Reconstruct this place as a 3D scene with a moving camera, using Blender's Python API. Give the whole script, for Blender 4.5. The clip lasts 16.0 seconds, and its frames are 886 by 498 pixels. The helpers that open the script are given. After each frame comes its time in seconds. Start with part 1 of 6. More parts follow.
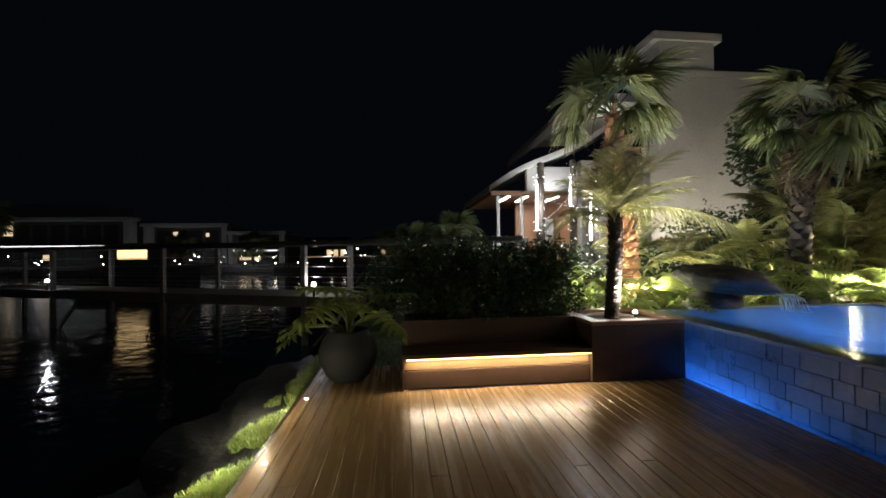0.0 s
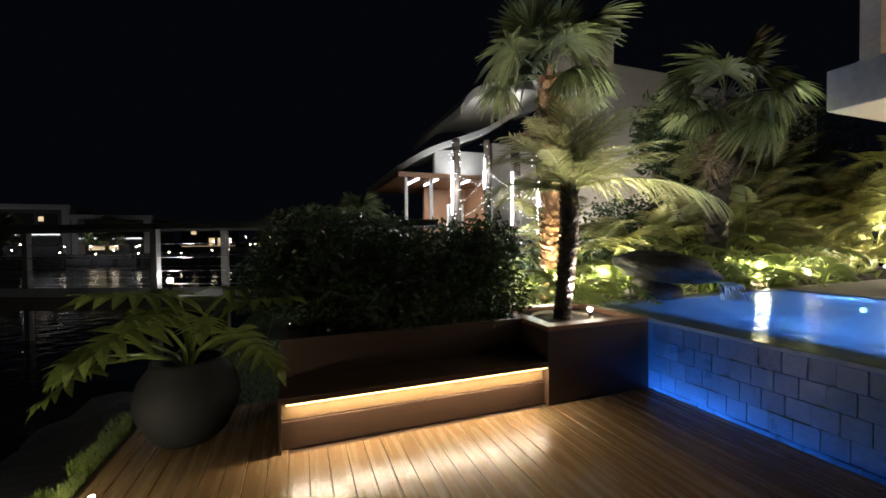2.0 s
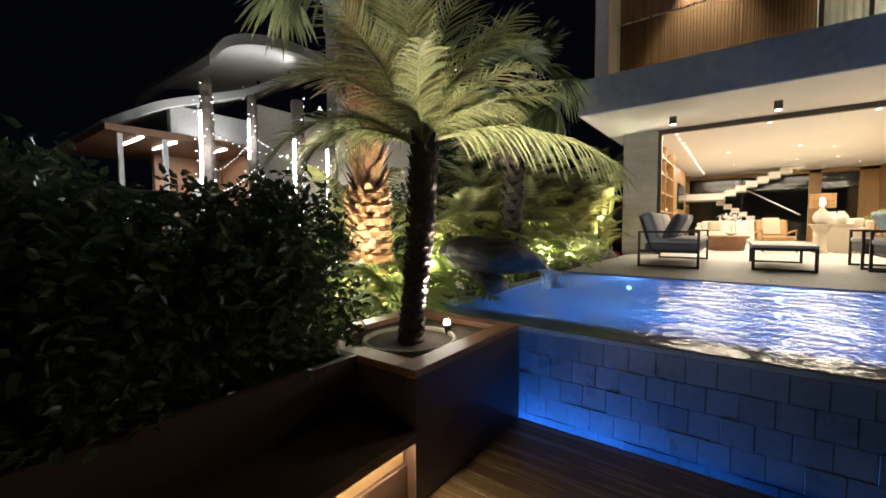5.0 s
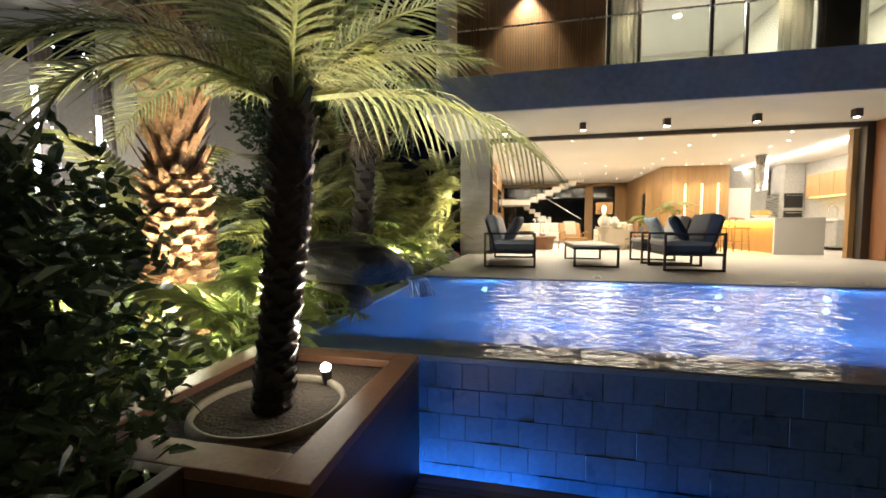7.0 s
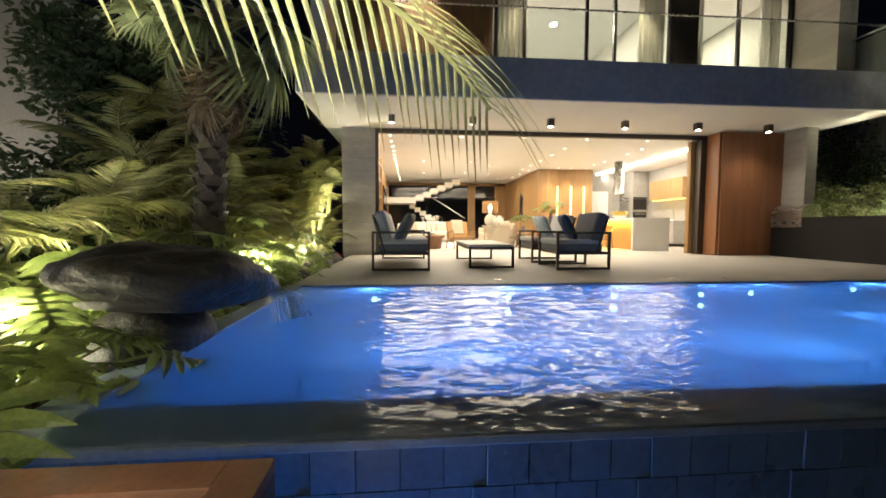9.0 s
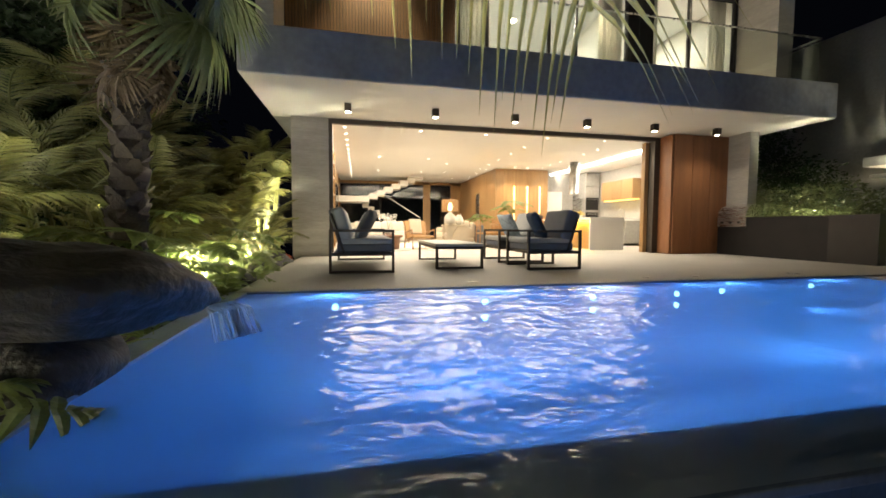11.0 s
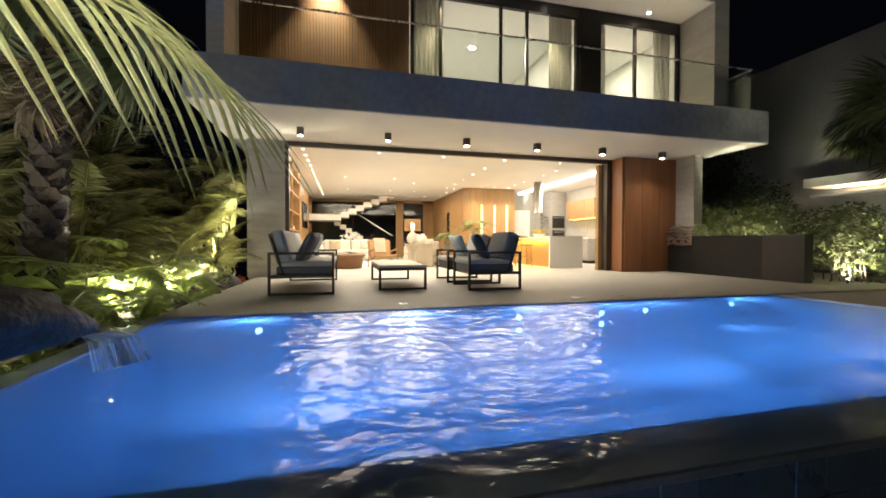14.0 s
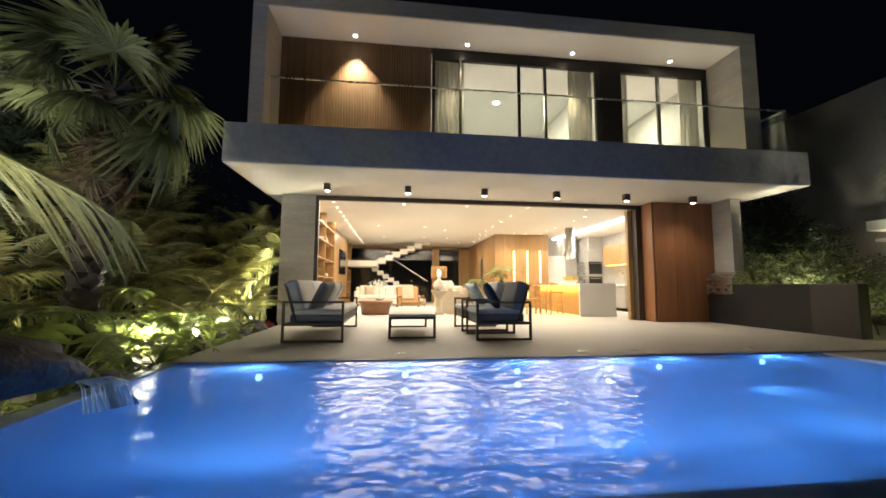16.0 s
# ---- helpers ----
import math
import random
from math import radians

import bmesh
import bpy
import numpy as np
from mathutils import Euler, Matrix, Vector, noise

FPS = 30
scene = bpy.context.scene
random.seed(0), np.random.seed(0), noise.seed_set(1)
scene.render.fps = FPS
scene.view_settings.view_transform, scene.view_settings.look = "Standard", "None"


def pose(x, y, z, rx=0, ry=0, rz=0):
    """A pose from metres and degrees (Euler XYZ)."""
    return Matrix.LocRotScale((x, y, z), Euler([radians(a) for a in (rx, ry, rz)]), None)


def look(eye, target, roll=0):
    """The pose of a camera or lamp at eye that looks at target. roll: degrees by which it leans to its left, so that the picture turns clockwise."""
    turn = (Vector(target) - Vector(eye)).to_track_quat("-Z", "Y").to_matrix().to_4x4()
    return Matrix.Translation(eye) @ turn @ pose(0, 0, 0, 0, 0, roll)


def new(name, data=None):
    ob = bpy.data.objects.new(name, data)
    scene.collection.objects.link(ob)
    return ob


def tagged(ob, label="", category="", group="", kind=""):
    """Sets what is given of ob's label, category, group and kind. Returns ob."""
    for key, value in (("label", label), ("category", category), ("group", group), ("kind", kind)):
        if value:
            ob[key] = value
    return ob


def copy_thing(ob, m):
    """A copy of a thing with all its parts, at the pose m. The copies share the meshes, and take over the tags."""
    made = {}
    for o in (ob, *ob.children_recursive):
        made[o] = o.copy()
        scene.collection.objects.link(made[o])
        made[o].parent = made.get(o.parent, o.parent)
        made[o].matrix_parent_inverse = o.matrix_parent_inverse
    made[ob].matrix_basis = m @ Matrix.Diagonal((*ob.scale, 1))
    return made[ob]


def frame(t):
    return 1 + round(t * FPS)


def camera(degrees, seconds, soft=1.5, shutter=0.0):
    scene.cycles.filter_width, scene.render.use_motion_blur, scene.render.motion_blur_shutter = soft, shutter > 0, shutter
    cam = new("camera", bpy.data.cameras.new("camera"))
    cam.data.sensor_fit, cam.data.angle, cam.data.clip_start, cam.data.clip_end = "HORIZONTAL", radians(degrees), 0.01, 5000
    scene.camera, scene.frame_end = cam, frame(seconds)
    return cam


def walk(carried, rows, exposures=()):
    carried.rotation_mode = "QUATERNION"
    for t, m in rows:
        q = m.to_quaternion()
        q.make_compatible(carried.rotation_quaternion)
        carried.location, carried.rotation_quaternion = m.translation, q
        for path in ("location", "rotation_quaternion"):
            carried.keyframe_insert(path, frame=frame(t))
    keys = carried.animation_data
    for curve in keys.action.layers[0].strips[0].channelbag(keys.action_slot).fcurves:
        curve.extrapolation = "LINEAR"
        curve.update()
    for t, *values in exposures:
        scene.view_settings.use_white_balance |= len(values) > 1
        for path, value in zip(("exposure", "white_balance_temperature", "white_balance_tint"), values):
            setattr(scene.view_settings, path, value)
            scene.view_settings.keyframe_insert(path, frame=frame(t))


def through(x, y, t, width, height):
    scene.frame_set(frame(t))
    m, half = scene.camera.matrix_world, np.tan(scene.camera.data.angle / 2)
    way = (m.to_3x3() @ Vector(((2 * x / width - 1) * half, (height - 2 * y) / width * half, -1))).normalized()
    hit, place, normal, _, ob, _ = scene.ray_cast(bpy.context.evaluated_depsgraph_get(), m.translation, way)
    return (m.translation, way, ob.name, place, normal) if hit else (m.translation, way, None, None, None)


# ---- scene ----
cam = camera(96.6, 16.0, 1.7)
PATH = [
    (0, (0.002, -0.208, 1.412), (0.215, 1.781, 1.432), -0.7),
    (0.5, (0.039, 0.161, 1.369), (0.32, 2.141, 1.379), -0.6),
    (1, (0.099, 0.489, 1.385), (0.481, 2.452, 1.381), -0.9),
    (1.5, (0.077, 0.845, 1.381), (0.604, 2.775, 1.36), -0.6),
    (2, (0.138, 1.151, 1.363), (0.829, 3.028, 1.32), -0.7),
    (2.5, (0.232, 1.446, 1.372), (1.104, 3.244, 1.306), -0.7),
    (3, (0.232, 1.726, 1.371), (1.283, 3.425, 1.282), -0.7),
    (3.5, (0.363, 2.006, 1.342), (1.568, 3.599, 1.236), -0.8),
    (6, (0.875, 3.063, 1.308), (2.686, 3.905, 1.201), -0.1),
    (6.5, (1.0, 3.226, 1.333), (2.894, 3.857, 1.223), -0.1),
    (7, (1.137, 3.307, 1.327), (3.09, 3.726, 1.213), 0.0),
    (7.5, (1.373, 3.369, 1.332), (3.355, 3.607, 1.212), 0.0),
    (8, (1.567, 3.412, 1.326), (3.562, 3.498, 1.205), 0.0),
    (8.5, (1.776, 3.469, 1.353), (3.772, 3.417, 1.231), 0.1),
    (9, (1.994, 3.476, 1.31), (3.984, 3.309, 1.192), 0.2),
    (11.5, (2.581, 3.663, 1.267), (4.526, 3.211, 1.159), 0.2),
    (12, (2.633, 3.619, 1.287), (4.57, 3.128, 1.185), 0.1),
    (12.5, (2.55, 3.543, 1.319), (4.478, 3.02, 1.213), 0.1),
    (13, (2.49, 3.353, 1.321), (4.413, 2.815, 1.22), 0.1),
    (13.5, (2.41, 3.162, 1.348), (4.338, 2.634, 1.265), 0.1),
    (14, (2.215, 3.03, 1.361), (4.156, 2.546, 1.328), 0.1),
    (14.5, (2.092, 2.904, 1.399), (4.048, 2.486, 1.43), 0.2),
    (15, (2.017, 2.703, 1.437), (3.987, 2.365, 1.526), 0.2),
    (15.5, (1.989, 2.54, 1.437), (3.964, 2.258, 1.585), 0.2),
    (16, (1.984, 2.452, 1.448), (3.96, 2.206, 1.636), 0.3),
]
walk(cam, [(t, look(eye, target, roll)) for t, eye, target, roll in PATH],
     ((0, 0.5), (2, 0.45), (4, 0.3), (6, 0.22), (9, 0.22), (11.5, 0.20), (16, 0.18)))

# ---------------------------------------------------------------- world and exposure
world = bpy.data.worlds.new("night")
scene.world = world
world.use_nodes = True
world.node_tree.nodes["Background"].inputs[0].default_value = (0.10, 0.12, 0.20, 1)
world.node_tree.nodes["Background"].inputs[1].default_value = 0.010

WARM = (1.0, 0.78, 0.50)
NEUTRAL = (1.0, 0.90, 0.74)
LIME = (1.0, 0.95, 0.68)
BLUE = (0.10, 0.36, 1.0)
WHITE = (0.92, 0.95, 1.0)


def lamp(kind, name, at, energy, color, target=None, size=0.05, angle=100, blend=0.6, parent=None, size_y=None):
    data = bpy.data.lights.new(name, kind)
    data.energy, data.color = energy, color
    if kind == "AREA":
        data.size = size
        if size_y:
            data.shape, data.size_y = "RECTANGLE", size_y
        else:
            data.shape = "DISK"
    else:
        data.shadow_soft_size = size
    if kind == "SPOT":
        data.spot_size, data.spot_blend = radians(angle), blend
    ob = new(name, data)
    m = look(at, target) if target else Matrix.Translation(at)
    if parent:
        ob.parent = parent
        m = parent.matrix_basis.inverted() @ m
    ob.matrix_basis = m
    return ob


# ---------------------------------------------------------------- materials
def mat(name, col, rough=0.6, metal=0.0, var=0.15, scale=2.0, fine=40.0, bump=0.1, stretch=(1, 1, 1), rand=0.0, spec=0.5, dist=0.01, detail=4.0):
    m = bpy.data.materials.new(name)
    m.use_nodes = True
    nt = m.node_tree
    n, l = nt.nodes, nt.links
    b = n["Principled BSDF"]
    b.inputs["Roughness"].default_value = rough
    b.inputs["Metallic"].default_value = metal
    b.inputs["Specular IOR Level"].default_value = spec
    geo = n.new("ShaderNodeNewGeometry")
    mp = n.new("ShaderNodeMapping")
    mp.inputs["Scale"].default_value = stretch
    l.new(geo.outputs["Position"], mp.inputs["Vector"])
    big, small = n.new("ShaderNodeTexNoise"), n.new("ShaderNodeTexNoise")
    for tex, sc in ((big, scale), (small, fine)):
        tex.inputs["Scale"].default_value = sc
        tex.inputs["Detail"].default_value = detail
        l.new(mp.outputs[0], tex.inputs["Vector"])
    add = n.new("ShaderNodeMath")
    add.operation = "ADD"
    l.new(big.outputs["Fac"], add.inputs[0])
    l.new(small.outputs["Fac"], add.inputs[1])
    total = add.outputs[0]
    if rand:
        info = n.new("ShaderNodeObjectInfo")
        isl = n.new("ShaderNodeMath")
        isl.operation = "ADD"
        l.new(info.outputs["Random"], isl.inputs[0])
        l.new(geo.outputs["Random Per Island"], isl.inputs[1])
        mul = n.new("ShaderNodeMath")
        mul.operation = "MULTIPLY_ADD"
        l.new(isl.outputs[0], mul.inputs[0])
        mul.inputs[1].default_value = rand
        l.new(total, mul.inputs[2])
        sub = n.new("ShaderNodeMath")
        sub.operation = "SUBTRACT"
        l.new(mul.outputs[0], sub.inputs[0])
        sub.inputs[1].default_value = rand
        total = sub.outputs[0]
    rng = n.new("ShaderNodeMapRange")
    rng.inputs["From Min"].default_value, rng.inputs["From Max"].default_value = 0.55, 1.45
    l.new(total, rng.inputs["Value"])
    mix = n.new("ShaderNodeMix")
    mix.data_type = "RGBA"
    l.new(rng.outputs[0], mix.inputs[0])
    mix.inputs[6].default_value = (*[c * (1 - var) for c in col], 1)
    mix.inputs[7].default_value = (*[min(1, c * (1 + var)) for c in col], 1)
    l.new(mix.outputs[2], b.inputs["Base Color"])
    rr = n.new("ShaderNodeMapRange")
    rr.inputs["To Min"].default_value, rr.inputs["To Max"].default_value = max(0.02, rough - 0.08), min(1, rough + 0.08)
    l.new(big.outputs["Fac"], rr.inputs["Value"])
    l.new(rr.outputs[0], b.inputs["Roughness"])
    if bump:
        bp = n.new("ShaderNodeBump")
        bp.inputs["Strength"].default_value, bp.inputs["Distance"].default_value = bump, dist
        l.new(small.outputs["Fac"], bp.inputs["Height"])
        l.new(bp.outputs[0], b.inputs["Normal"])
    return m


def leaf_mat(name, col, rough=0.45, var=0.35, through=0.35):
    m = mat(name, col, rough, var=var, scale=6, fine=70, bump=0.15, rand=0.5)
    nt = m.node_tree
    n, l = nt.nodes, nt.links
    tr = n.new("ShaderNodeBsdfTranslucent")
    src = n["Principled BSDF"].inputs["Base Color"].links[0].from_socket
    l.new(src, tr.inputs["Color"])
    mx = n.new("ShaderNodeMixShader")
    mx.inputs[0].default_value = through
    l.new(n["Principled BSDF"].outputs[0], mx.inputs[1])
    l.new(tr.outputs[0], mx.inputs[2])
    l.new(mx.outputs[0], n["Material Output"].inputs["Surface"])
    return m


def glow(name, col, strength):
    m = bpy.data.materials.new(name)
    m.use_nodes = True
    b = m.node_tree.nodes["Principled BSDF"]
    b.inputs["Base Color"].default_value = (0.8, 0.8, 0.8, 1)
    b.inputs["Emission Color"].default_value = (*col, 1)
    b.inputs["Emission Strength"].default_value = strength
    return m


def clear(name, tint, rough, ior, bump=0.0, scale=3.0, fine=14.0, stretch=(1, 1, 1), dist=0.05, milk=0.0):
    """A see-through skin: tinted, with a mirror gloss by Fresnel."""
    m = bpy.data.materials.new(name)
    m.use_nodes = True
    n, l = m.node_tree.nodes, m.node_tree.links
    n.remove(n["Principled BSDF"])
    tr, gl, mx, fr = n.new("ShaderNodeBsdfTransparent"), n.new("ShaderNodeBsdfGlossy"), n.new("ShaderNodeMixShader"), n.new("ShaderNodeFresnel")
    tr.inputs[0].default_value = (*tint, 1)
    gl.inputs["Roughness"].default_value = rough
    fr.inputs["IOR"].default_value = ior
    if milk:
        l.new(fr.outputs[0], mx.inputs[0])
    else:
        lw, pw, ad = n.new("ShaderNodeLayerWeight"), n.new("ShaderNodeMath"), n.new("ShaderNodeMath")
        pw.operation, ad.operation = "POWER", "MULTIPLY_ADD"
        pw.inputs[1].default_value, ad.inputs[1].default_value, ad.inputs[2].default_value = 5, 0.9, 0.035
        l.new(lw.outputs["Facing"], pw.inputs[0])
        l.new(pw.outputs[0], ad.inputs[0])
        l.new(ad.outputs[0], mx.inputs[0])
    body = tr.outputs[0]
    if milk:
        tl, m2 = n.new("ShaderNodeBsdfTranslucent"), n.new("ShaderNodeMixShader")
        tl.inputs[0].default_value = (0.80, 0.90, 1.0, 1)
        m2.inputs[0].default_value = milk
        l.new(tr.outputs[0], m2.inputs[1])
        l.new(tl.outputs[0], m2.inputs[2])
        body = m2.outputs[0]
    l.new(body, mx.inputs[1])
    l.new(gl.outputs[0], mx.inputs[2])
    l.new(mx.outputs[0], n["Material Output"].inputs["Surface"])
    if bump:
        geo, mp = n.new("ShaderNodeNewGeometry"), n.new("ShaderNodeMapping")
        mp.inputs["Scale"].default_value = stretch
        l.new(geo.outputs["Position"], mp.inputs["Vector"])
        a, c, s = n.new("ShaderNodeTexNoise"), n.new("ShaderNodeTexNoise"), n.new("ShaderNodeMath")
        a.inputs["Scale"].default_value, c.inputs["Scale"].default_value = scale, fine
        a.inputs["Distortion"].default_value = 0.6
        for t in (a, c):
            t.inputs["Detail"].default_value = 2
            l.new(mp.outputs[0], t.inputs["Vector"])
        s.operation = "MULTIPLY_ADD"
        s.inputs[1].default_value = 0.40
        l.new(c.outputs["Fac"], s.inputs[0])
        l.new(a.outputs["Fac"], s.inputs[2])
        bp = n.new("ShaderNodeBump")
        bp.inputs["Strength"].default_value, bp.inputs["Distance"].default_value = bump, dist
        l.new(s.outputs[0], bp.inputs["Height"])
        l.new(bp.outputs[0], gl.inputs["Normal"])
    return m


M_DECK = mat("deck_wood", (0.215, 0.130, 0.060), 0.27, var=0.26, scale=1.5, fine=18, bump=0.08, stretch=(14, 0.7, 8), rand=0.3)
# one brown timber: rim and fascia colours lightened for lamp light, the rest dark
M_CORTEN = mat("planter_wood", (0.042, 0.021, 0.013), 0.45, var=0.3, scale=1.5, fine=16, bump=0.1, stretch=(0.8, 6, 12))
M_RIM_LIT = mat("planter_rim_wood_lit", (0.15, 0.070, 0.038), 0.45, var=0.3, scale=1.5, fine=16, bump=0.1, stretch=(3, 3, 12))
M_FASCIA_LIT = mat("bench_wood_lit", (0.135, 0.080, 0.035), 0.5, var=0.3, scale=1.5, fine=16, bump=0.1, stretch=(0.8, 6, 16))
M_CEDAR = mat("cladding_wood", (0.235, 0.098, 0.040), 0.45, var=0.3, scale=1.2, fine=14, bump=0.08, stretch=(9, 9, 0.6), rand=0.35)
M_SLAT = mat("slat_wood", (0.165, 0.095, 0.048), 0.5, var=0.3, scale=1.2, fine=14, bump=0.08, stretch=(9, 9, 0.6), rand=0.4)
M_OAK = mat("oak_wood", (0.34, 0.20, 0.085), 0.4, var=0.25, scale=1.2, fine=14, bump=0.06, stretch=(8, 8, 0.6), rand=0.2)
M_CHAIRWOOD = mat("chair_wood", (0.36, 0.19, 0.08), 0.42, var=0.25, scale=4, fine=40, bump=0.06)
M_CONC = mat("board_marked_concrete", (0.40, 0.375, 0.33), 0.75, var=0.22, scale=1.4, fine=9, bump=0.25, stretch=(1, 1, 7), dist=0.02)
M_SLAB = mat("fascia_concrete", (0.30, 0.30, 0.31), 0.7, var=0.25, scale=1.1, fine=9, bump=0.12, dist=0.01)
M_PLASTER = mat("warm_white_plaster", (0.72, 0.69, 0.63), 0.8, var=0.06, scale=1.5, fine=40, bump=0.05)
M_WHITE = mat("white_paint", (0.78, 0.77, 0.74), 0.7, var=0.04, scale=1, fine=60, bump=0.03)
M_GREYWALL = mat("grey_render", (0.36, 0.345, 0.315), 0.85, var=0.2, scale=0.8, fine=12, bump=0.15)
M_TERRACE = mat("terrace_stone", (0.46, 0.43, 0.385), 0.62, var=0.14, scale=1.2, fine=30, bump=0.08)
M_BLACK = mat("black_metal", (0.022, 0.020, 0.020), 0.4, 0.3, var=0.2, scale=6, fine=90, bump=0.03)
M_FRAME = mat("dark_bronze_metal", (0.085, 0.072, 0.062), 0.42, 0.6, var=0.15, scale=6, fine=120, bump=0.02)
M_COUNTER = mat("charcoal_stone", (0.022, 0.020, 0.020), 0.55, var=0.25, scale=3, fine=60, bump=0.06, spec=0.2)
M_STEEL = mat("brushed_steel", (0.55, 0.55, 0.54), 0.28, 1.0, var=0.1, scale=4, fine=60, bump=0.04, stretch=(1, 8, 8))
M_TILE = mat("pool_stone_tile", (0.075, 0.125, 0.225), 0.30, var=0.28, scale=5, fine=30, bump=0.2, rand=0.35)
M_GROUT = mat("pool_grout", (0.075, 0.12, 0.215), 0.7, var=0.2, scale=6, fine=60, bump=0.1)
M_BASIN = mat("pool_basin", (0.45, 0.60, 0.72), 0.5, var=0.12, scale=2, fine=12, bump=0.05)
M_COPING = mat("pool_coping", (0.15, 0.19, 0.27), 0.32, var=0.25, scale=4, fine=40, bump=0.12)
M_POOLWATER = clear("pool_water", (0.90, 0.96, 1.0), 0.02, 1.33, 0.60, 5.0, 12.0, (1.0, 0.65, 1), 0.05, 0.6)
M_GLASS = clear("clear_glass", (0.93, 0.96, 0.95), 0.0, 1.45)
M_TINT = clear("window_glass", (0.88, 0.90, 0.88), 0.0, 1.5)
M_ROCK = mat("dark_boulder", (0.036, 0.032, 0.029), 0.62, var=0.4, scale=2.5, fine=22, bump=0.5, dist=0.04)
M_SOIL = mat("soil", (0.045, 0.032, 0.022), 0.9, var=0.4, scale=6, fine=50, bump=0.6, dist=0.03)
M_GRASS = mat("grass_mat", (0.055, 0.095, 0.025), 0.8, var=0.4, scale=4, fine=60, bump=0.5, dist=0.03)
M_MUD = mat("shore_stone", (0.016, 0.015, 0.014), 0.6, var=0.5, scale=1.5, fine=10, bump=0.5, dist=0.06)
M_TRUNK = mat("palm_trunk", (0.046, 0.034, 0.025), 0.85, var=0.45, scale=8, fine=50, bump=0.6, dist=0.02)
M_FIBRE = mat("palm_fibre", (0.26, 0.135, 0.065), 0.85, var=0.5, scale=6, fine=45, bump=0.7, dist=0.03)
M_DEAD = leaf_mat("dry_palm", (0.15, 0.11, 0.065), 0.7, 0.4, 0.2)
M_PALMLEAF = leaf_mat("palm_leaf", (0.25, 0.255, 0.105), 0.45, 0.35, 0.5)
M_ARECA = leaf_mat("areca_leaf", (0.24, 0.235, 0.085), 0.40, 0.45, 0.22)
M_FAN = leaf_mat("fan_leaf", (0.12, 0.14, 0.06), 0.45, 0.35, 0.25)
M_BROAD = leaf_mat("broad_leaf", (0.18, 0.22, 0.06), 0.38, 0.4, 0.25)
# hedge leaf in two tones: a shaded copy, then one lightened where lamps reach
M_LEAF_SHADED = leaf_mat("hedge_leaf_shaded", (0.060, 0.085, 0.040), 0.26)
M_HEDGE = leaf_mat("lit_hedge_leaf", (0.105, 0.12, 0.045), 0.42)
M_POT = mat("black_pot", (0.016, 0.015, 0.015), 0.75, var=0.3, scale=5, fine=60, bump=0.1, spec=0.2)
M_RING = mat("stone_ring", (0.24, 0.21, 0.155), 0.8, var=0.2, scale=9, fine=60, bump=0.2)
M_CUSHION = mat("grey_fabric", (0.46, 0.455, 0.44), 0.9, var=0.1, scale=8, fine=260, bump=0.15)
M_DARKCUSH = mat("slate_fabric", (0.15, 0.155, 0.17), 0.9, var=0.15, scale=8, fine=260, bump=0.15)
M_NAVY = mat("navy_fabric", (0.025, 0.045, 0.085), 0.9, var=0.5, scale=30, fine=260, bump=0.15)
M_BLUEPRINT = mat("blue_print_fabric", (0.40, 0.48, 0.55), 0.9, var=0.6, scale=22, fine=80, bump=0.1)
M_WHITEFAB = mat("white_fabric", (0.70, 0.67, 0.60), 0.9, var=0.08, scale=6, fine=200, bump=0.12)
M_BEIGE = mat("beige_fabric", (0.55, 0.47, 0.36), 0.9, var=0.1, scale=6, fine=200, bump=0.12)
M_TAN = mat("tan_leather", (0.44, 0.25, 0.10), 0.5, var=0.2, scale=5, fine=90, bump=0.1)
M_TABLETOP = mat("stone_tabletop", (0.60, 0.55, 0.46), 0.5, var=0.1, scale=3, fine=60, bump=0.04)
M_BRIDGE = mat("weathered_timber", (0.21, 0.195, 0.18), 0.7, var=0.3, scale=3, fine=40, bump=0.2)
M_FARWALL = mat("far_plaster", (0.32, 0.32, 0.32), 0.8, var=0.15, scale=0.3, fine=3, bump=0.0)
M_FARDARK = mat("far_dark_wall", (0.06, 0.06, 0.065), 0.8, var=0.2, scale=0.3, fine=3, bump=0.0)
M_NWOOD = mat("porch_wood", (0.28, 0.14, 0.07), 0.5, var=0.25, scale=1.2, fine=12, bump=0.06, stretch=(6, 6, 0.7))
M_CURTAIN = leaf_mat("sheer_curtain", (0.66, 0.64, 0.59), 0.9, 0.05, 0.6)
M_RED = mat("red_ground_leaf", (0.42, 0.06, 0.02), 0.6, var=0.3, scale=20, fine=60, bump=0.1)

G_LAMP = glow("lamp_glow", (1.0, 0.86, 0.62), 40)
G_DOWN = glow("downlight_glow", (1.0, 0.90, 0.70), 9)
G_SPOT = glow("spot_glow", (1.0, 0.95, 0.80), 30)
G_LED = glow("warm_led", (1.0, 0.72, 0.30), 4.5)
G_COOL = glow("cool_led", (0.92, 0.95, 1.0), 9)
G_NICHE = glow("amber_led", (1.0, 0.60, 0.08), 2.6)
G_COVE = glow("cove_led", (1.0, 0.93, 0.82), 3.2)
G_POOL = glow("pool_lamp_glow", (0.28, 0.70, 1.0), 9)
G_FAIRY = glow("fairy_light", (1.0, 0.97, 0.92), 5)
G_FARWIN = glow("far_window", (1.0, 0.74, 0.42), 0.55)
G_FARLAMP = glow("far_lamp", (1.0, 0.85, 0.62), 9)
G_FARLINE = glow("far_line_light", (0.95, 0.95, 1.0), 1.6)
G_FARWARM = glow("boat_window", (1.0, 0.68, 0.32), 1.3)
G_FARCOOL = glow("far_cool_lamp", (0.72, 0.86, 1.0), 10)


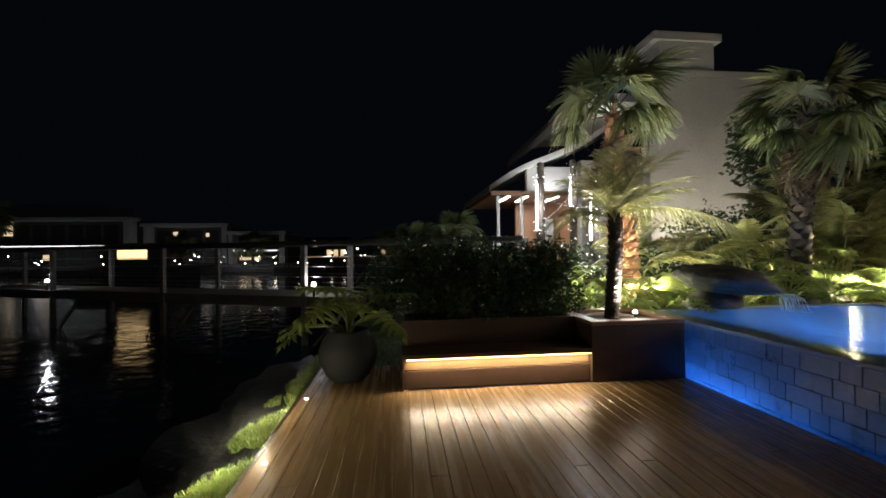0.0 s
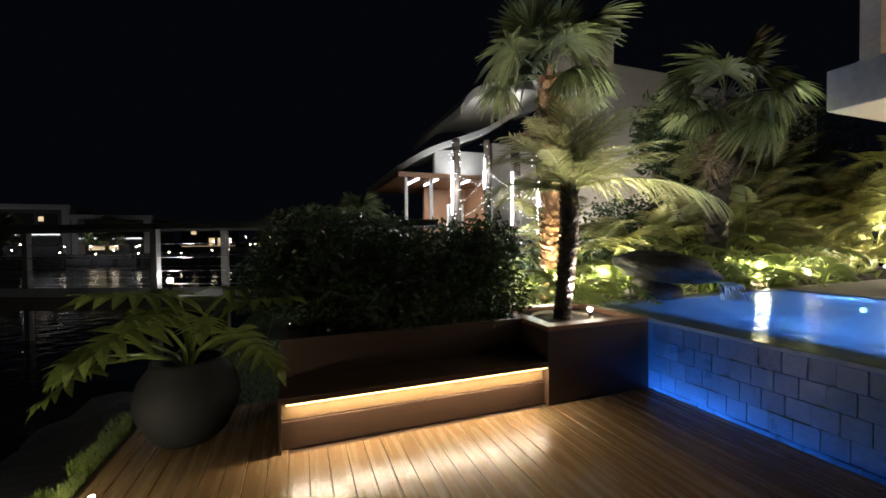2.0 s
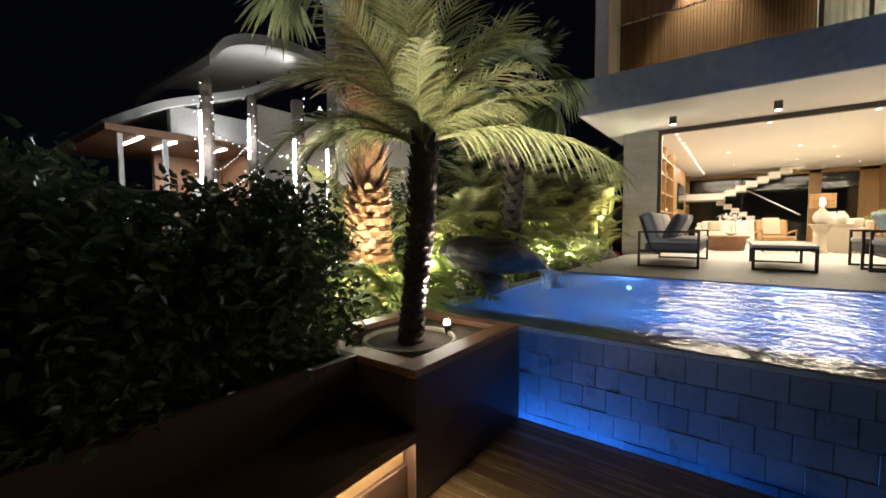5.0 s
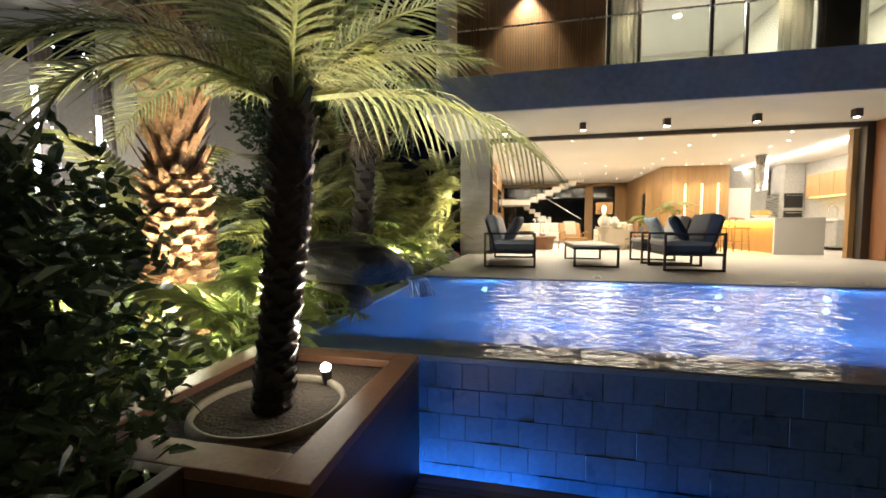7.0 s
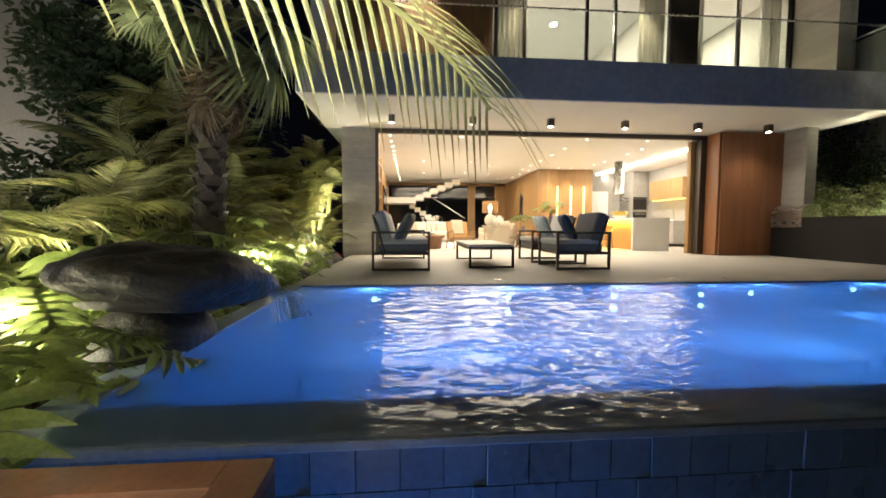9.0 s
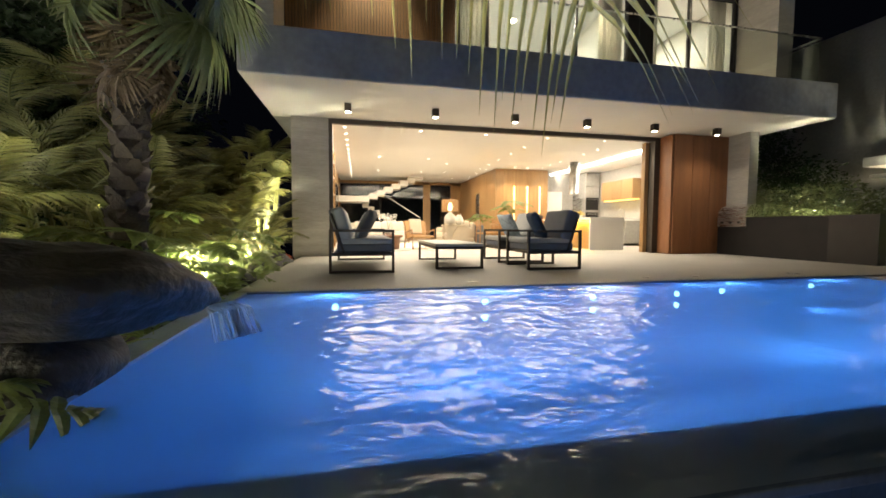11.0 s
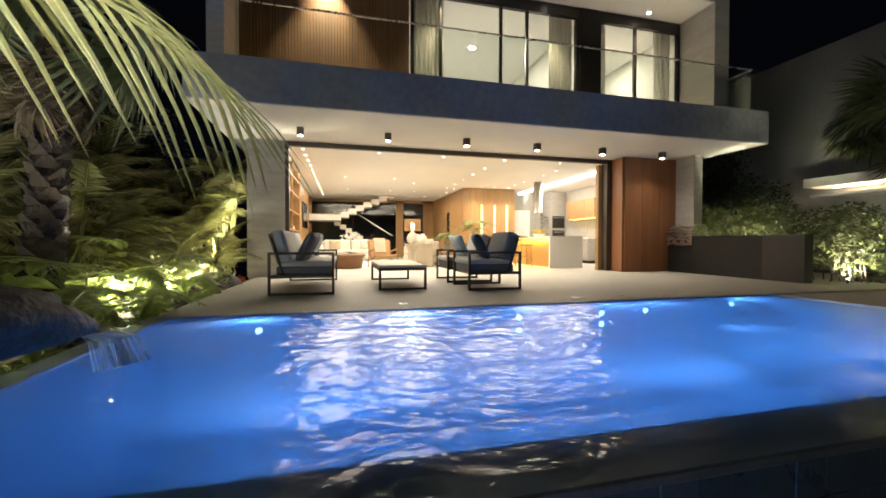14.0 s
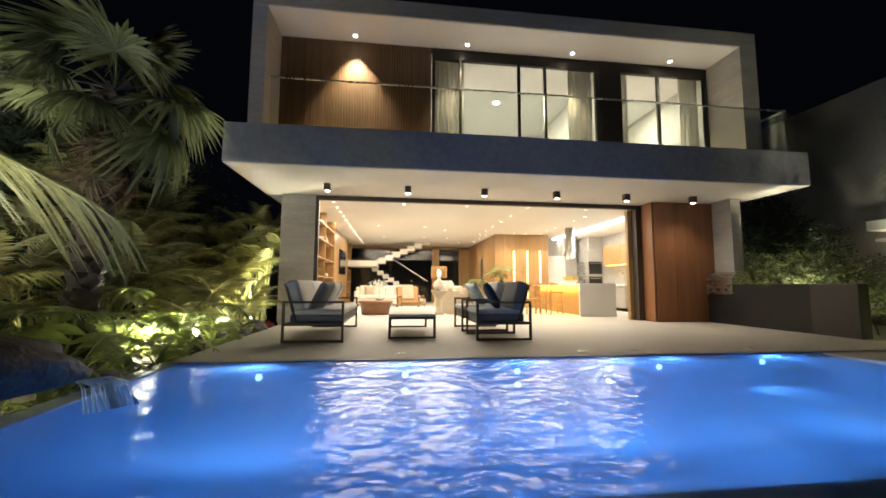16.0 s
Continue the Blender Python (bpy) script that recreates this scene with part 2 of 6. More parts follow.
# ---------------------------------------------------------------- mesh helpers
def thing(name, label="", category="", at=(0, 0, 0), rz=0, group="", kind=""):
    ob = new(name)
    ob.empty_display_size = 0.1
    ob.matrix_basis = pose(*at, 0, 0, rz)
    return tagged(ob, label, category, group, kind)


def smooth(me, on=True):
    if on:
        me.polygons.foreach_set("use_smooth", [True] * len(me.polygons))


def put(name, me, parent=None, m=None, label=""):
    ob = new(name, me)
    if parent:
        ob.parent = parent
    if m is not None:
        ob.matrix_basis = m
    if label:
        ob["label"] = label
    return ob


def part(name, bm, material, parent=None, label="", soft=False):
    me = bpy.data.meshes.new(name)
    bm.to_mesh(me)
    bm.free()
    me.materials.append(material)
    smooth(me, soft)
    return put(name, me, parent, None, label)


def add_box(bm, lo, hi, bevel=0.0):
    c = [(a + b) / 2 for a, b in zip(lo, hi)]
    s = [abs(b - a) for a, b in zip(lo, hi)]
    g = bmesh.ops.create_cube(bm, size=1, matrix=Matrix.LocRotScale(c, None, s))
    if bevel:
        vs = set(g["verts"])
        es = [e for e in bm.edges if e.verts[0] in vs and e.verts[1] in vs]
        bmesh.ops.bevel(bm, geom=es, offset=bevel, segments=2, affect="EDGES", profile=0.7)


def box(name, lo, hi, material, parent=None, bevel=0.004, label=""):
    bm = bmesh.new()
    add_box(bm, lo, hi, bevel)
    return part(name, bm, material, parent, label)


def boxes(name, spans, material, parent=None, bevel=0.004, label=""):
    bm = bmesh.new()
    for lo, hi in spans:
        add_box(bm, lo, hi, bevel)
    return part(name, bm, material, parent, label)


def structure(ob, label, category="building part"):
    return tagged(ob, label, category, kind="structure")


def tube(bm, pts, radii, sides=8):
    rings = []
    for i, p in enumerate(pts):
        p = Vector(p)
        d = (Vector(pts[min(i + 1, len(pts) - 1)]) - Vector(pts[max(i - 1, 0)])).normalized()
        u = d.orthogonal().normalized() if abs(d.z) < 0.9 else Vector((1, 0, 0))
        u = (u - d * u.dot(d)).normalized()
        v = d.cross(u)
        r = radii[i] if isinstance(radii, (list, tuple)) else radii
        rings.append([bm.verts.new(p + r * (math.cos(a) * u + math.sin(a) * v)) for a in [2 * math.pi * k / sides for k in range(sides)]])
    for a, b in zip(rings, rings[1:]):
        for k in range(sides):
            bm.faces.new((a[k], a[(k + 1) % sides], b[(k + 1) % sides], b[k]))
    bm.faces.new(rings[0][::-1])
    bm.faces.new(rings[-1])


def lathe(bm, profile, sides=24, at=(0, 0, 0)):
    rings = [[bm.verts.new((at[0] + r * math.cos(2 * math.pi * k / sides), at[1] + r * math.sin(2 * math.pi * k / sides), at[2] + z)) for k in range(sides)] for r, z in profile]
    for a, b in zip(rings, rings[1:]):
        for k in range(sides):
            bm.faces.new((a[k], a[(k + 1) % sides], b[(k + 1) % sides], b[k]))
    bm.faces.new(rings[0][::-1])
    bm.faces.new(rings[-1])


def cushion_bm(size, puff=0.3, n=8):
    """A soft pillow of that size, standing on its base centre."""
    bm = bmesh.new()
    bmesh.ops.create_cube(bm, size=1)
    bmesh.ops.subdivide_edges(bm, edges=bm.edges[:], cuts=n, use_grid_fill=True)
    for v in bm.verts:
        x, y, z = v.co * 2
        edge = max(abs(x), abs(z))
        thin = 1 - (1 - puff) * edge ** 4
        pinch = 1 - 0.07 * (1 - abs(x)) * abs(z) ** 3 - 0.0
        v.co = Vector((x * (1 - 0.06 * abs(y) * abs(x)) * pinch * size[0] / 2, y * thin * size[1] / 2, (z * (1 - 0.07 * (1 - abs(x))) + 1) * size[2] / 2))
    return bm


def seat_bm(lo, hi, r=0.05):
    bm = bmesh.new()
    add_box(bm, lo, hi)
    bmesh.ops.bevel(bm, geom=bm.edges[:], offset=r, segments=4, affect="EDGES", profile=0.6)
    return bm


# ---------------------------------------------------------------- plant helpers
def from_lists(name, verts, faces, material, soft=False):
    me = bpy.data.meshes.new(name)
    me.from_pydata(verts, [], faces)
    me.materials.append(material)
    smooth(me, soft)
    return me


def strip(verts, faces, base, way, side, length, width, droop, fold=0.25, segs=3):
    """A tapered, drooping blade: its two halves folded along the rib."""
    way, side = Vector(way).normalized(), Vector(side).normalized()
    up = way.cross(side)
    if up.z < 0:
        up = -up
    at = len(verts)
    for i in range(segs + 1):
        t = i / segs
        w = width * (math.sin(math.pi * min(1, 0.25 + 0.75 * t)) if i < segs else 0.04)
        c = Vector(base) + way * length * t - Vector((0, 0, droop * length * t * t))
        verts.append(c - side * w * 0.5 + up * w * fold)
        verts.append(c)
        verts.append(c + side * w * 0.5 + up * w * fold)
    for i in range(segs):
        a = at + 3 * i
        faces.append((a, a + 1, a + 4, a + 3))
        faces.append((a + 1, a + 2, a + 5, a + 4))


def frond_mesh(name, material, length, pairs, leaflet, arch, droop, seed, width=0.022, bare=0.15):
    """A feather frond that leaves the origin along +x, arching down."""
    rnd = random.Random(seed)
    v, f = [], []
    pts = []
    n = 14
    for i in range(n + 1):
        t = i / n
        pts.append(Vector((length * t * (1 - 0.18 * arch * t), 0.03 * math.sin(3 * t + seed), length * (0.18 * t - arch * 0.55 * t * t))))
    bm = bmesh.new()
    tube(bm, pts, [0.014 * length * (1 - 0.85 * i / n) + 0.002 for i in range(n + 1)], 5)
    bm.verts.ensure_lookup_table()
    v += [x.co.copy() for x in bm.verts]
    bm.verts.index_update()
    f += [tuple(x.index for x in fc.verts) for fc in bm.faces]
    bm.free()
    for k in range(pairs):
        t = bare + (1 - bare) * (k + 0.5) / pairs
        i = min(n - 1, int(t * n))
        p = pts[i].lerp(pts[i + 1], t * n - i)
        d = (pts[i + 1] - pts[i]).normalized()
        size = leaflet * (0.45 + 0.55 * math.sin(math.pi * min(1, 0.18 + 0.80 * t))) * rnd.uniform(0.88, 1.08)
        for s in (-1, 1):
            out = Vector((0, s, 0))
            sweep = 0.35 + 0.9 * t
            way = d * sweep + out * 1.0 + Vector((0, 0, rnd.uniform(0.05, 0.35) * (1 - t)))
            strip(v, f, p, way, d, size, width, droop * rnd.uniform(0.7, 1.3))
    return from_lists(name, v, f, material)


def arched_frond(name, material, length, pairs, leaflet, bend, seed, width=0.016, bare=0.14):
    """A feather frond that leaves the origin along +x and bends over by that many degrees; its leaflets hang at their ends."""
    rnd = random.Random(seed)
    n, p, pts = 16, Vector((0, 0, 0)), [Vector((0, 0, 0))]
    for i in range(n):
        a = radians(bend) * ((i + 0.5) / n) ** 1.35
        p = p + Vector((math.cos(a), 0.05 * math.sin(seed + 2.0 * i / n), -math.sin(a))) * length / n
        pts.append(p.copy())
    bm = bmesh.new()
    tube(bm, pts, [0.010 * (1 - 0.85 * i / n) + 0.002 for i in range(n + 1)], 5)
    bm.verts.index_update()
    v = [x.co.copy() for x in bm.verts]
    f = [tuple(x.index for x in fc.verts) for fc in bm.faces]
    bm.free()
    for k in range(pairs):
        t = bare + (1 - bare) * (k + 0.5) / pairs
        i = min(n - 1, int(t * n))
        p = pts[i].lerp(pts[i + 1], t * n - i)
        d = (pts[i + 1] - pts[i]).normalized()
        up = Vector((0, 1, 0)).cross(d) * -1
        size = leaflet * (0.35 + 0.65 * math.sin(math.pi * min(1, 0.15 + 0.78 * t)))
        for s in (-1, 1):
            way = d * (0.35 + 0.75 * t) + Vector((0, s, 0)) + up * rnd.uniform(0.1, 0.45)
            strip(v, f, p, way, d, size * rnd.uniform(0.8, 1.1), width, rnd.uniform(0.2, 0.75), 0.25, 4)
    return from_lists(name, v, f, material)


def fan_mesh(name, material, petiole, radius, blades, droop, seed, spread=250):
    """A fan leaf: a stalk along +x and a round fan of folded blades."""
    rnd = random.Random(seed)
    bm = bmesh.new()
    pts = [(petiole * t, 0, petiole * (0.10 * t - 0.16 * t * t)) for t in (0, 0.33, 0.66, 1)]
    tube(bm, pts, [0.022, 0.016, 0.013, 0.011], 5)
    bm.verts.index_update()
    v = [x.co.copy() for x in bm.verts]
    f = [tuple(x.index for x in fc.verts) for fc in bm.faces]
    bm.free()
    hub = Vector(pts[-1])
    for k in range(blades):
        a = radians(-spread / 2 + spread * (k + 0.5) / blades)
        way = Vector((math.cos(a), math.sin(a), 0.18 * math.cos(a) + rnd.uniform(-0.03, 0.03)))
        side = Vector((-math.sin(a), math.cos(a), 0))
        r = radius * (0.78 + 0.22 * math.cos(a * 0.5)) * rnd.uniform(0.9, 1.05)
        strip(v, f, hub, way, side, r, 2.1 * r * math.sin(radians(spread / blades / 2)) + 0.012, droop * rnd.uniform(0.6, 1.5), 0.35, 4)
    return from_lists(name, v, f, material)


def broad_mesh(name, material, stalk, size, lobes, seed, lean=0.5, lobe=0.23):
    """A lobed leaf on a stalk that rises and leans along +x."""
    rnd = random.Random(seed)
    bm = bmesh.new()
    pts = [Vector((stalk * lean * t * t, 0, stalk * t * (1 - 0.15 * t))) for t in (0, 0.35, 0.7, 1)]
    tube(bm, pts, [0.014, 0.011, 0.009, 0.007], 5)
    bm.verts.index_update()
    v = [x.co.copy() for x in bm.verts]
    f = [tuple(x.index for x in fc.verts) for fc in bm.faces]
    bm.free()
    top = pts[-1]
    rib = Vector((0.93, 0, -0.12)).normalized()
    across = Vector((0, 1, 0))
    for k in range(lobes):
        t = k / (lobes - 1)
        p = top + rib * size * (t * 0.75)
        w = size * (0.58 - 0.30 * t) * rnd.uniform(0.85, 1.1)
        for s in (-1, 1):
            way = rib * (-0.35 + 1.5 * t) + across * s + Vector((0, 0, 0.12))
            strip(v, f, p - across * s * 0.01, way, rib, w, size * lobe, rnd.uniform(0.25, 0.5), 0.12, 3)
    strip(v, f, top + rib * size * 0.6, rib, across, size * 0.45, size * 0.24, 0.35, 0.12, 3)
    return from_lists(name, v, f, material)


def blade_mesh(name, material, length, width, droop, seed):
    """A plain long leaf, drawn to a point."""
    v, f = [], []
    strip(v, f, (0, 0, 0), (1, 0, 0.9), (0, 1, 0), length, width, droop, 0.3, 5)
    return from_lists(name, v, f, material)


def foliage_mesh(name, material, count, place, size, seed, flat=0.4):
    """Many small pointed leaves, each folded on its rib, at the points that place(rnd) gives."""
    rnd = random.Random(seed)
    v, f = [], []
    for _ in range(count):
        p = Vector(place(rnd))
        way = Vector((rnd.uniform(-1, 1), rnd.uniform(-1, 1), rnd.uniform(-flat, 1))).normalized()
        side = way.orthogonal().normalized()
        side.rotate(Matrix.Rotation(rnd.uniform(0, 6.28), 3, way))
        strip(v, f, p, way, side, size * rnd.uniform(0.7, 1.3), size * 0.5, 0.2, 0.2, 2)
    return from_lists(name, v, f, material)


def aim(at, az, elev, spin=0, s=1.0):
    return Matrix.Translation(at) @ Matrix.Rotation(radians(az), 4, "Z") @ Matrix.Rotation(radians(-elev), 4, "Y") @ Matrix.Rotation(radians(spin), 4, "X") @ Matrix.Diagonal((s, s, s, 1))


def ringed_trunk(bm, base, top, r0, r1, rings, seed, rough=0.15):
    """A trunk with worn leaf-scar rings and stubs."""
    rnd = random.Random(seed)
    base, top = Vector(base), Vector(top)
    pts, radii = [], []
    for i in range(rings * 2 + 1):
        t = i / (rings * 2)
        p = base.lerp(top, t) + Vector((0.03 * math.sin(3 * t), 0.02 * math.sin(4 * t + 1), 0))
        pts.append(p)
        radii.append((r0 + (r1 - r0) * t) * (1 + (rough if i % 2 else -rough * 0.6) * rnd.uniform(0.5, 1.2)))
    tube(bm, pts, radii, 12)
    return pts


def stubs(bm, base, top, r, count, length, seed, lift=0.9, wide=0.55):
    """Cut leaf bases, set round a trunk in a spiral."""
    rnd = random.Random(seed)
    base, top = Vector(base), Vector(top)
    for k in range(count):
        t = (k + 0.5) / count
        a = k * 2.399
        out = Vector((math.cos(a), math.sin(a), 0))
        p = base.lerp(top, t) + out * r * 0.85
        side = Vector((-math.sin(a), math.cos(a), 0))
        w, ln = r * wide * rnd.uniform(0.7, 1.2), length * rnd.uniform(0.6, 1.2)
        tip = p + out * ln * 0.6 + Vector((0, 0, ln * lift * rnd.uniform(0.6, 1.1)))
        q = [p - side * w, p + side * w, tip + side * w * 0.35, tip - side * w * 0.35]
        inn = [x - out * 0.02 + Vector((0, 0, -0.02)) for x in q]
        vs = [bm.verts.new(x) for x in q] + [bm.verts.new(x) for x in inn]
        bm.faces.new(vs[0:4])
        bm.faces.new(vs[7:3:-1])
        for i in range(4):
            j = (i + 1) % 4
            bm.faces.new((vs[j], vs[i], vs[4 + i], vs[4 + j]))

# ================================================================ SETTING: water, ground, deck, pool
WATER_Z = -1.0
M_CANAL = mat("canal_water", (0.006, 0.008, 0.011), 0.06, var=0.3, scale=0.6, fine=2.2, bump=0.35, stretch=(1, 1, 1), dist=0.08)
bm = bmesh.new()
add_box(bm, (-900, -300, WATER_Z - 0.5), (900, 1500, WATER_Z))
structure(part("water", bm, M_CANAL), "dark still canal water at night", "water")


def slope(name, rows, material, n=60, wob=0.05, label="", seed=3):
    """A strip of ground through cross-section lines, each a run of (x, y, z) ends, with an uneven surface."""
    v, f = [], []
    for j, (a, b) in enumerate(rows):
        for i in range(n + 1):
            p = Vector(a).lerp(Vector(b), i / n)
            w = wob if 0 < j < len(rows) - 1 else 0
            v.append(p + Vector((noise.noise(p * 0.9 + Vector((seed, 0, 0))) * w * 3, 0, noise.noise(p * 1.7) * w)))
    for j in range(len(rows) - 1):
        for i in range(n):
            a = j * (n + 1) + i
            f.append((a, a + 1, a + n + 2, a + n + 1))
    return structure(put(name, from_lists(name, v, f, material, True)), label, "ground")


slope("ground_shore", [((-1.02, -6, -0.04), (-1.02, 4.9, -0.04)), ((-1.35, -6, -0.10), (-1.30, 5.6, -0.10)), ((-1.9, -6, -0.34), (-1.7, 6.5, -0.30)),
                       ((-2.8, -6, -0.75), (-2.5, 8.0, -0.70)), ((-4.2, -6, -1.3), (-3.6, 9.5, -1.3))], M_MUD, 90, 0.22, "dark stony bank sloping down to the canal")
slope("ground_lawn", [((-1.02, 4.88, -0.05), (2.2, 4.88, 0.02)), ((-1.25, 6.0, -0.06), (2.4, 6.2, 0.1)), ((-1.5, 7.5, -0.2), (2.6, 8.0, 0.2)), ((-2.5, 9.0, -1.2), (2.9, 10.0, 0.1)), ((-2.5, 12.0, -1.3), (3.0, 30.0, 0.1))],
      M_GRASS, 40, 0.03, "short green lawn beside the bench planter")
slope("ground_garden", [((2.0, 4.84, 0.50), (11.2, 4.84, 0.56)), ((2.0, 5.6, 0.52), (11.4, 5.8, 0.60)), ((2.2, 7.0, 0.45), (14, 7.2, 0.60)), ((2.4, 9.0, 0.30), (22, 9.0, 0.5)), ((2.8, 30.0, 0.2), (40, 30, 0.4))],
      M_SOIL, 60, 0.05, "dark planted garden soil beside the pool")
structure(box("ground_right", (3.2, -30, -0.2), (40, -5.9, 0.56), M_SOIL, None, 0), "dark ground beyond the terrace", "ground")

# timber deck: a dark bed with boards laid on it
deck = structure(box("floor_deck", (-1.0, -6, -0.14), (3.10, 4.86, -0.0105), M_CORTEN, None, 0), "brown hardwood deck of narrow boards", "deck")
DECK_EDGE = box("trim", (-1.03, -6, -0.14), (-1.0, 4.88, 0.0), M_CORTEN, None, 0.004)
structure(DECK_EDGE, "brown timber edging of the deck", "trim")

# pool shell
POOL_X0, POOL_X1, POOL_Y0, POOL_Y1, POOL_Z = 3.62, 6.62, -3.0, 4.72, 0.598
pool_wall = structure(boxes("wall_pool", [((3.315, -6, -0.46), (POOL_X0, 4.95, 0.555)), ((POOL_X0, POOL_Y1, -0.9), (6.9, 4.95, 0.585))], M_GROUT, None, 0.006), "blue-lit raised pool wall in dark stone tiles", "pool wall")
structure(boxes("floor_pool", [((POOL_X0, POOL_Y0 - 0.2, -0.9), (POOL_X1 + 0.2, POOL_Y1, -0.75)), ((POOL_X1, POOL_Y0, -0.9), (POOL_X1 + 0.2, POOL_Y1, 0.53)),
                              ((POOL_X0, POOL_Y0 - 0.2, -0.9), (POOL_X1, POOL_Y0, 0.53)), ((POOL_X0, -0.9, -0.75), (POOL_X0 + 0.02, 4.72, 0.53)), ((POOL_X0, POOL_Y0, -0.75), (POOL_X1, -1.9, 0.22)), ((POOL_X0, -1.9, -0.75), (POOL_X1, -1.25, -0.1))],
                 M_BASIN, None, 0.01), "blue tiled pool basin with a shallow ledge", "pool")
bm = bmesh.new()
bmesh.ops.create_grid(bm, x_segments=4, y_segments=8, size=0.5, matrix=Matrix.LocRotScale(((3.30 + POOL_X1) / 2, (POOL_Y0 + POOL_Y1) / 2, POOL_Z), None, (POOL_X1 - 3.30, POOL_Y1 - POOL_Y0, 1)))
structure(part("water_pool", bm, M_POOLWATER), "clear rippled blue pool water lit from below", "water")
structure(boxes("trim_pool_coping", [((3.292, -6, 0.556), (3.60, 4.90, 0.592)), ((3.60, 4.725, 0.586), (6.75, 4.90, 0.612)), ((POOL_X1 + 0.004, POOL_Y0, 0.531), (POOL_X1 + 0.05, 4.72, 0.615))], M_COPING, None, 0.006), "wet dark stone coping along the pool edge", "coping")

structure(boxes("floor_gutter", [((3.10, -6, -0.46), (3.314, 4.95, -0.36)), ((3.10, -6, -0.359), (3.14, 4.86, -0.012))], M_COPING, None, 0.003), "dark stone gutter between the deck and the pool wall", "gutter")

# terrace
structure(boxes("floor_terrace", [((POOL_X1 + 0.05, -8.5, 0.2), (11.30, 4.84, 0.62)), ((3.64, -8.5, 0.2), (POOL_X1 + 0.05, -3.21, 0.60))], M_TERRACE, None, 0.01), "pale smooth stone terrace floor", "terrace")

for y in (2.35, 0.0, -0.75, -2.4):
    t = thing("floor_spot", "small square steel floor plate in the terrace", "floor plate", (6.95, y, 0.62), 0, "terrace floor plates")
    box("plate", (-0.05, -0.06, 0.0), (0.05, 0.06, 0.004), M_STEEL, t, 0.001)

# ================================================================ HOUSE
structure(box("floor_living_room", (11.30, -6.2, 0.3), (23.2, 5.0, 0.621), M_TERRACE, None, 0), "pale stone living room floor", "floor")
structure(box("slab", (8.97, -6.06, 3.562), (23.2, 5.40, 4.26), M_SLAB, None, 0.012), "grey concrete slab edge of the upper storey", "slab")
structure(box("ceiling_terrace", (8.985, -6.045, 3.545), (11.40, 5.385, 3.561), M_PLASTER, None, 0), "smooth cream terrace ceiling", "ceiling")
structure(box("ceiling_living_room", (11.42, -6.2, 3.50), (23.2, 5.0, 3.561), M_WHITE, None, 0), "white living room ceiling with small downlights", "ceiling")
structure(boxes("wall_column", [((11.27, 4.27, 0.62), (11.62, 5.02, 3.545))], M_CONC, None, 0.01), "board-marked grey concrete column", "column")
structure(box("wall_north", (11.62, 4.85, 0.62), (23.2, 5.02, 3.55), M_WHITE, None, 0), "white living room side wall", "wall")
structure(box("wall_south", (11.32, -6.2, 0.62), (23.2, -6.02, 3.55), M_GREYWALL, None, 0), "grey kitchen wall", "wall")
structure(boxes("wall_fin", [((10.25, -5.66, 0.62), (11.6, -5.40, 3.545))], M_CONC, None, 0.01), "narrow grey concrete wall end", "wall")

# cedar-clad volume beside the opening, in tall boards
clad = structure(box("wall_cladding", (10.84, -5.40, 0.62), (11.9, -3.84, 3.54), M_BLACK, None, 0), "reddish brown timber-clad wall volume", "wall")
# dark frame of the great opening
structure(boxes("door_frame", [((11.28, -3.84, 3.44), (11.40, 4.27, 3.54)), ((11.28, 4.19, 0.62), (11.40, 4.27, 3.44)), ((11.26, -3.84, 0.622), (11.46, -3.66, 3.44))], M_FRAME, None, 0.006), "dark bronze frame of the wide sliding opening", "door frame")
structure(box("door_panel", (11.47, -3.80, 0.63), (11.60, -3.56, 3.44), M_OAK, None, 0.006), "light wooden stacked door edge", "door")

# upper storey
structure(boxes("wall_upper", [((9.73, 5.02, 4.262), (22.5, 5.30, 7.02)), ((9.73, -5.82, 4.262), (22.5, -5.40, 7.02))], M_CONC, None, 0.01), "pale concrete side walls of the upper storey", "wall")
structure(box("roof", (9.73, -5.82, 7.022), (22.5, 5.30, 7.36), M_CONC, None, 0.012), "flat concrete roof slab", "roof")
structure(box("ceiling_balcony", (9.75, -5.40, 7.004), (10.70, 5.02, 7.020), M_PLASTER, None, 0), "cream balcony ceiling", "ceiling")
structure(boxes("wall_upper_room", [((15.5, -5.4, 4.262), (15.7, 5.0, 7.0)), ((11.0, -2.78, 4.262), (15.5, -2.66, 6.95)), ((11.0, 1.64, 4.262), (15.5, 1.78, 6.95))], M_PLASTER, None, 0), "cream bedroom walls", "wall")
structure(box("ceiling_bedroom", (10.80, -5.4, 6.90), (15.5, 5.0, 6.99), M_WHITE, None, 0), "white bedroom ceiling", "ceiling")
panel = structure(box("wall_panel_upper", (10.74, 1.66, 4.262), (10.9, 5.02, 7.0), M_BLACK, None, 0), "dark timber slat panel lit by one spot", "wall")
for k in range(56):
    y = 1.68 + k * 0.0595
    box("slat", (10.71, y, 4.264), (10.742, y + 0.048, 7.0), M_SLAT, panel, 0.003)


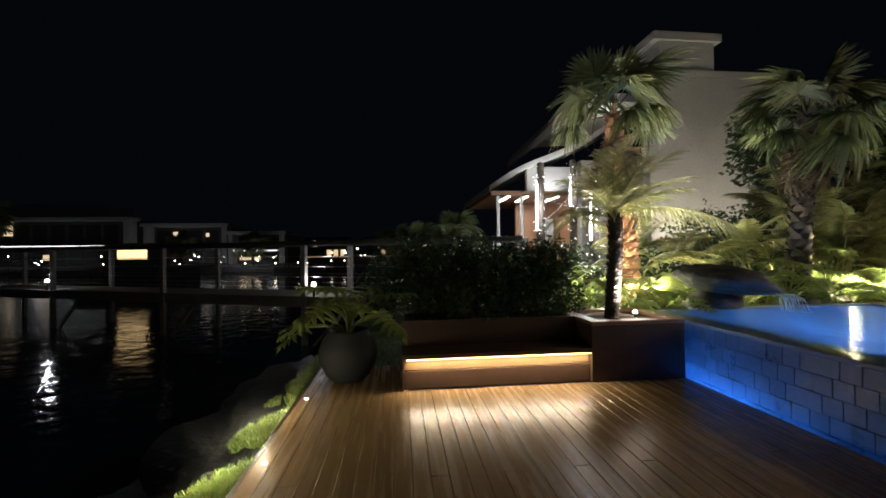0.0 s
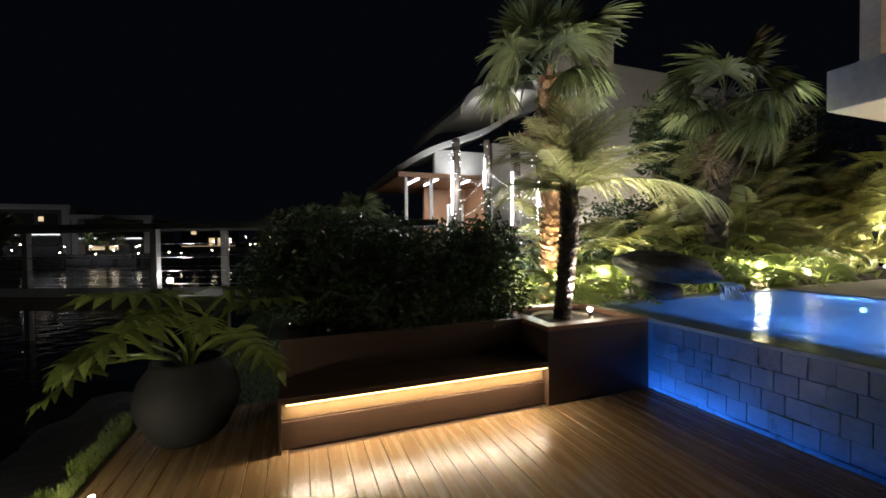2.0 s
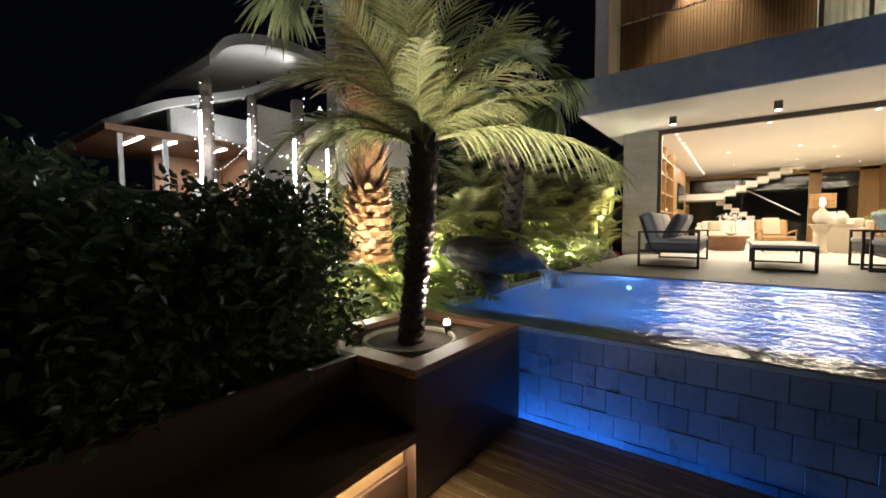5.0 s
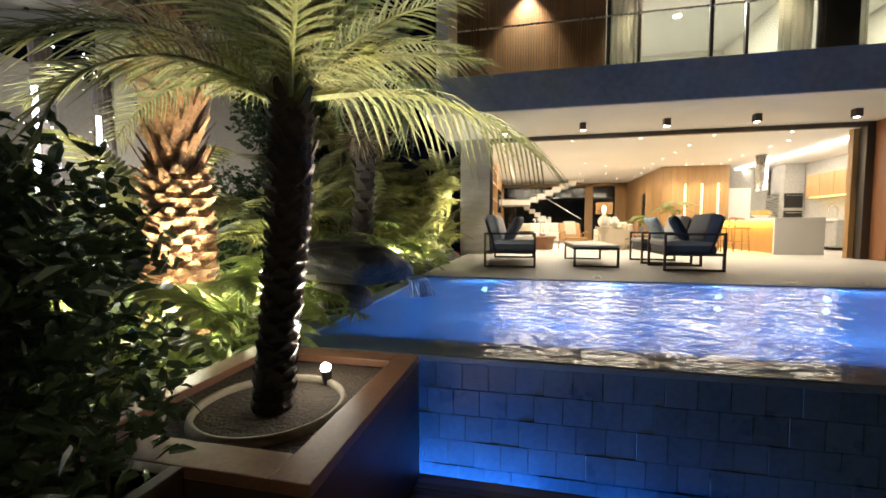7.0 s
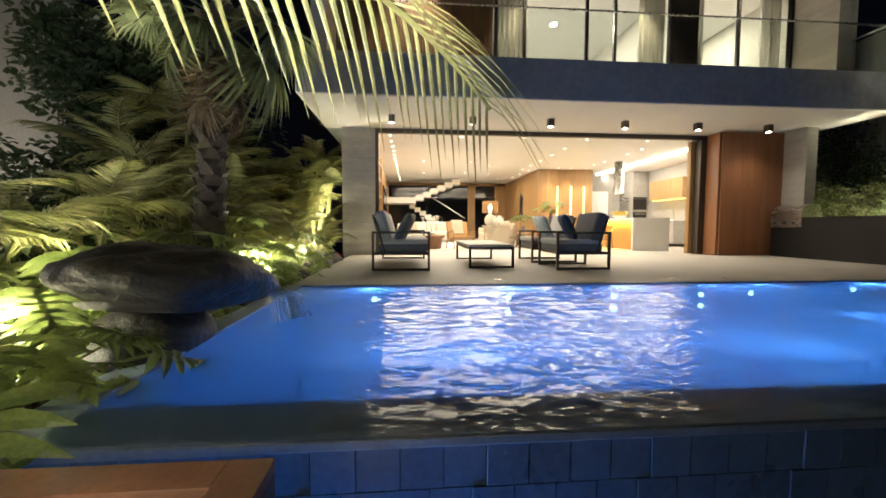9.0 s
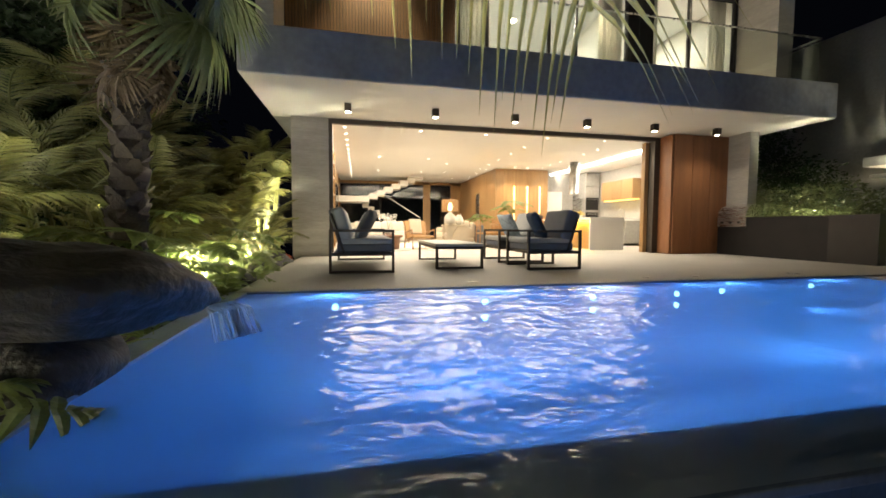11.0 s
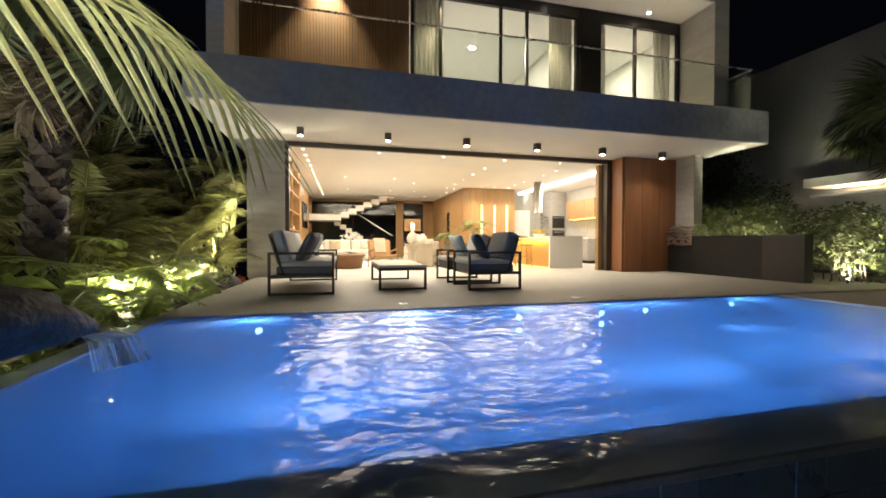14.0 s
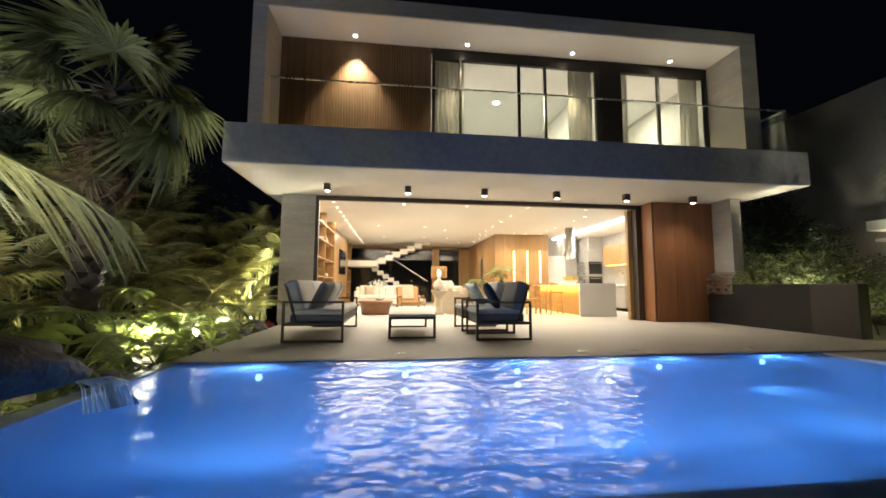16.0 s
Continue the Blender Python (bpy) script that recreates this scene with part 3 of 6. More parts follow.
def window(name, y0, y1, bars, z0=4.27, z1=6.74):
    w = structure(thing(name, "", ""), "tall dark-framed bedroom window with lit room behind", "window")
    box("frame", (10.70, y0, z1), (10.80, y1, z1 + 0.17), M_BLACK, w)
    for y in (y0, y1 - 0.07):
        box("frame", (10.70, y, z0), (10.80, y + 0.07, z1), M_BLACK, w)
    for y in bars:
        box("mullion", (10.71, y - 0.03, z0), (10.79, y + 0.03, z1), M_BLACK, w)
    edges = [y0 + 0.07] + [q for y in bars for q in (y - 0.03, y + 0.03)] + [y1 - 0.07]
    for a, b in zip(edges[::2], edges[1::2]):
        p = box("pane", (10.745, a, z0), (10.753, b, z1), M_TINT, w, 0)
        p.visible_shadow = False
    return w


window("window_1", -2.46, 1.64, (-1.10, -0.45, 0.97))
window("window_2", -5.38, -2.98, (-4.05,))
structure(box("wall_pier_upper", (10.69, -2.98, 4.262), (10.95, -2.46, 7.0), M_BLACK, None, 0.004), "dark pier between two windows", "wall")
structure(box("wall_header_upper", (10.72, -5.4, 6.91), (10.80, 1.66, 7.003), M_BLACK, None, 0), "dark window header", "wall")


def curtain(y0, y1, x=10.95, z0=4.30, z1=6.86):
    v, f = [], []
    n = 40
    for i in range(n + 1):
        t = i / n
        for z in (z0, z1):
            v.append((x + 0.045 * math.sin(t * (y1 - y0) * 55) + 0.02 * math.sin(t * 17), y0 + (y1 - y0) * t, z))
    for i in range(n):
        f.append((2 * i, 2 * i + 2, 2 * i + 3, 2 * i + 1))
    ob = put("curtain", from_lists("curtain", v, f, M_CURTAIN, True))
    md = ob.modifiers.new("thick", "SOLIDIFY")
    md.thickness = 0.006
    tagged(ob, "sheer pale curtain gathered at the window side", "curtain", "bedroom curtains")


for a, b in ((0.85, 1.55), (-2.4, -1.75), (-5.3, -4.75), (-3.35, -3.05)):
    curtain(a, b)

structure(box("floor_balcony", (9.0, -5.40, 4.2615), (10.69, 5.02, 4.275), M_TERRACE, None, 0), "pale stone balcony floor", "floor")
# balcony glass rail
rail = thing("balcony_railing", "frameless clear glass balcony rail with thin metal handrail", "railing")
for a, b in ((-5.72, -3.6), (-3.58, -1.45), (-1.43, 0.70), (0.72, 2.75), (2.77, 4.70)):
    p = box("glass_panel", (9.10, a, 4.262), (9.112, b, 5.18), M_GLASS, rail, 0)
    p.visible_shadow = False
p = box("glass_panel", (9.13, -5.735, 4.262), (9.72, -5.723, 5.18), M_GLASS, rail, 0)
p.visible_shadow = False
boxes("handrail", [((9.09, -5.74, 5.181), (9.122, 4.72, 5.205)), ((9.125, -5.745, 5.181), (9.72, -5.712, 5.205))], M_STEEL, rail, 0.003)


# terrace ceiling lamps
def terrace_lamp(x, y, z):
    t = thing("ceiling_lamp", "small dark square surface-mounted ceiling spot, lit", "lamp", (x, y, z), 0, "terrace ceiling lamps")
    body = box("body", (-0.062, -0.062, -0.15), (0.062, 0.062, 0), M_FRAME, t, 0.005)
    bm = bmesh.new()
    lathe(bm, [(0.044, -0.158), (0.044, -0.151)], 16)
    part("lens", bm, G_LAMP, body, "glowing lamp lens")
    lamp("SPOT", "light", (x, y, z - 0.17), 58, NEUTRAL, (x, y, 0), 0.04, 125, 0.9, t)


for y in (3.84, 2.18, 0.53, -1.10, -2.75, -4.40):
    terrace_lamp(10.2, y, 3.545)


def balcony_spot(y, e):
    t = thing("ceiling_spot", "small round white recessed ceiling spot, lit", "lamp", (10.40, y, 7.004), 0, "balcony ceiling spots")
    bm = bmesh.new()
    lathe(bm, [(0.05, -0.06), (0.05, -0.008), (0.065, -0.006), (0.065, 0)], 16)
    body = part("body", bm, M_WHITE, t)
    bm = bmesh.new()
    lathe(bm, [(0.04, -0.068), (0.04, -0.061)], 16)
    part("lens", bm, G_LAMP, body, "glowing lamp lens")
    lamp("SPOT", "light", (10.40, y, 6.92), e, WARM, (10.56, y, 5.6), 0.03, 74, 0.8, t)


for y, e in ((3.38, 640), (0.87, 330), (-1.66, 330), (-4.16, 330)):
    balcony_spot(y, e)
# bedroom lamps
for x, y, e in ((13.0, -0.5, 240), (12.8, -4.1, 220)):
    t = thing("ceiling_spot", "small round recessed bedroom ceiling light, lit", "lamp", (x, y, 6.90), 0, "bedroom ceiling lights")
    bm = bmesh.new()
    lathe(bm, [(0.09, -0.012), (0.09, 0)], 16)
    part("lens", bm, G_LAMP, t)
    lamp("AREA", "light", (x, y, 6.87), e, NEUTRAL, (x, y, 4), 0.3, parent=t)
picture = thing("picture", "framed blue seascape picture on the bedroom wall", "picture", (15.49, -4.6, 5.7))
box("frame", (-0.03, -0.5, -0.35), (0, 0.5, 0.35), M_WHITE, picture)
box("canvas", (-0.036, -0.45, -0.30), (-0.031, 0.45, 0.30), M_BLUEPRINT, picture, 0)

# ================================================================ BENCH AND PLANTERS
bench = thing("bench", "brown timber bench with warm light strip under the seat", "bench", (0, 3.86, 0))
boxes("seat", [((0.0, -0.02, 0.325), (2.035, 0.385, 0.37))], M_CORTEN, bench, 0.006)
# the strip's bright band is partly in the fascia colour; the plinth stays dark
box("fascia", (0.02, 0.075, 0.19), (2.035, 0.10, 0.322), M_FASCIA_LIT, bench, 0.004, "warm lit timber board")
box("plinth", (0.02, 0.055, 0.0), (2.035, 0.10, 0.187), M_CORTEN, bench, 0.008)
box("side_panel", (0.0, 0.0, 0.0), (0.019, 0.385, 0.324), M_CORTEN, bench)
box("light_strip", (0.05, 0.003, 0.309), (2.03, 0.018, 0.323), G_LED, bench, 0, "glowing warm strip light")
lamp("AREA", "light", (1.04, 3.875, 0.300), 15.0, (1.0, 0.85, 0.60), (1.04, 3.80, -0.5), 1.95, parent=bench, size_y=0.02)

hedge_box = thing("planter", "long brown timber planter behind the bench, holding a dark hedge", "planter", (0, 4.25, 0))
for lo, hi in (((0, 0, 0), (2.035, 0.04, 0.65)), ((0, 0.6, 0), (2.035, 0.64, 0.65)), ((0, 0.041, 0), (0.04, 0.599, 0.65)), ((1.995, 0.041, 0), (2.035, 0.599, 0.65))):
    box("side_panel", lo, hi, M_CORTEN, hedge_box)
box("soil", (0.041, 0.041, 0.3), (1.994, 0.599, 0.6), M_SOIL, hedge_box, 0)

palm_box = thing("planter", "square brown timber planter with wide rim, holding a palm", "planter", (2.04, 3.86, 0))
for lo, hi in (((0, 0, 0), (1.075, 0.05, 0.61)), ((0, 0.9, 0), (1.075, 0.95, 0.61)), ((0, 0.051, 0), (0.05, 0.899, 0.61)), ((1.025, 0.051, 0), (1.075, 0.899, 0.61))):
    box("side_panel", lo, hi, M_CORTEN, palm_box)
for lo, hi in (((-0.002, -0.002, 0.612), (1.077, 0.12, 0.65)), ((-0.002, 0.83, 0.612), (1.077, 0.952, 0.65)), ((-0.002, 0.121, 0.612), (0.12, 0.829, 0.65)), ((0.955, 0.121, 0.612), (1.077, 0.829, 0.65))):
    box("rim", lo, hi, M_RIM_LIT, palm_box, 0.005)
box("soil", (0.051, 0.051, 0.3), (1.024, 0.899, 0.602), M_SOIL, palm_box, 0)
bm = bmesh.new()
v0 = []
for k in range(40):
    a = 2 * math.pi * k / 40
    v0.append([bm.verts.new((0.46 + r * math.cos(a), 0.44 + r * math.sin(a), z)) for r, z in ((0.27, 0.603), (0.268, 0.628), (0.285, 0.632), (0.295, 0.603))])
for k in range(40):
    a, b = v0[k], v0[(k + 1) % 40]
    for i in range(3):
        bm.faces.new((a[i], b[i], b[i + 1], a[i + 1]))
part("edging_ring", bm, M_RING, palm_box, "pale round edging ring round the trunk", True)


def garden_spot(at, target, energy, color, angle=80, glow_size=0.018, group="garden spotlights", wash=0):
    t = thing("garden_spotlight", "small black garden spotlight on a spike, some added unseen, lit", "lamp", at, 0, group)
    d = (Vector(target) - Vector(at)).normalized()
    bm = bmesh.new()
    tube(bm, [(0, 0, -0.16), (0, 0, -0.02)], 0.008, 6)
    part("spike", bm, M_BLACK, t)
    bm = bmesh.new()
    tube(bm, [-d * 0.05, d * 0.03], [glow_size * 0.9, glow_size * 1.15], 12)
    head = part("head", bm, M_BLACK, t)
    bm = bmesh.new()
    bmesh.ops.create_icosphere(bm, subdivisions=2, radius=glow_size * 1.05, matrix=Matrix.Translation(d * 0.04))
    part("lens", bm, G_SPOT, head, "glowing lamp lens", True)
    lamp("SPOT", "light", Vector(at) + d * 0.085, energy, color, target, 0.03, angle, 0.7, t)
    if wash:
        lamp("POINT", "light", Vector(at) + d * 0.13, wash, color, None, 0.15, parent=t)


garden_spot((2.76, 4.20, 0.645), (2.55, 4.24, 1.8), 400, NEUTRAL, 125, 0.022, wash=4.5)
garden_spot((2.98, 5.20, 0.74), (3.15, 5.70, 1.3), 330, LIME, 160, wash=50)
garden_spot((3.76, 5.18, 0.72), (3.85, 5.8, 1.6), 380, LIME, 160, wash=62)
garden_spot((5.25, 5.40, 0.62), (4.7, 6.3, 1.5), 460, LIME, 130, wash=42)
garden_spot((7.35, 5.35, 0.62), (7.9, 6.1, 1.9), 600, LIME, 150, wash=40)
garden_spot((8.6, 5.45, 0.64), (9.1, 6.0, 2.2), 1050, LIME, 165, wash=26)
garden_spot((10.0, 5.55, 0.64), (10.5, 6.2, 2.2), 1000, LIME, 160, wash=22)
garden_spot((11.7, 5.7, 0.66), (11.9, 6.3, 2.6), 900, LIME, 150, wash=14)
garden_spot((7.45, -5.95, 0.66), (7.6, -6.5, 1.7), 300, LIME, 130, group="hedge spotlights")
garden_spot((6.4, -5.95, 0.66), (6.4, -6.5, 1.7), 300, LIME, 130, group="hedge spotlights")
garden_spot((9.4, -5.97, 0.66), (9.5, -6.5, 2.2), 520, LIME, 130, group="hedge spotlights")
garden_spot((10.6, -5.97, 0.66), (10.7, -6.5, 2.2), 420, LIME, 130, group="hedge spotlights")

# two unseen spots added only to brighten the neighbour's grey wall
garden_spot((9.6, 11.0, 0.55), (10.2, 13.0, 5.0), 470, NEUTRAL, 120, group="wall washers")
garden_spot((14.0, 10.8, 0.55), (14.0, 13.0, 5.0), 250, NEUTRAL, 120, group="wall washers")

# pool lamps; the lower one of each pair stands in for the refracted double
for y, z, e in ((3.89, 0.45, 28), (2.30, 0.45, 14), (2.30, 0.27, 14), (0.985, 0.455, 14), (0.985, 0.30, 14), (-0.157, 0.46, 14), (-0.157, 0.32, 14), (-0.82, 0.47, 23), (-2.25, 0.505, 30)):
    t = thing("pool_lamp", "round blue-white underwater pool lamp, its doubled image or added fill, lit", "lamp", (POOL_X1, y, z), 0, "pool lamps")
    bm = bmesh.new()
    tube(bm, [(0, 0, 0), (-0.012, 0, 0)], 0.055, 16)
    rim = part("rim", bm, M_STEEL, t)
    bm = bmesh.new()
    tube(bm, [(-0.013, 0, 0), (-0.02, 0, 0)], 0.034, 16)
    part("lens", bm, G_POOL, rim, "glowing blue-white lens")
    lamp("SPOT", "light", (POOL_X1 - 0.05, y, z), e, BLUE, (POOL_X1 - 2, y, z - 0.35), 0.04, 170, 0.5, t)
# unseen lamps without lenses, added on the near wall to brighten the basin
for y in (3.2, 1.2, -0.6):
    t = thing("pool_lamp", "round blue-white underwater pool lamp, its doubled image or added fill, lit", "lamp", (POOL_X0 + 0.02, y, 0.05), 0, "pool lamps")
    bm = bmesh.new()
    tube(bm, [(0, 0, 0), (0.012, 0, 0)], 0.055, 16)
    part("rim", bm, M_STEEL, t)
    lamp("SPOT", "light", (POOL_X0 + 0.08, y, 0.05), 26, BLUE, (POOL_X0 + 2, y, -0.3), 0.04, 170, 0.5, t)
# blue strip in the gutter at the foot of the pool wall
t = thing("gutter_light", "blue strip light lying in the gutter below the pool wall", "lamp", (3.17, 3.5, -0.359))
box("strip", (0.0, -1.6, 0.0), (0.03, 0.9, 0.012), M_STEEL, t, 0.002)
for y, n, e in ((4.10, 0.5, 6.0), (3.55, 0.6, 8.0), (2.90, 0.6, 1.8), (2.2, 0.6, 0.4)):
    lamp("AREA", "light", (3.185, y, -0.34), e, (0.07, 0.34, 1.0), (3.26, y, 0.25), n, parent=t, size_y=0.03)

# deck lights on the shore side
for y in (3.78, 2.59):
    t = thing("deck_light", "tiny round deck light, lit", "lamp", (-0.93, y, 0.0), 0, "deck edge lights")
    bm = bmesh.new()
    lathe(bm, [(0.022, 0.0), (0.022, 0.004)], 14)
    part("rim", bm, M_STEEL, t)
    bm = bmesh.new()
    lathe(bm, [(0.015, 0.004), (0.015, 0.007)], 14)
    part("lens", bm, G_SPOT, t)
for y in (2.55, 3.40):
    t = thing("garden_spotlight", "small black spotlight in the grass beside the deck, lit", "lamp", (-1.26, y, -0.06), 0, "deck edge spotlights")
    bm = bmesh.new()
    tube(bm, [(0, 0, -0.06), (0, 0, 0.05)], 0.02, 8)
    part("head", bm, M_BLACK, t)
    lamp("POINT", "light", (-1.24, y, 0.15), 13, (1.0, 0.95, 0.68), None, 0.03, parent=t)

# ================================================================ PLANTS
F_DATE = [arched_frond("frond", M_PALMLEAF, L, 40, 0.27, bend, sd) for L, bend, sd in ((1.22, 95, 1), (1.10, 110, 2), (1.25, 82, 3))]
F_YOUNG = [arched_frond("frond", M_PALMLEAF, L, 36, 0.22, bend, sd) for L, bend, sd in ((0.95, 48, 17), (0.85, 40, 18))]
F_LONG = frond_mesh("frond", M_PALMLEAF, 1.06, 28, 0.29, 0.72, 0.75, 3, 0.015, 0.12)
F_SELLOUM = [broad_mesh("leaf", M_BROAD, st, z, 7, sd, ln, 0.155) for st, z, sd, ln in ((0.40, 0.36, 41, 0.7), (0.48, 0.42, 42, 0.5), (0.34, 0.32, 43, 1.0))]
F_ARECA = [frond_mesh("frond", M_ARECA, L, 17, 0.32, a, d, sd, 0.046, 0.20) for L, a, d, sd in ((1.10, 0.8, 0.40, 4), (0.95, 1.1, 0.5, 5), (1.25, 0.9, 0.45, 6))]
F_FAN = [fan_mesh("fan_leaf", M_FAN, p, r, 34, d, sd) for p, r, d, sd in ((0.75, 0.62, 0.40, 7), (0.9, 0.70, 0.75, 8), (0.8, 0.66, 1.1, 9))]
F_DRY = [fan_mesh("dry_leaf", M_DEAD, p, r, 26, d, sd, 200) for p, r, d, sd in ((0.5, 0.5, 0.7, 10), (0.45, 0.55, 0.9, 11))]
F_BROAD = [broad_mesh("leaf", M_BROAD, s, z, n, sd, ln) for s, z, n, sd, ln in ((0.42, 0.34, 6, 12, 0.6), (0.55, 0.40, 7, 13, 0.4), (0.32, 0.28, 5, 14, 0.9))]
F_BLADE = [blade_mesh("blade", M_BROAD, L, w, d, sd) for L, w, d, sd in ((0.55, 0.075, 0.55, 15), (0.45, 0.06, 0.8, 16))]


def date_palm(at, top):
    t = thing("palm", "young date palm with feathery green fronds and a rough dark trunk", "palm tree", at)
    bm = bmesh.new()
    base, tip = Vector((0, 0, 0)), Vector(top) - Vector(at)
    ringed_trunk(bm, base, tip, 0.080, 0.066, 26, 5, 0.07)
    stubs(bm, Vector((0, 0, 0.05)), tip, 0.076, 150, 0.035, 6)
    part("trunk", bm, M_TRUNK, t)
    bm = bmesh.new()
    stubs(bm, tip - Vector((0, 0, 0.28)), tip + Vector((0, 0, 0.05)), 0.072, 40, 0.07, 8, 1.4, 0.35)
    part("crown_fibre", bm, M_TRUNK, t)
    rnd = random.Random(4)
    for k in range(27):
        az = (k * 137.5 + 20 + rnd.uniform(-12, 12)) % 360
        lv = k / 26
        el = 22 + 58 * lv ** 0.9 + rnd.uniform(-6, 6)
        path_side = 185 < az or az < 78
        mesh = F_YOUNG[k % 2] if path_side or lv > 0.8 else F_DATE[k % 3]
        put("frond", mesh, t, aim(tip + Vector((0, 0, 0.02 + 0.08 * lv)), az, max(el, 38) if path_side else el, rnd.uniform(-20, 20), rnd.uniform(0.85, 1.05) * (1 if path_side else 0.8)))
    for az, el, s in ((-56, 6, 1.22), (-84, 26, 0.62)):
        put("frond", F_LONG, t, aim(tip + Vector((0, 0, 0.05)), az, el, 0, s))
    for az, s in ((165, 0.66), (120, 0.72), (88, 0.8)):
        put("frond", F_DATE[2], t, aim(tip, az, 32, 0, s))
    return t


date_palm((2.50, 4.28, 0.60), (2.52, 4.20, 1.76))


def fan_palm(at, height, r, trunk_mat, seed, leaves=22, skirt=14, s=1.0, label="", fat=None, low=-25):
    t = thing("palm", label, "palm tree", at)
    rnd = random.Random(seed)
    tip = Vector((rnd.uniform(-0.15, 0.15), rnd.uniform(-0.15, 0.15), height))
    bm = bmesh.new()
    ringed_trunk(bm, (0, 0, -0.1), tip, r, r * 0.7, 22, seed, 0.12)
    stubs(bm, (0, 0, 0.05), tip, r * 0.9, int(height * 45), 0.13, seed + 1)
    part("trunk", bm, trunk_mat, t)
    if fat:
        bm = bmesh.new()
        ringed_trunk(bm, (0, 0, -0.05), (0, 0, fat), r * 1.75, r * 1.35, 10, seed + 2, 0.16)
        stubs(bm, (0, 0, 0.0), (0, 0, fat), r * 1.6, 190, 0.13, seed + 3, 0.5, 0.24)
        stubs(bm, (0, 0, fat - 0.1), (0, 0, fat + 0.9), r * 1.1, 90, 0.22, seed + 4, 1.3, 0.3)
        part("fibre_boot", bm, M_FIBRE, t, "orange-brown fibrous trunk base")
    for k in range(leaves):
        el = low + (80 - low) * (k / (leaves - 1)) + rnd.uniform(-8, 8)
        put("fan_leaf", F_FAN[k % 3], t, aim(tip, k * 137.5 + rnd.uniform(-15, 15), el, rnd.uniform(-25, 25), s * rnd.uniform(0.8, 1.1)))
    for k in range(skirt):
        put("dry_leaf", F_DRY[k % 2], t, aim(tip - Vector((0, 0, 0.1 + 0.04 * k)), k * 137.5 + 40, -58 - rnd.uniform(0, 25), rnd.uniform(-30, 30), s * rnd.uniform(0.7, 1.0)))
    return t


fan_palm((3.55, 5.80, 0.52), 3.10, 0.14, M_FIBRE, 21, 19, 9, 0.80, "tall fan palm with fibrous brown trunk", 1.2, -12)
fan_palm((6.55, 5.72, 0.52), 3.1, 0.16, M_TRUNK, 22, 20, 16, 0.80, "fan palm with dark spiky trunk and dry leaf skirt", None, -62)


def areca(at, n, s, seed, h=1.0):
    t = thing("areca_palm", "clump of arching yellow-green areca palm fronds, lit from below", "palm", at, 0, "areca clumps")
    rnd = random.Random(seed)
    bm = bmesh.new()
    stems = []
    for k in range(5):
        a = rnd.uniform(0, 6.28)
        b = Vector((0.14 * math.cos(a), 0.14 * math.sin(a), 0))
        e = b * 2.2 + Vector((0, 0, h * rnd.uniform(0.5, 1.1)))
        stems.append(e)
        tube(bm, [b - Vector((0, 0, 0.1)), b.lerp(e, 0.5), e], [0.03, 0.025, 0.02], 7)
    part("stem_base", bm, M_ARECA, t)
    for k in range(n):
        put("frond", F_ARECA[k % 3], t, aim(stems[k % 5], k * 137.5 + rnd.uniform(-20, 20), rnd.uniform(22, 76), rnd.uniform(-30, 30), s * rnd.uniform(0.75, 1.1)))


def broad_plant(at, n, s, seed):
    t = thing("philodendron", "bushy plant with large lobed bright green leaves", "plant", at, 0, "garden philodendrons")
    rnd = random.Random(seed)
    bm = bmesh.new()
    tube(bm, [(0, 0, -0.1), (0.02, 0, 0.03), (0.0, 0.02, 0.10)], [0.05, 0.045, 0.03], 7)
    part("stem", bm, M_TRUNK, t)
    for k in range(n):
        put("leaf", (F_BROAD + F_SELLOUM)[k % 6], t, aim((0, 0, 0.04), k * 137.5 + rnd.uniform(-25, 25), rnd.uniform(-35, 10), rnd.uniform(-15, 15), s * rnd.uniform(0.75, 1.25)))


def blade_plant(at, n, s, seed):
    t = thing("dracaena", "tuft of long pointed green leaves", "plant", at, 0, "garden leaf tufts")
    rnd = random.Random(seed)
    for k in range(n):
        put("blade", F_BLADE[k % 2], t, aim((0.02 * math.cos(k), 0.02 * math.sin(k), 0), k * 137.5, rnd.uniform(-30, 35), rnd.uniform(-15, 15), s * rnd.uniform(0.7, 1.25)))


rnd = random.Random(99)
for x, y, s in ((2.75, 5.15, 0.8), (3.0, 5.9, 1.1), (3.75, 5.05, 0.9), (3.6, 6.2, 1.2), (4.2, 5.55, 1.1), (4.6, 6.3, 1.3), (4.95, 5.55, 1.0), (5.35, 5.3, 0.9), (5.4, 6.2, 1.3), (5.95, 5.25, 0.9),
                (6.35, 5.7, 1.2), (6.5, 6.5, 1.4), (6.9, 5.55, 1.1), (7.4, 5.3, 0.9), (7.5, 6.1, 1.3), (8.0, 5.55, 1.0), (8.5, 6.0, 1.2), (8.9, 5.35, 0.9), (9.6, 5.6, 1.0), (2.45, 5.5, 0.9), (2.3, 6.3, 1.0), (2.72, 5.32, 1.0), (3.28, 5.06, 1.1), (3.62, 5.02, 0.95)):
    broad_plant((x, y, 0.50), 10, s * (0.95 if x < 6 else 1.2), rnd.randrange(9999))
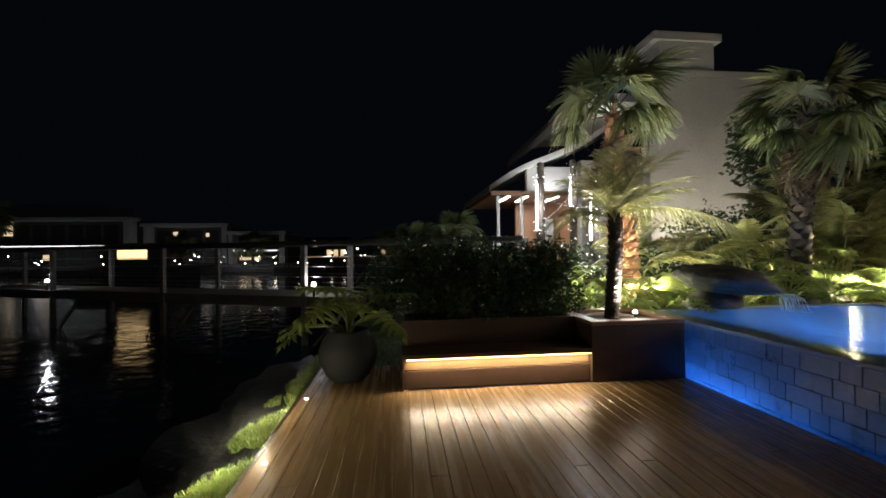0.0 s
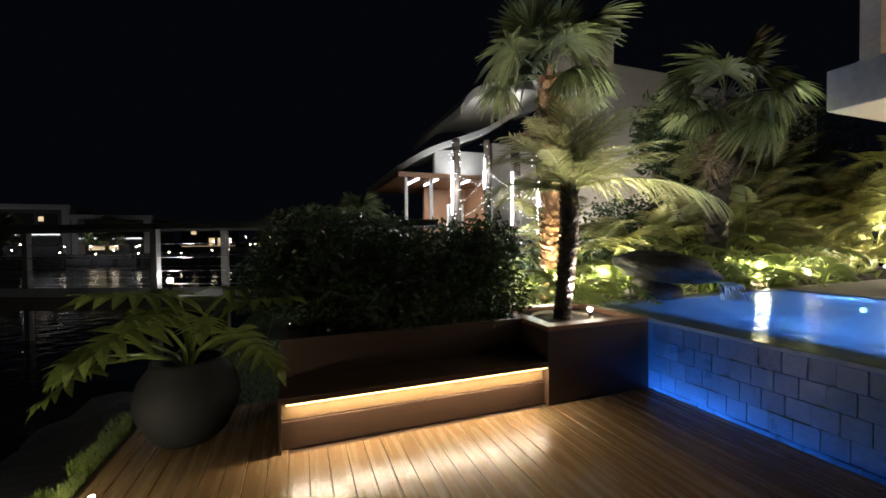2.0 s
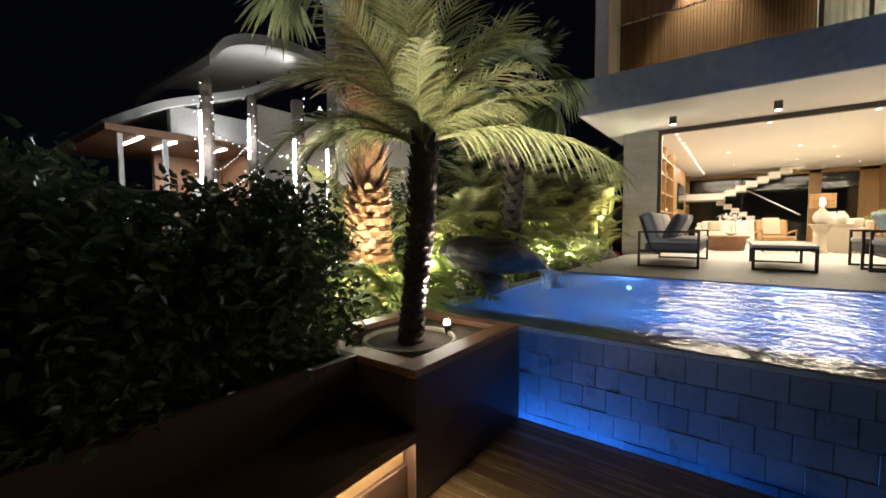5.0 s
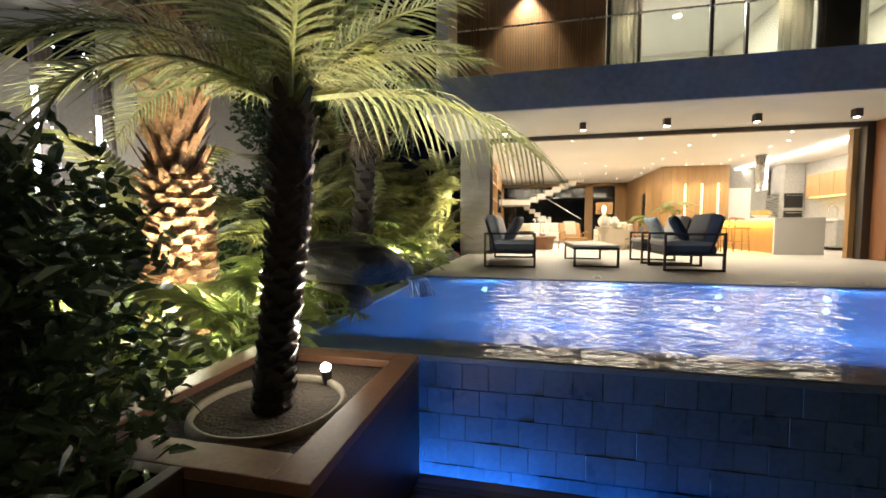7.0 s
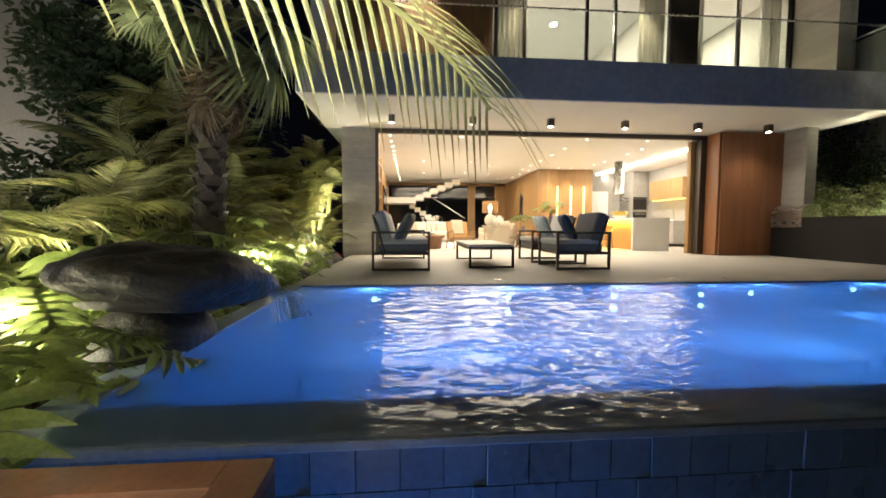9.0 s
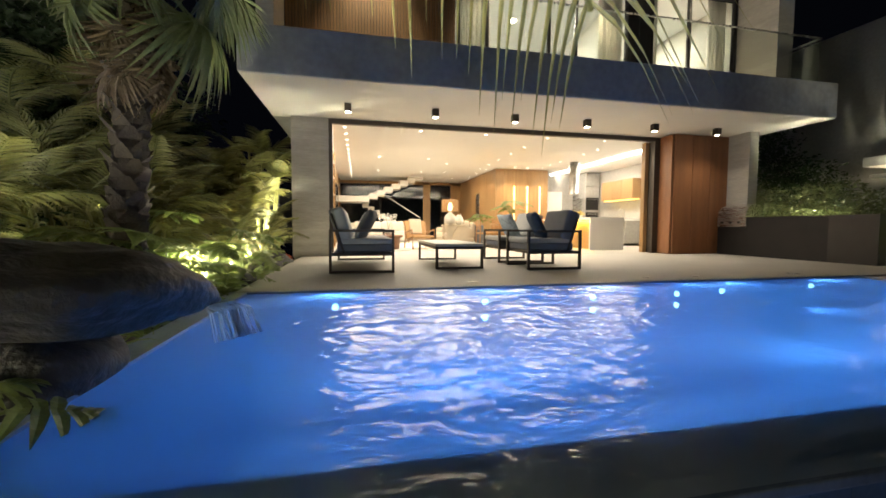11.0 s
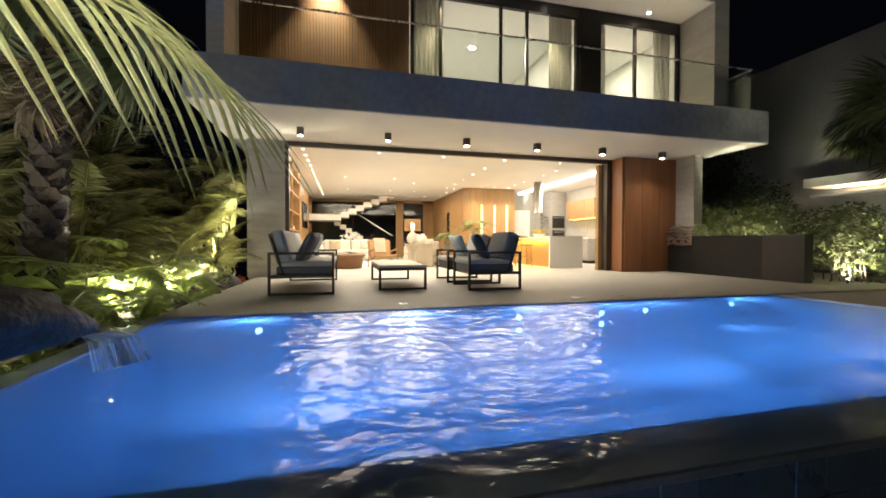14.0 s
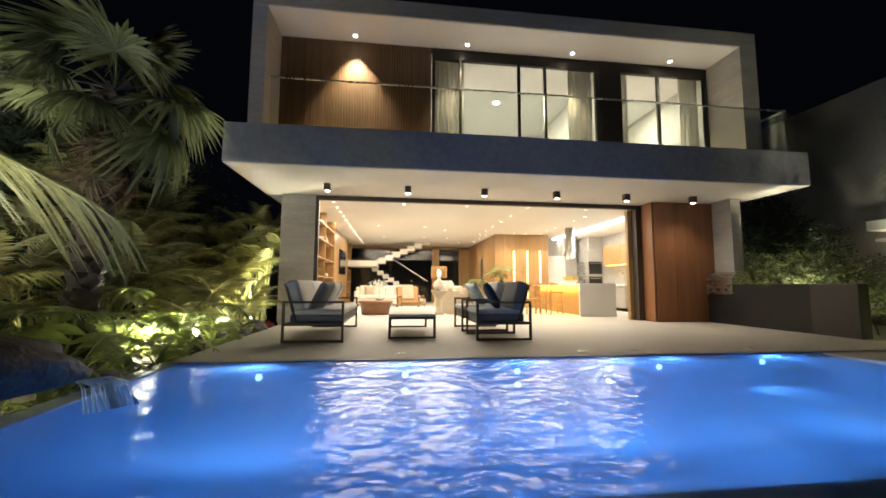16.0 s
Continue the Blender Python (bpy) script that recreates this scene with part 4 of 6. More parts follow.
for x, y, s in ((3.0, 4.98, 0.6), (3.5, 4.98, 0.6), (4.9, 4.98, 0.6), (5.3, 4.97, 0.65), (5.9, 5.0, 0.7), (6.7, 4.98, 0.7), (7.2, 5.0, 0.7), (8.0, 5.0, 0.7), (8.7, 5.0, 0.75), (9.5, 5.0, 0.7), (3.3, 5.2, 0.8), (4.6, 5.15, 0.9), (5.65, 5.1, 0.7), (6.4, 5.15, 0.8), (7.1, 5.05, 0.7), (7.8, 5.15, 0.8), (8.3, 5.1, 0.8), (9.2, 5.1, 0.8), (9.9, 5.15, 0.8), (2.85, 5.05, 0.6), (5.2, 5.9, 1.1), (7.0, 6.3, 1.2)):
    blade_plant((x, y, 0.54), 22, s, rnd.randrange(9999))
for x, y, n, s, h in ((8.2, 6.5, 14, 1.0, 0.8), (9.2, 6.2, 16, 1.0, 0.9), (10.0, 5.9, 14, 0.85, 0.7), (10.3, 6.8, 16, 1.15, 1.2), (11.2, 6.0, 14, 0.95, 0.9), (11.6, 7.0, 16, 1.2, 1.3), (12.6, 6.4, 16, 1.1, 1.2), (9.2, 7.4, 14, 1.2, 1.1), (7.2, 7.0, 12, 1.0, 0.8), (8.7, 5.75, 12, 0.75, 0.4), (9.7, 5.5, 12, 0.75, 0.4), (10.5, 5.6, 12, 0.8, 0.5), (11.1, 5.45, 10, 0.7, 0.4), (9.8, 6.9, 16, 1.1, 1.5), (11.0, 7.4, 16, 1.2, 1.8), (12.1, 7.2, 16, 1.2, 1.7), (8.4, 7.2, 14, 1.1, 1.3), (6.6, 7.1, 12, 1.0, 0.9), (12.0, 6.0, 14, 0.9, 1.1), (13.0, 6.9, 16, 1.1, 1.6), (5.2, 6.9, 12, 0.9, 0.7), (12.9, 6.1, 18, 1.2, 2.2), (12.2, 5.75, 14, 0.9, 1.7), (13.8, 6.4, 18, 1.2, 2.5), (11.6, 6.6, 16, 1.1, 1.9), (8.9, 7.8, 18, 1.3, 2.3), (10.2, 8.0, 18, 1.3, 2.6), (11.6, 7.9, 18, 1.3, 2.7), (7.9, 6.4, 14, 1.0, 1.1), (4.4, 6.7, 14, 1.0, 1.0)):
    areca((x, y, 0.52), n, s, rnd.randrange(9999), h)


def shrub(name, label, cat, lo, hi, count, size, material, seed, lumps=14, group=""):
    """A leafy mass with an uneven outline: leaves scattered about many lumps, and twigs under them."""
    r2 = random.Random(seed)
    lo, hi = Vector(lo), Vector(hi)
    c = []
    for _ in range(lumps):
        c.append(Vector((r2.uniform(lo.x, hi.x), r2.uniform(lo.y, hi.y), lo.z + (hi.z - lo.z) * r2.uniform(0.15, 0.95))))
    rad = 0.5 * min(hi.x - lo.x, hi.y - lo.y, hi.z - lo.z) + 0.05

    def place(r):
        p = r.choice(c)
        d = Vector((r.gauss(0, 1), r.gauss(0, 1), r.gauss(0, 1)))
        q = p + d.normalized() * rad * r.uniform(0.55, 1.1)
        q.z = max(q.z, lo.z + 0.02)
        return q

    t = thing(name, label, cat, (0, 0, 0), 0, group)
    put("foliage", foliage_mesh("foliage", material, count, place, size, seed), t)
    bm = bmesh.new()
    for p in c:
        b = Vector((p.x + r2.uniform(-0.2, 0.2), p.y + r2.uniform(-0.15, 0.15), lo.z - 0.05))
        tube(bm, [b, b.lerp(p, 0.5) + Vector((0.03, 0.02, 0)), p], [0.014, 0.010, 0.005], 5)
    part("twig_frame", bm, M_TRUNK, t)
    return t


shrub("hedge", "dense dark green hedge filling the bench planter", "hedge", (0.0, 4.42, 0.62), (1.0, 4.85, 1.42), 8500, 0.058, M_LEAF_SHADED, 31, 26)
shrub("hedge", "dense dark green hedge filling the bench planter", "hedge", (0.9, 4.45, 0.62), (2.0, 4.90, 1.40), 8500, 0.058, M_LEAF_SHADED, 32, 26)
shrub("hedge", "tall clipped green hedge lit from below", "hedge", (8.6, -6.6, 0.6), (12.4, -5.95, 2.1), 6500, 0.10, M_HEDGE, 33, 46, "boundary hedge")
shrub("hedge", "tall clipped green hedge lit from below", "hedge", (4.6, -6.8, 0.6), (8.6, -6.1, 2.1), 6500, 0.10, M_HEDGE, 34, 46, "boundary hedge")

# pot with lobed plant on the deck
pot = thing("plant_pot", "round black pot standing on the deck corner", "pot", (-0.60, 4.36, 0.0))
bm = bmesh.new()
lathe(bm, [(0.17, 0.0), (0.24, 0.06), (0.315, 0.22), (0.325, 0.32), (0.29, 0.44), (0.225, 0.53), (0.225, 0.56), (0.20, 0.56), (0.20, 0.48), (0.0, 0.47)], 32)
part("body", bm, M_POT, pot, "", True)
t = thing("philodendron", "philodendron with big lobed leaves growing from the black pot", "plant", (-0.60, 4.36, 0.47))
rnd = random.Random(7)
for k in range(14):
    az = (195, 235, 160, 285, 120, 210, 320, 80, 175, 255, 30, 350, 140, 225)[k]
    put("leaf", F_SELLOUM[k % 3], t, aim((0, 0, 0), az + rnd.uniform(-10, 10), rnd.uniform(-22, 10) if k < 9 else rnd.uniform(0, 20), rnd.uniform(-15, 15), rnd.uniform(1.05, 1.4)))

# boulder with its waterfall lip
fall = thing("waterfall", "thin veil of falling water from the boulder lip", "water")
M_FALL = leaf_mat("falling_water", (0.72, 0.80, 0.88), 0.2, 0.1, 0.6)
rnd = random.Random(3)
for k in range(44):
    u = rnd.random()
    x, y = 4.90 + 0.14 * u, 4.50 - 0.12 * u
    dx = rnd.uniform(0.03, 0.12)
    bm = bmesh.new()
    tube(bm, [(x, y, 0.82), (x + dx * 0.6, y - dx * 0.7, 0.77), (x + dx, y - dx * 1.2, 0.60)], [0.004, rnd.uniform(0.002, 0.005), 0.006], 5)
    part("strand", bm, M_FALL, fall, "", True)
bm = bmesh.new()
bmesh.ops.create_icosphere(bm, subdivisions=5, radius=1)
for v in bm.verts:
    p = v.co.copy()
    n1 = noise.noise(p * 1.3 + Vector((4, 2, 1))) * 0.22 + noise.noise(p * 3.1) * 0.08 + noise.noise(p * 8) * 0.025
    p *= 1 + n1
    p.z = max(p.z, -0.72) * (1.0 if p.z > 0 else 0.8)
    taper = 1 - 0.30 * max(0, p.x)
    v.co = Vector((p.x * (0.62 if p.x > 0 else 0.62), p.y * 0.36 * taper, p.z * (0.24 if p.z > 0 else 0.25) * taper + 0.05 * p.x))
rock = part("boulder", bm, M_ROCK, None, "", True)
rock.matrix_basis = Matrix.Translation((4.48, 4.82, 0.96)) @ Matrix.Rotation(radians(-34), 4, "Z") @ Matrix.Rotation(radians(12), 4, "Y")
tagged(rock, "large smooth dark boulder overhanging the pool edge", "rock")
bm = bmesh.new()
bmesh.ops.create_icosphere(bm, subdivisions=4, radius=1)
for v in bm.verts:
    p = v.co.copy()
    p *= 1 + noise.noise(p * 1.6 + Vector((9, 0, 3))) * 0.25 + noise.noise(p * 5) * 0.05
    v.co = Vector((p.x * 0.42, p.y * 0.28, p.z * 0.24))
rock = part("boulder", bm, M_ROCK, None, "", True)
rock.matrix_basis = Matrix.Translation((4.40, 4.98, 0.62))
tagged(rock, "low dark supporting stone under the boulder", "rock")
for x, y, s, sd in ((9.9, 5.05, 0.22, 1), (9.2, 5.0, 0.16, 2), (10.3, 5.15, 0.2, 3), (7.6, 5.0, 0.14, 4), (5.9, 4.98, 0.13, 5)):
    bm = bmesh.new()
    bmesh.ops.create_icosphere(bm, subdivisions=3, radius=1)
    for v in bm.verts:
        p = v.co * (1 + noise.noise(v.co * 1.5 + Vector((sd, 0, 0))) * 0.3)
        v.co = Vector((p.x * s * 1.3, p.y * s, p.z * s * 0.7))
    r = part("stone", bm, M_ROCK, None, "", True)
    r.matrix_basis = Matrix.Translation((x, y, 0.56 + s * 0.3))
    tagged(r, "rounded dark garden stone among plants", "rock", "garden stones")
put("red_plant", foliage_mesh("red_plant", M_RED, 160, lambda r: (10.75 + r.uniform(-0.22, 0.22), 5.08 + r.uniform(-0.07, 0.07), 0.60 + r.uniform(0, 0.06)), 0.07, 5))
tagged(bpy.data.objects["red_plant"], "low red-leaved ground plant by the column", "plant")

# grass tufts at the deck edge and lawn
def blades(name, n, place, h, material, seed, label):
    r = random.Random(seed)
    v, f = [], []
    for _ in range(n):
        p = Vector(place(r))
        a = r.uniform(0, 6.28)
        d = Vector((math.cos(a), math.sin(a), 0)) * h * 0.5
        w = Vector((-math.sin(a), math.cos(a), 0)) * 0.006
        k = len(v)
        hh = h * r.uniform(0.5, 1.2)
        v += [p - w, p + w, p + d * 0.4 + w * 0.7 + Vector((0, 0, hh * 0.6)), p + d * 0.4 - w * 0.7 + Vector((0, 0, hh * 0.6)), p + d + Vector((0, 0, hh))]
        f += [(k, k + 1, k + 2, k + 3), (k + 3, k + 2, k + 4)]
    ob = put(name, from_lists(name, v, f, material))
    tagged(ob, label, "grass", kind="stuff")


def bank(r):
    while True:
        t, u = r.random(), r.uniform(0, 0.5)
        y = 1.2 + 4.4 * t
        if noise.noise(Vector((u * 5, y * 2.3, 0))) + 0.35 > u * 1.6:
            return (-1.04 - u, y, -0.05 - 0.3 * u)


blades("grass", 16000, bank, 0.08, M_BROAD, 3, "lit tufts of grass along the deck edge")
blades("grass", 9000, lambda r: (r.uniform(-1.1, 2.2), r.uniform(4.95, 7.2), -0.05 + 0.0), 0.06, M_HEDGE, 4, "short lawn grass behind the planter")

# ================================================================ OUTDOOR FURNITURE
def lounge(name, label, at, length, rz, group, cushions, back=None):
    """A low lounge seat: flat-bar side frames, rails, slatted base and thick cushions. It faces +x before its turn; its length runs along y."""
    t = thing(name, label, "sofa" if length > 1.5 else "armchair", at, rz, group)
    D, H, q = 0.88, 0.60, 0.035
    for y in (0, length - 0.045):
        bm = bmesh.new()
        add_box(bm, (0, y, 0), (D, y + 0.045, q), 0.003)
        add_box(bm, (0, y, H - q), (D, y + 0.045, H), 0.003)
        for x in (0, D - q):
            add_box(bm, (x, y, q), (x + q, y + 0.045, H - q), 0.003)
        add_box(bm, (q, y, 0.24), (D - q, y + 0.045, 0.285), 0.003)
        part("side_frame", bm, M_FRAME, t)
    for x in (0.05, D - 0.08):
        box("seat_rail", (x, 0.046, 0.24), (x + 0.04, length - 0.046, 0.285), M_FRAME, t, 0.003)
    n = int(length / 0.14)
    for k in range(n):
        y = 0.06 + k * (length - 0.16) / max(1, n - 1)
        box("slat", (0.091, y, 0.25), (D - 0.081, y + 0.06, 0.27), M_FRAME, t, 0.002)
    bm = bmesh.new()
    for y in (0.05, length - 0.09):
        tube(bm, [(0.20, y + 0.02, 0.27), (0.03, y + 0.02, 0.80)], 0.02, 6)
    tube(bm, [(0.03, 0.06, 0.80), (0.03, length - 0.06, 0.80)], 0.02, 6)
    tube(bm, [(0.11, 0.06, 0.55), (0.11, length - 0.06, 0.55)], 0.016, 6)
    part("back_frame", bm, M_FRAME, t)
    m = max(1, round(length / 0.95))
    w = (length - 0.12) / m
    for k in range(m):
        y = 0.06 + k * w
        part("seat_base", seat_bm((0.10, y, 0.288), (D - 0.03, y + w - 0.012, 0.40), 0.03), M_DARKCUSH, t, "slate grey upholstered seat base", True)
        part("seat_cushion", seat_bm((0.14, y, 0.395), (D - 0.005, y + w - 0.012, 0.475), 0.035), M_CUSHION, t, "light grey seat cushion", True)
        bm = seat_bm((-0.09, -w / 2 + 0.006, 0), (0.09, w / 2 - 0.006, 0.48), 0.06)
        c = part("back_cushion", bm, back or M_CUSHION, t, "thick grey back cushion", True)
        c.matrix_basis = Matrix.Translation((0.225, y + w / 2, 0.44)) @ Matrix.Rotation(radians(-16), 4, "Y")
        bm = seat_bm((-0.012, -w / 2 + 0.02, 0.03), (0.006, w / 2 - 0.02, 0.46), 0.008)
        c = part("back_lining", bm, M_DARKCUSH, t, "slate grey back of the cushion")
        c.matrix_basis = Matrix.Translation((0.128, y + w / 2, 0.415)) @ Matrix.Rotation(radians(-16), 4, "Y")
    for x, y, mt, turn, lean in cushions:
        p = part("throw_pillow", cushion_bm((0.48, 0.16, 0.46)), mt, None, "", True)
        p.matrix_basis = pose(*at, 0, 0, rz) @ pose(x, y, 0.47, 0, 0, turn + 90) @ pose(0, 0, 0, lean, 0, 0)
        lab = {M_DARKCUSH: "slate grey square throw pillow on the outdoor seat", M_NAVY: "navy patterned throw pillow on the outdoor seat", M_BLUEPRINT: "pale blue patterned throw pillow on the outdoor seat", M_CUSHION: "light grey throw pillow on the outdoor seat"}[mt]
        tagged(p, lab, "pillow")
    return t


# the sofa faces the table (towards -y), the armchairs face it from the other side
lounge("outdoor_sofa", "grey-cushioned outdoor sofa with dark metal frame", (8.0, 4.05, 0.622), 2.25, -90, "", ((0.40, 0.36, M_DARKCUSH, -10, 28), (0.40, 1.75, M_BLUEPRINT, 8, 26), (0.38, 1.35, M_CUSHION, -6, 26)))
lounge("outdoor_armchair", "dark-backed outdoor armchair with grey seat cushion", (8.90, 0.30, 0.622), 0.90, 90, "terrace armchairs", ((0.42, 0.45, M_NAVY, -12, 28),), M_DARKCUSH)
lounge("outdoor_armchair", "grey outdoor armchair with pale blue pillow", (10.12, 0.32, 0.622), 0.90, 90, "terrace armchairs", ((0.42, 0.45, M_BLUEPRINT, 10, 28),))

table = thing("coffee_table", "low outdoor table with pale stone top and dark metal legs", "table", (8.33, 1.77, 0.622))
box("tabletop", (0, 0, 0.345), (1.79, 0.75, 0.385), M_TABLETOP, table, 0.008)
boxes("apron", [((0.0, 0.0, 0.30), (1.79, 0.04, 0.344)), ((0, 0.71, 0.30), (1.79, 0.75, 0.344)), ((0, 0.041, 0.30), (0.04, 0.709, 0.344)), ((1.75, 0.041, 0.30), (1.79, 0.709, 0.344))], M_FRAME, table, 0.003)
for x in (0, 1.75):
    for y in (0, 0.71):
        box("leg", (x, y, 0.0), (x + 0.04, y + 0.04, 0.299), M_FRAME, table, 0.003)
    box("foot_rail", (x, 0.041, 0.0), (x + 0.04, 0.709, 0.03), M_FRAME, table, 0.003)
for k in range(14):
    box("under_slat", (0.05 + k * 0.122, 0.041, 0.30), (0.10 + k * 0.122, 0.709, 0.318), M_FRAME, table, 0.002)

# barbecue counter
bbq = thing("barbecue_counter", "long charcoal stone outdoor kitchen counter", "counter", (7.70, -5.12, 0.622))
box("body", (0.66, -0.72, 0.0), (3.05, 0.0, 0.88), M_COUNTER, bbq, 0.005)
box("end_block", (-0.10, -0.20, 0.0), (0.658, 0.012, 0.90), M_BLACK, bbq, 0.005)
box("worktop", (0.66, -0.74, 0.881), (3.05, 0.012, 0.90), M_COUNTER, bbq, 0.004)
grill = thing("gas_grill", "stainless steel gas grill with hood and round knobs", "grill", (10.00, -5.12, 1.30))
front = box("front_panel", (0, 0.014, 0.0), (0.72, 0.05, 0.22), M_STEEL, grill, 0.006)
bm = bmesh.new()
prof = [(0.04, 0.24), (0.03, 0.36), (-0.06, 0.47), (-0.22, 0.52), (-0.42, 0.50), (-0.50, 0.24)]
va = [[bm.verts.new((x, y, z)) for y, z in prof] for x in (0.0, 0.72)]
for i in range(len(prof)):
    j = (i + 1) % len(prof)
    bm.faces.new((va[0][i], va[0][j], va[1][j], va[1][i]))
bm.faces.new(va[0][::-1])
bm.faces.new(va[1])
bmesh.ops.recalc_face_normals(bm, faces=bm.faces[:])
bmesh.ops.bevel(bm, geom=bm.edges[:], offset=0.008, segments=2, affect="EDGES")
hood_lid = part("hood", bm, M_STEEL, grill)
for x in (0.14, 0.36, 0.58):
    bm = bmesh.new()
    tube(bm, [(x, 0.051, 0.10), (x, 0.085, 0.10)], [0.03, 0.026], 14)
    part("knob", bm, M_BLACK, front, "round black knob")
bm = bmesh.new()
tube(bm, [(0.06, 0.06, 0.34), (0.06, 0.085, 0.345), (0.66, 0.085, 0.345), (0.66, 0.06, 0.34)], 0.012, 8)
part("handle", bm, M_STEEL, hood_lid)

# ================================================================ NEIGHBOUR ACROSS THE GARDEN
structure(boxes("wall_neighbour", [((8.9, 13.0, 0.2), (24, 13.5, 7.7)), ((8.9, 13.0, 7.702), (14.2, 13.6, 7.95)), ((6.5, 13.4, 0.2), (8.9, 13.7, 4.7))], M_GREYWALL, None, 0.02), "tall grey rendered side wall of the neighbouring house", "wall")
structure(boxes("chimney", [((9.35, 13.05, 7.952), (11.5, 14.2, 9.0)), ((9.1, 12.95, 9.002), (11.75, 14.4, 9.3))], M_GREYWALL, None, 0.02), "grey rooftop block with a capped top", "roof block")


def swoop(name, pts, thick, y0, y1, label):
    """A curved roof: a line of (x, z) swept along y."""
    P = []
    n = 26
    for i in range(n + 1):
        t = i / n * (len(pts) - 1)
        k = min(len(pts) - 2, int(t))
        a, b, c, d = [Vector(pts[max(0, min(len(pts) - 1, q))]) for q in (k - 1, k, k + 1, k + 2)]
        u = t - k
        P.append(0.5 * ((2 * b) + (c - a) * u + (2 * a - 5 * b + 4 * c - d) * u * u + (3 * b - a - 3 * c + d) * u ** 3))
    bm = bmesh.new()
    rows = []
    for p in P:
        rows.append([bm.verts.new(q) for q in ((p.x, y0, p.y), (p.x, y1, p.y), (p.x, y1, p.y + thick), (p.x, y0, p.y + thick))])
    for a, b in zip(rows, rows[1:]):
        for i in range(4):
            j = (i + 1) % 4
            bm.faces.new((a[i], a[j], b[j], b[i]))
    bm.faces.new(rows[0])
    bm.faces.new(rows[-1][::-1])
    bmesh.ops.recalc_face_normals(bm, faces=bm.faces[:])
    return structure(part(name, bm, M_PLASTER), label, "roof")


swoop("roof_lower", [(4.25, 4.35), (5.8, 5.29), (7.37, 5.93), (8.9, 6.57), (10.5, 7.56), (12.6, 8.5)], 0.28, 18.3, 26, "pale curved sweeping lower roof")
swoop("roof_upper", [(7.3, 7.13), (7.95, 7.98), (9.2, 8.5), (10.8, 8.72), (12.6, 8.62)], 0.40, 18.0, 26, "pale hooked curved upper roof")
# lamps made up to brighten the curved roofs, kept out of view
for x, y, z, q, tx, ty, tz in ((7.2, 17.6, 3.715, 250, 7.6, 18.4, 8.5), (9.4, 18.6, 7.22, 36, 8.6, 19.6, 9.0), (10.8, 18.6, 8.02, 24, 10.2, 19.6, 9.4)):
    t = thing("roof_uplight", "added unseen lamp that brightens the pale curved roof", "lamp", (x, y, z), 0, "roof uplights")
    bm = bmesh.new()
    lathe(bm, [(0.06, -0.06), (0.07, 0.06), (0.06, 0.08)], 12)
    part("body", bm, M_BLACK, t)
    lamp("SPOT", "light", (x, y, z + 0.12), q, WHITE, (tx, ty, tz), 0.06, 150, 0.8, t)
structure(box("wall_neighbour_rear", (6.2, 18.6, 0.2), (13, 18.9, 5.6), M_GREYWALL, None, 0), "dim grey rear wall under the curved roof", "wall")
structure(boxes("roof_porch_ceiling", [((3.3, 13.9, 3.50), (8.8, 18.5, 3.66))], M_NWOOD, None, 0), "wooden porch ceiling", "ceiling")
structure(boxes("wall_porch", [((5.0, 16.5, 0.2), (8.9, 16.7, 3.49)), ((6.8, 14.2, 0.2), (7.0, 16.49, 3.49))], M_NWOOD, None, 0), "wooden porch wall", "wall")
for x, y in ((3.60, 14.1), (4.5, 14.1)):
    structure(box("wall_post", (x - 0.05, y - 0.05, 0.2), (x + 0.05, y + 0.05, 3.495), M_WHITE, None, 0.004), "slim white porch post", "post")
structure(box("wall_post_wide", (5.4, 14.8, 0.2), (6.0, 15.0, 2.7), M_WHITE, None, 0.004), "white porch column", "post")
for x0, y0, y1, z in ((4.0, 14.1, 15.6, 3.495), (4.7, 14.1, 15.6, 3.495), (5.9, 14.1, 15.6, 3.495)):
    t = thing("strip_light", "cool white ceiling strip light under the porch", "lamp", (x0, y0, z), 0, "porch strip lights")
    box("strip", (0, 0, -0.03), (0.07, y1 - y0, -0.001), G_COOL, t, 0)
lamp("AREA", "porch_light", (5.0, 15.0, 3.42), 60, WHITE, (5.0, 15.0, 0), 2.2, size_y=1.2)


def led_palm(x, y, z0, z1, seed, e):
    t = thing("palm", "dark palm trunk wrapped with a white light strip and fairy lights", "palm tree", (x, y, 0.2), 0, "lit palm trunks")
    bm = bmesh.new()
    ringed_trunk(bm, (0, 0, 0), (0.05, 0.05, z1 + 0.35), 0.12, 0.09, 18, seed, 0.1)
    part("trunk", bm, M_TRUNK, t)
    bm = bmesh.new()
    tube(bm, [(-0.10, -0.10, z0 - 0.2), (-0.09, -0.10, z1 - 0.2)], 0.022, 8)
    part("light_strip", bm, G_COOL, t, "bright cool white light strip")
    bm = bmesh.new()
    r = random.Random(seed)
    for k in range(26):
        a, z = r.uniform(2.6, 5.8), r.uniform(0.7, z1 + 0.5)
        p = Vector((0.135 * math.cos(a), 0.135 * math.sin(a), z))
        bmesh.ops.create_icosphere(bm, subdivisions=1, radius=0.009, matrix=Matrix.Translation(p))
    part("fairy_lights", bm, G_FAIRY, t, "tiny white fairy lights")
    lamp("POINT", "light", (x - 0.2, y - 0.25, (z0 + z1) / 2), e, WHITE, None, 0.2, parent=t)


led_palm(3.55, 9.6, 1.95, 3.15, 51, 80)
led_palm(4.25, 8.15, 1.65, 2.70, 52, 60)
led_palm(5.2, 11.3, 2.80, 3.65, 53, 90)
led_palm(4.95, 8.3, 1.45, 2.60, 54, 60)

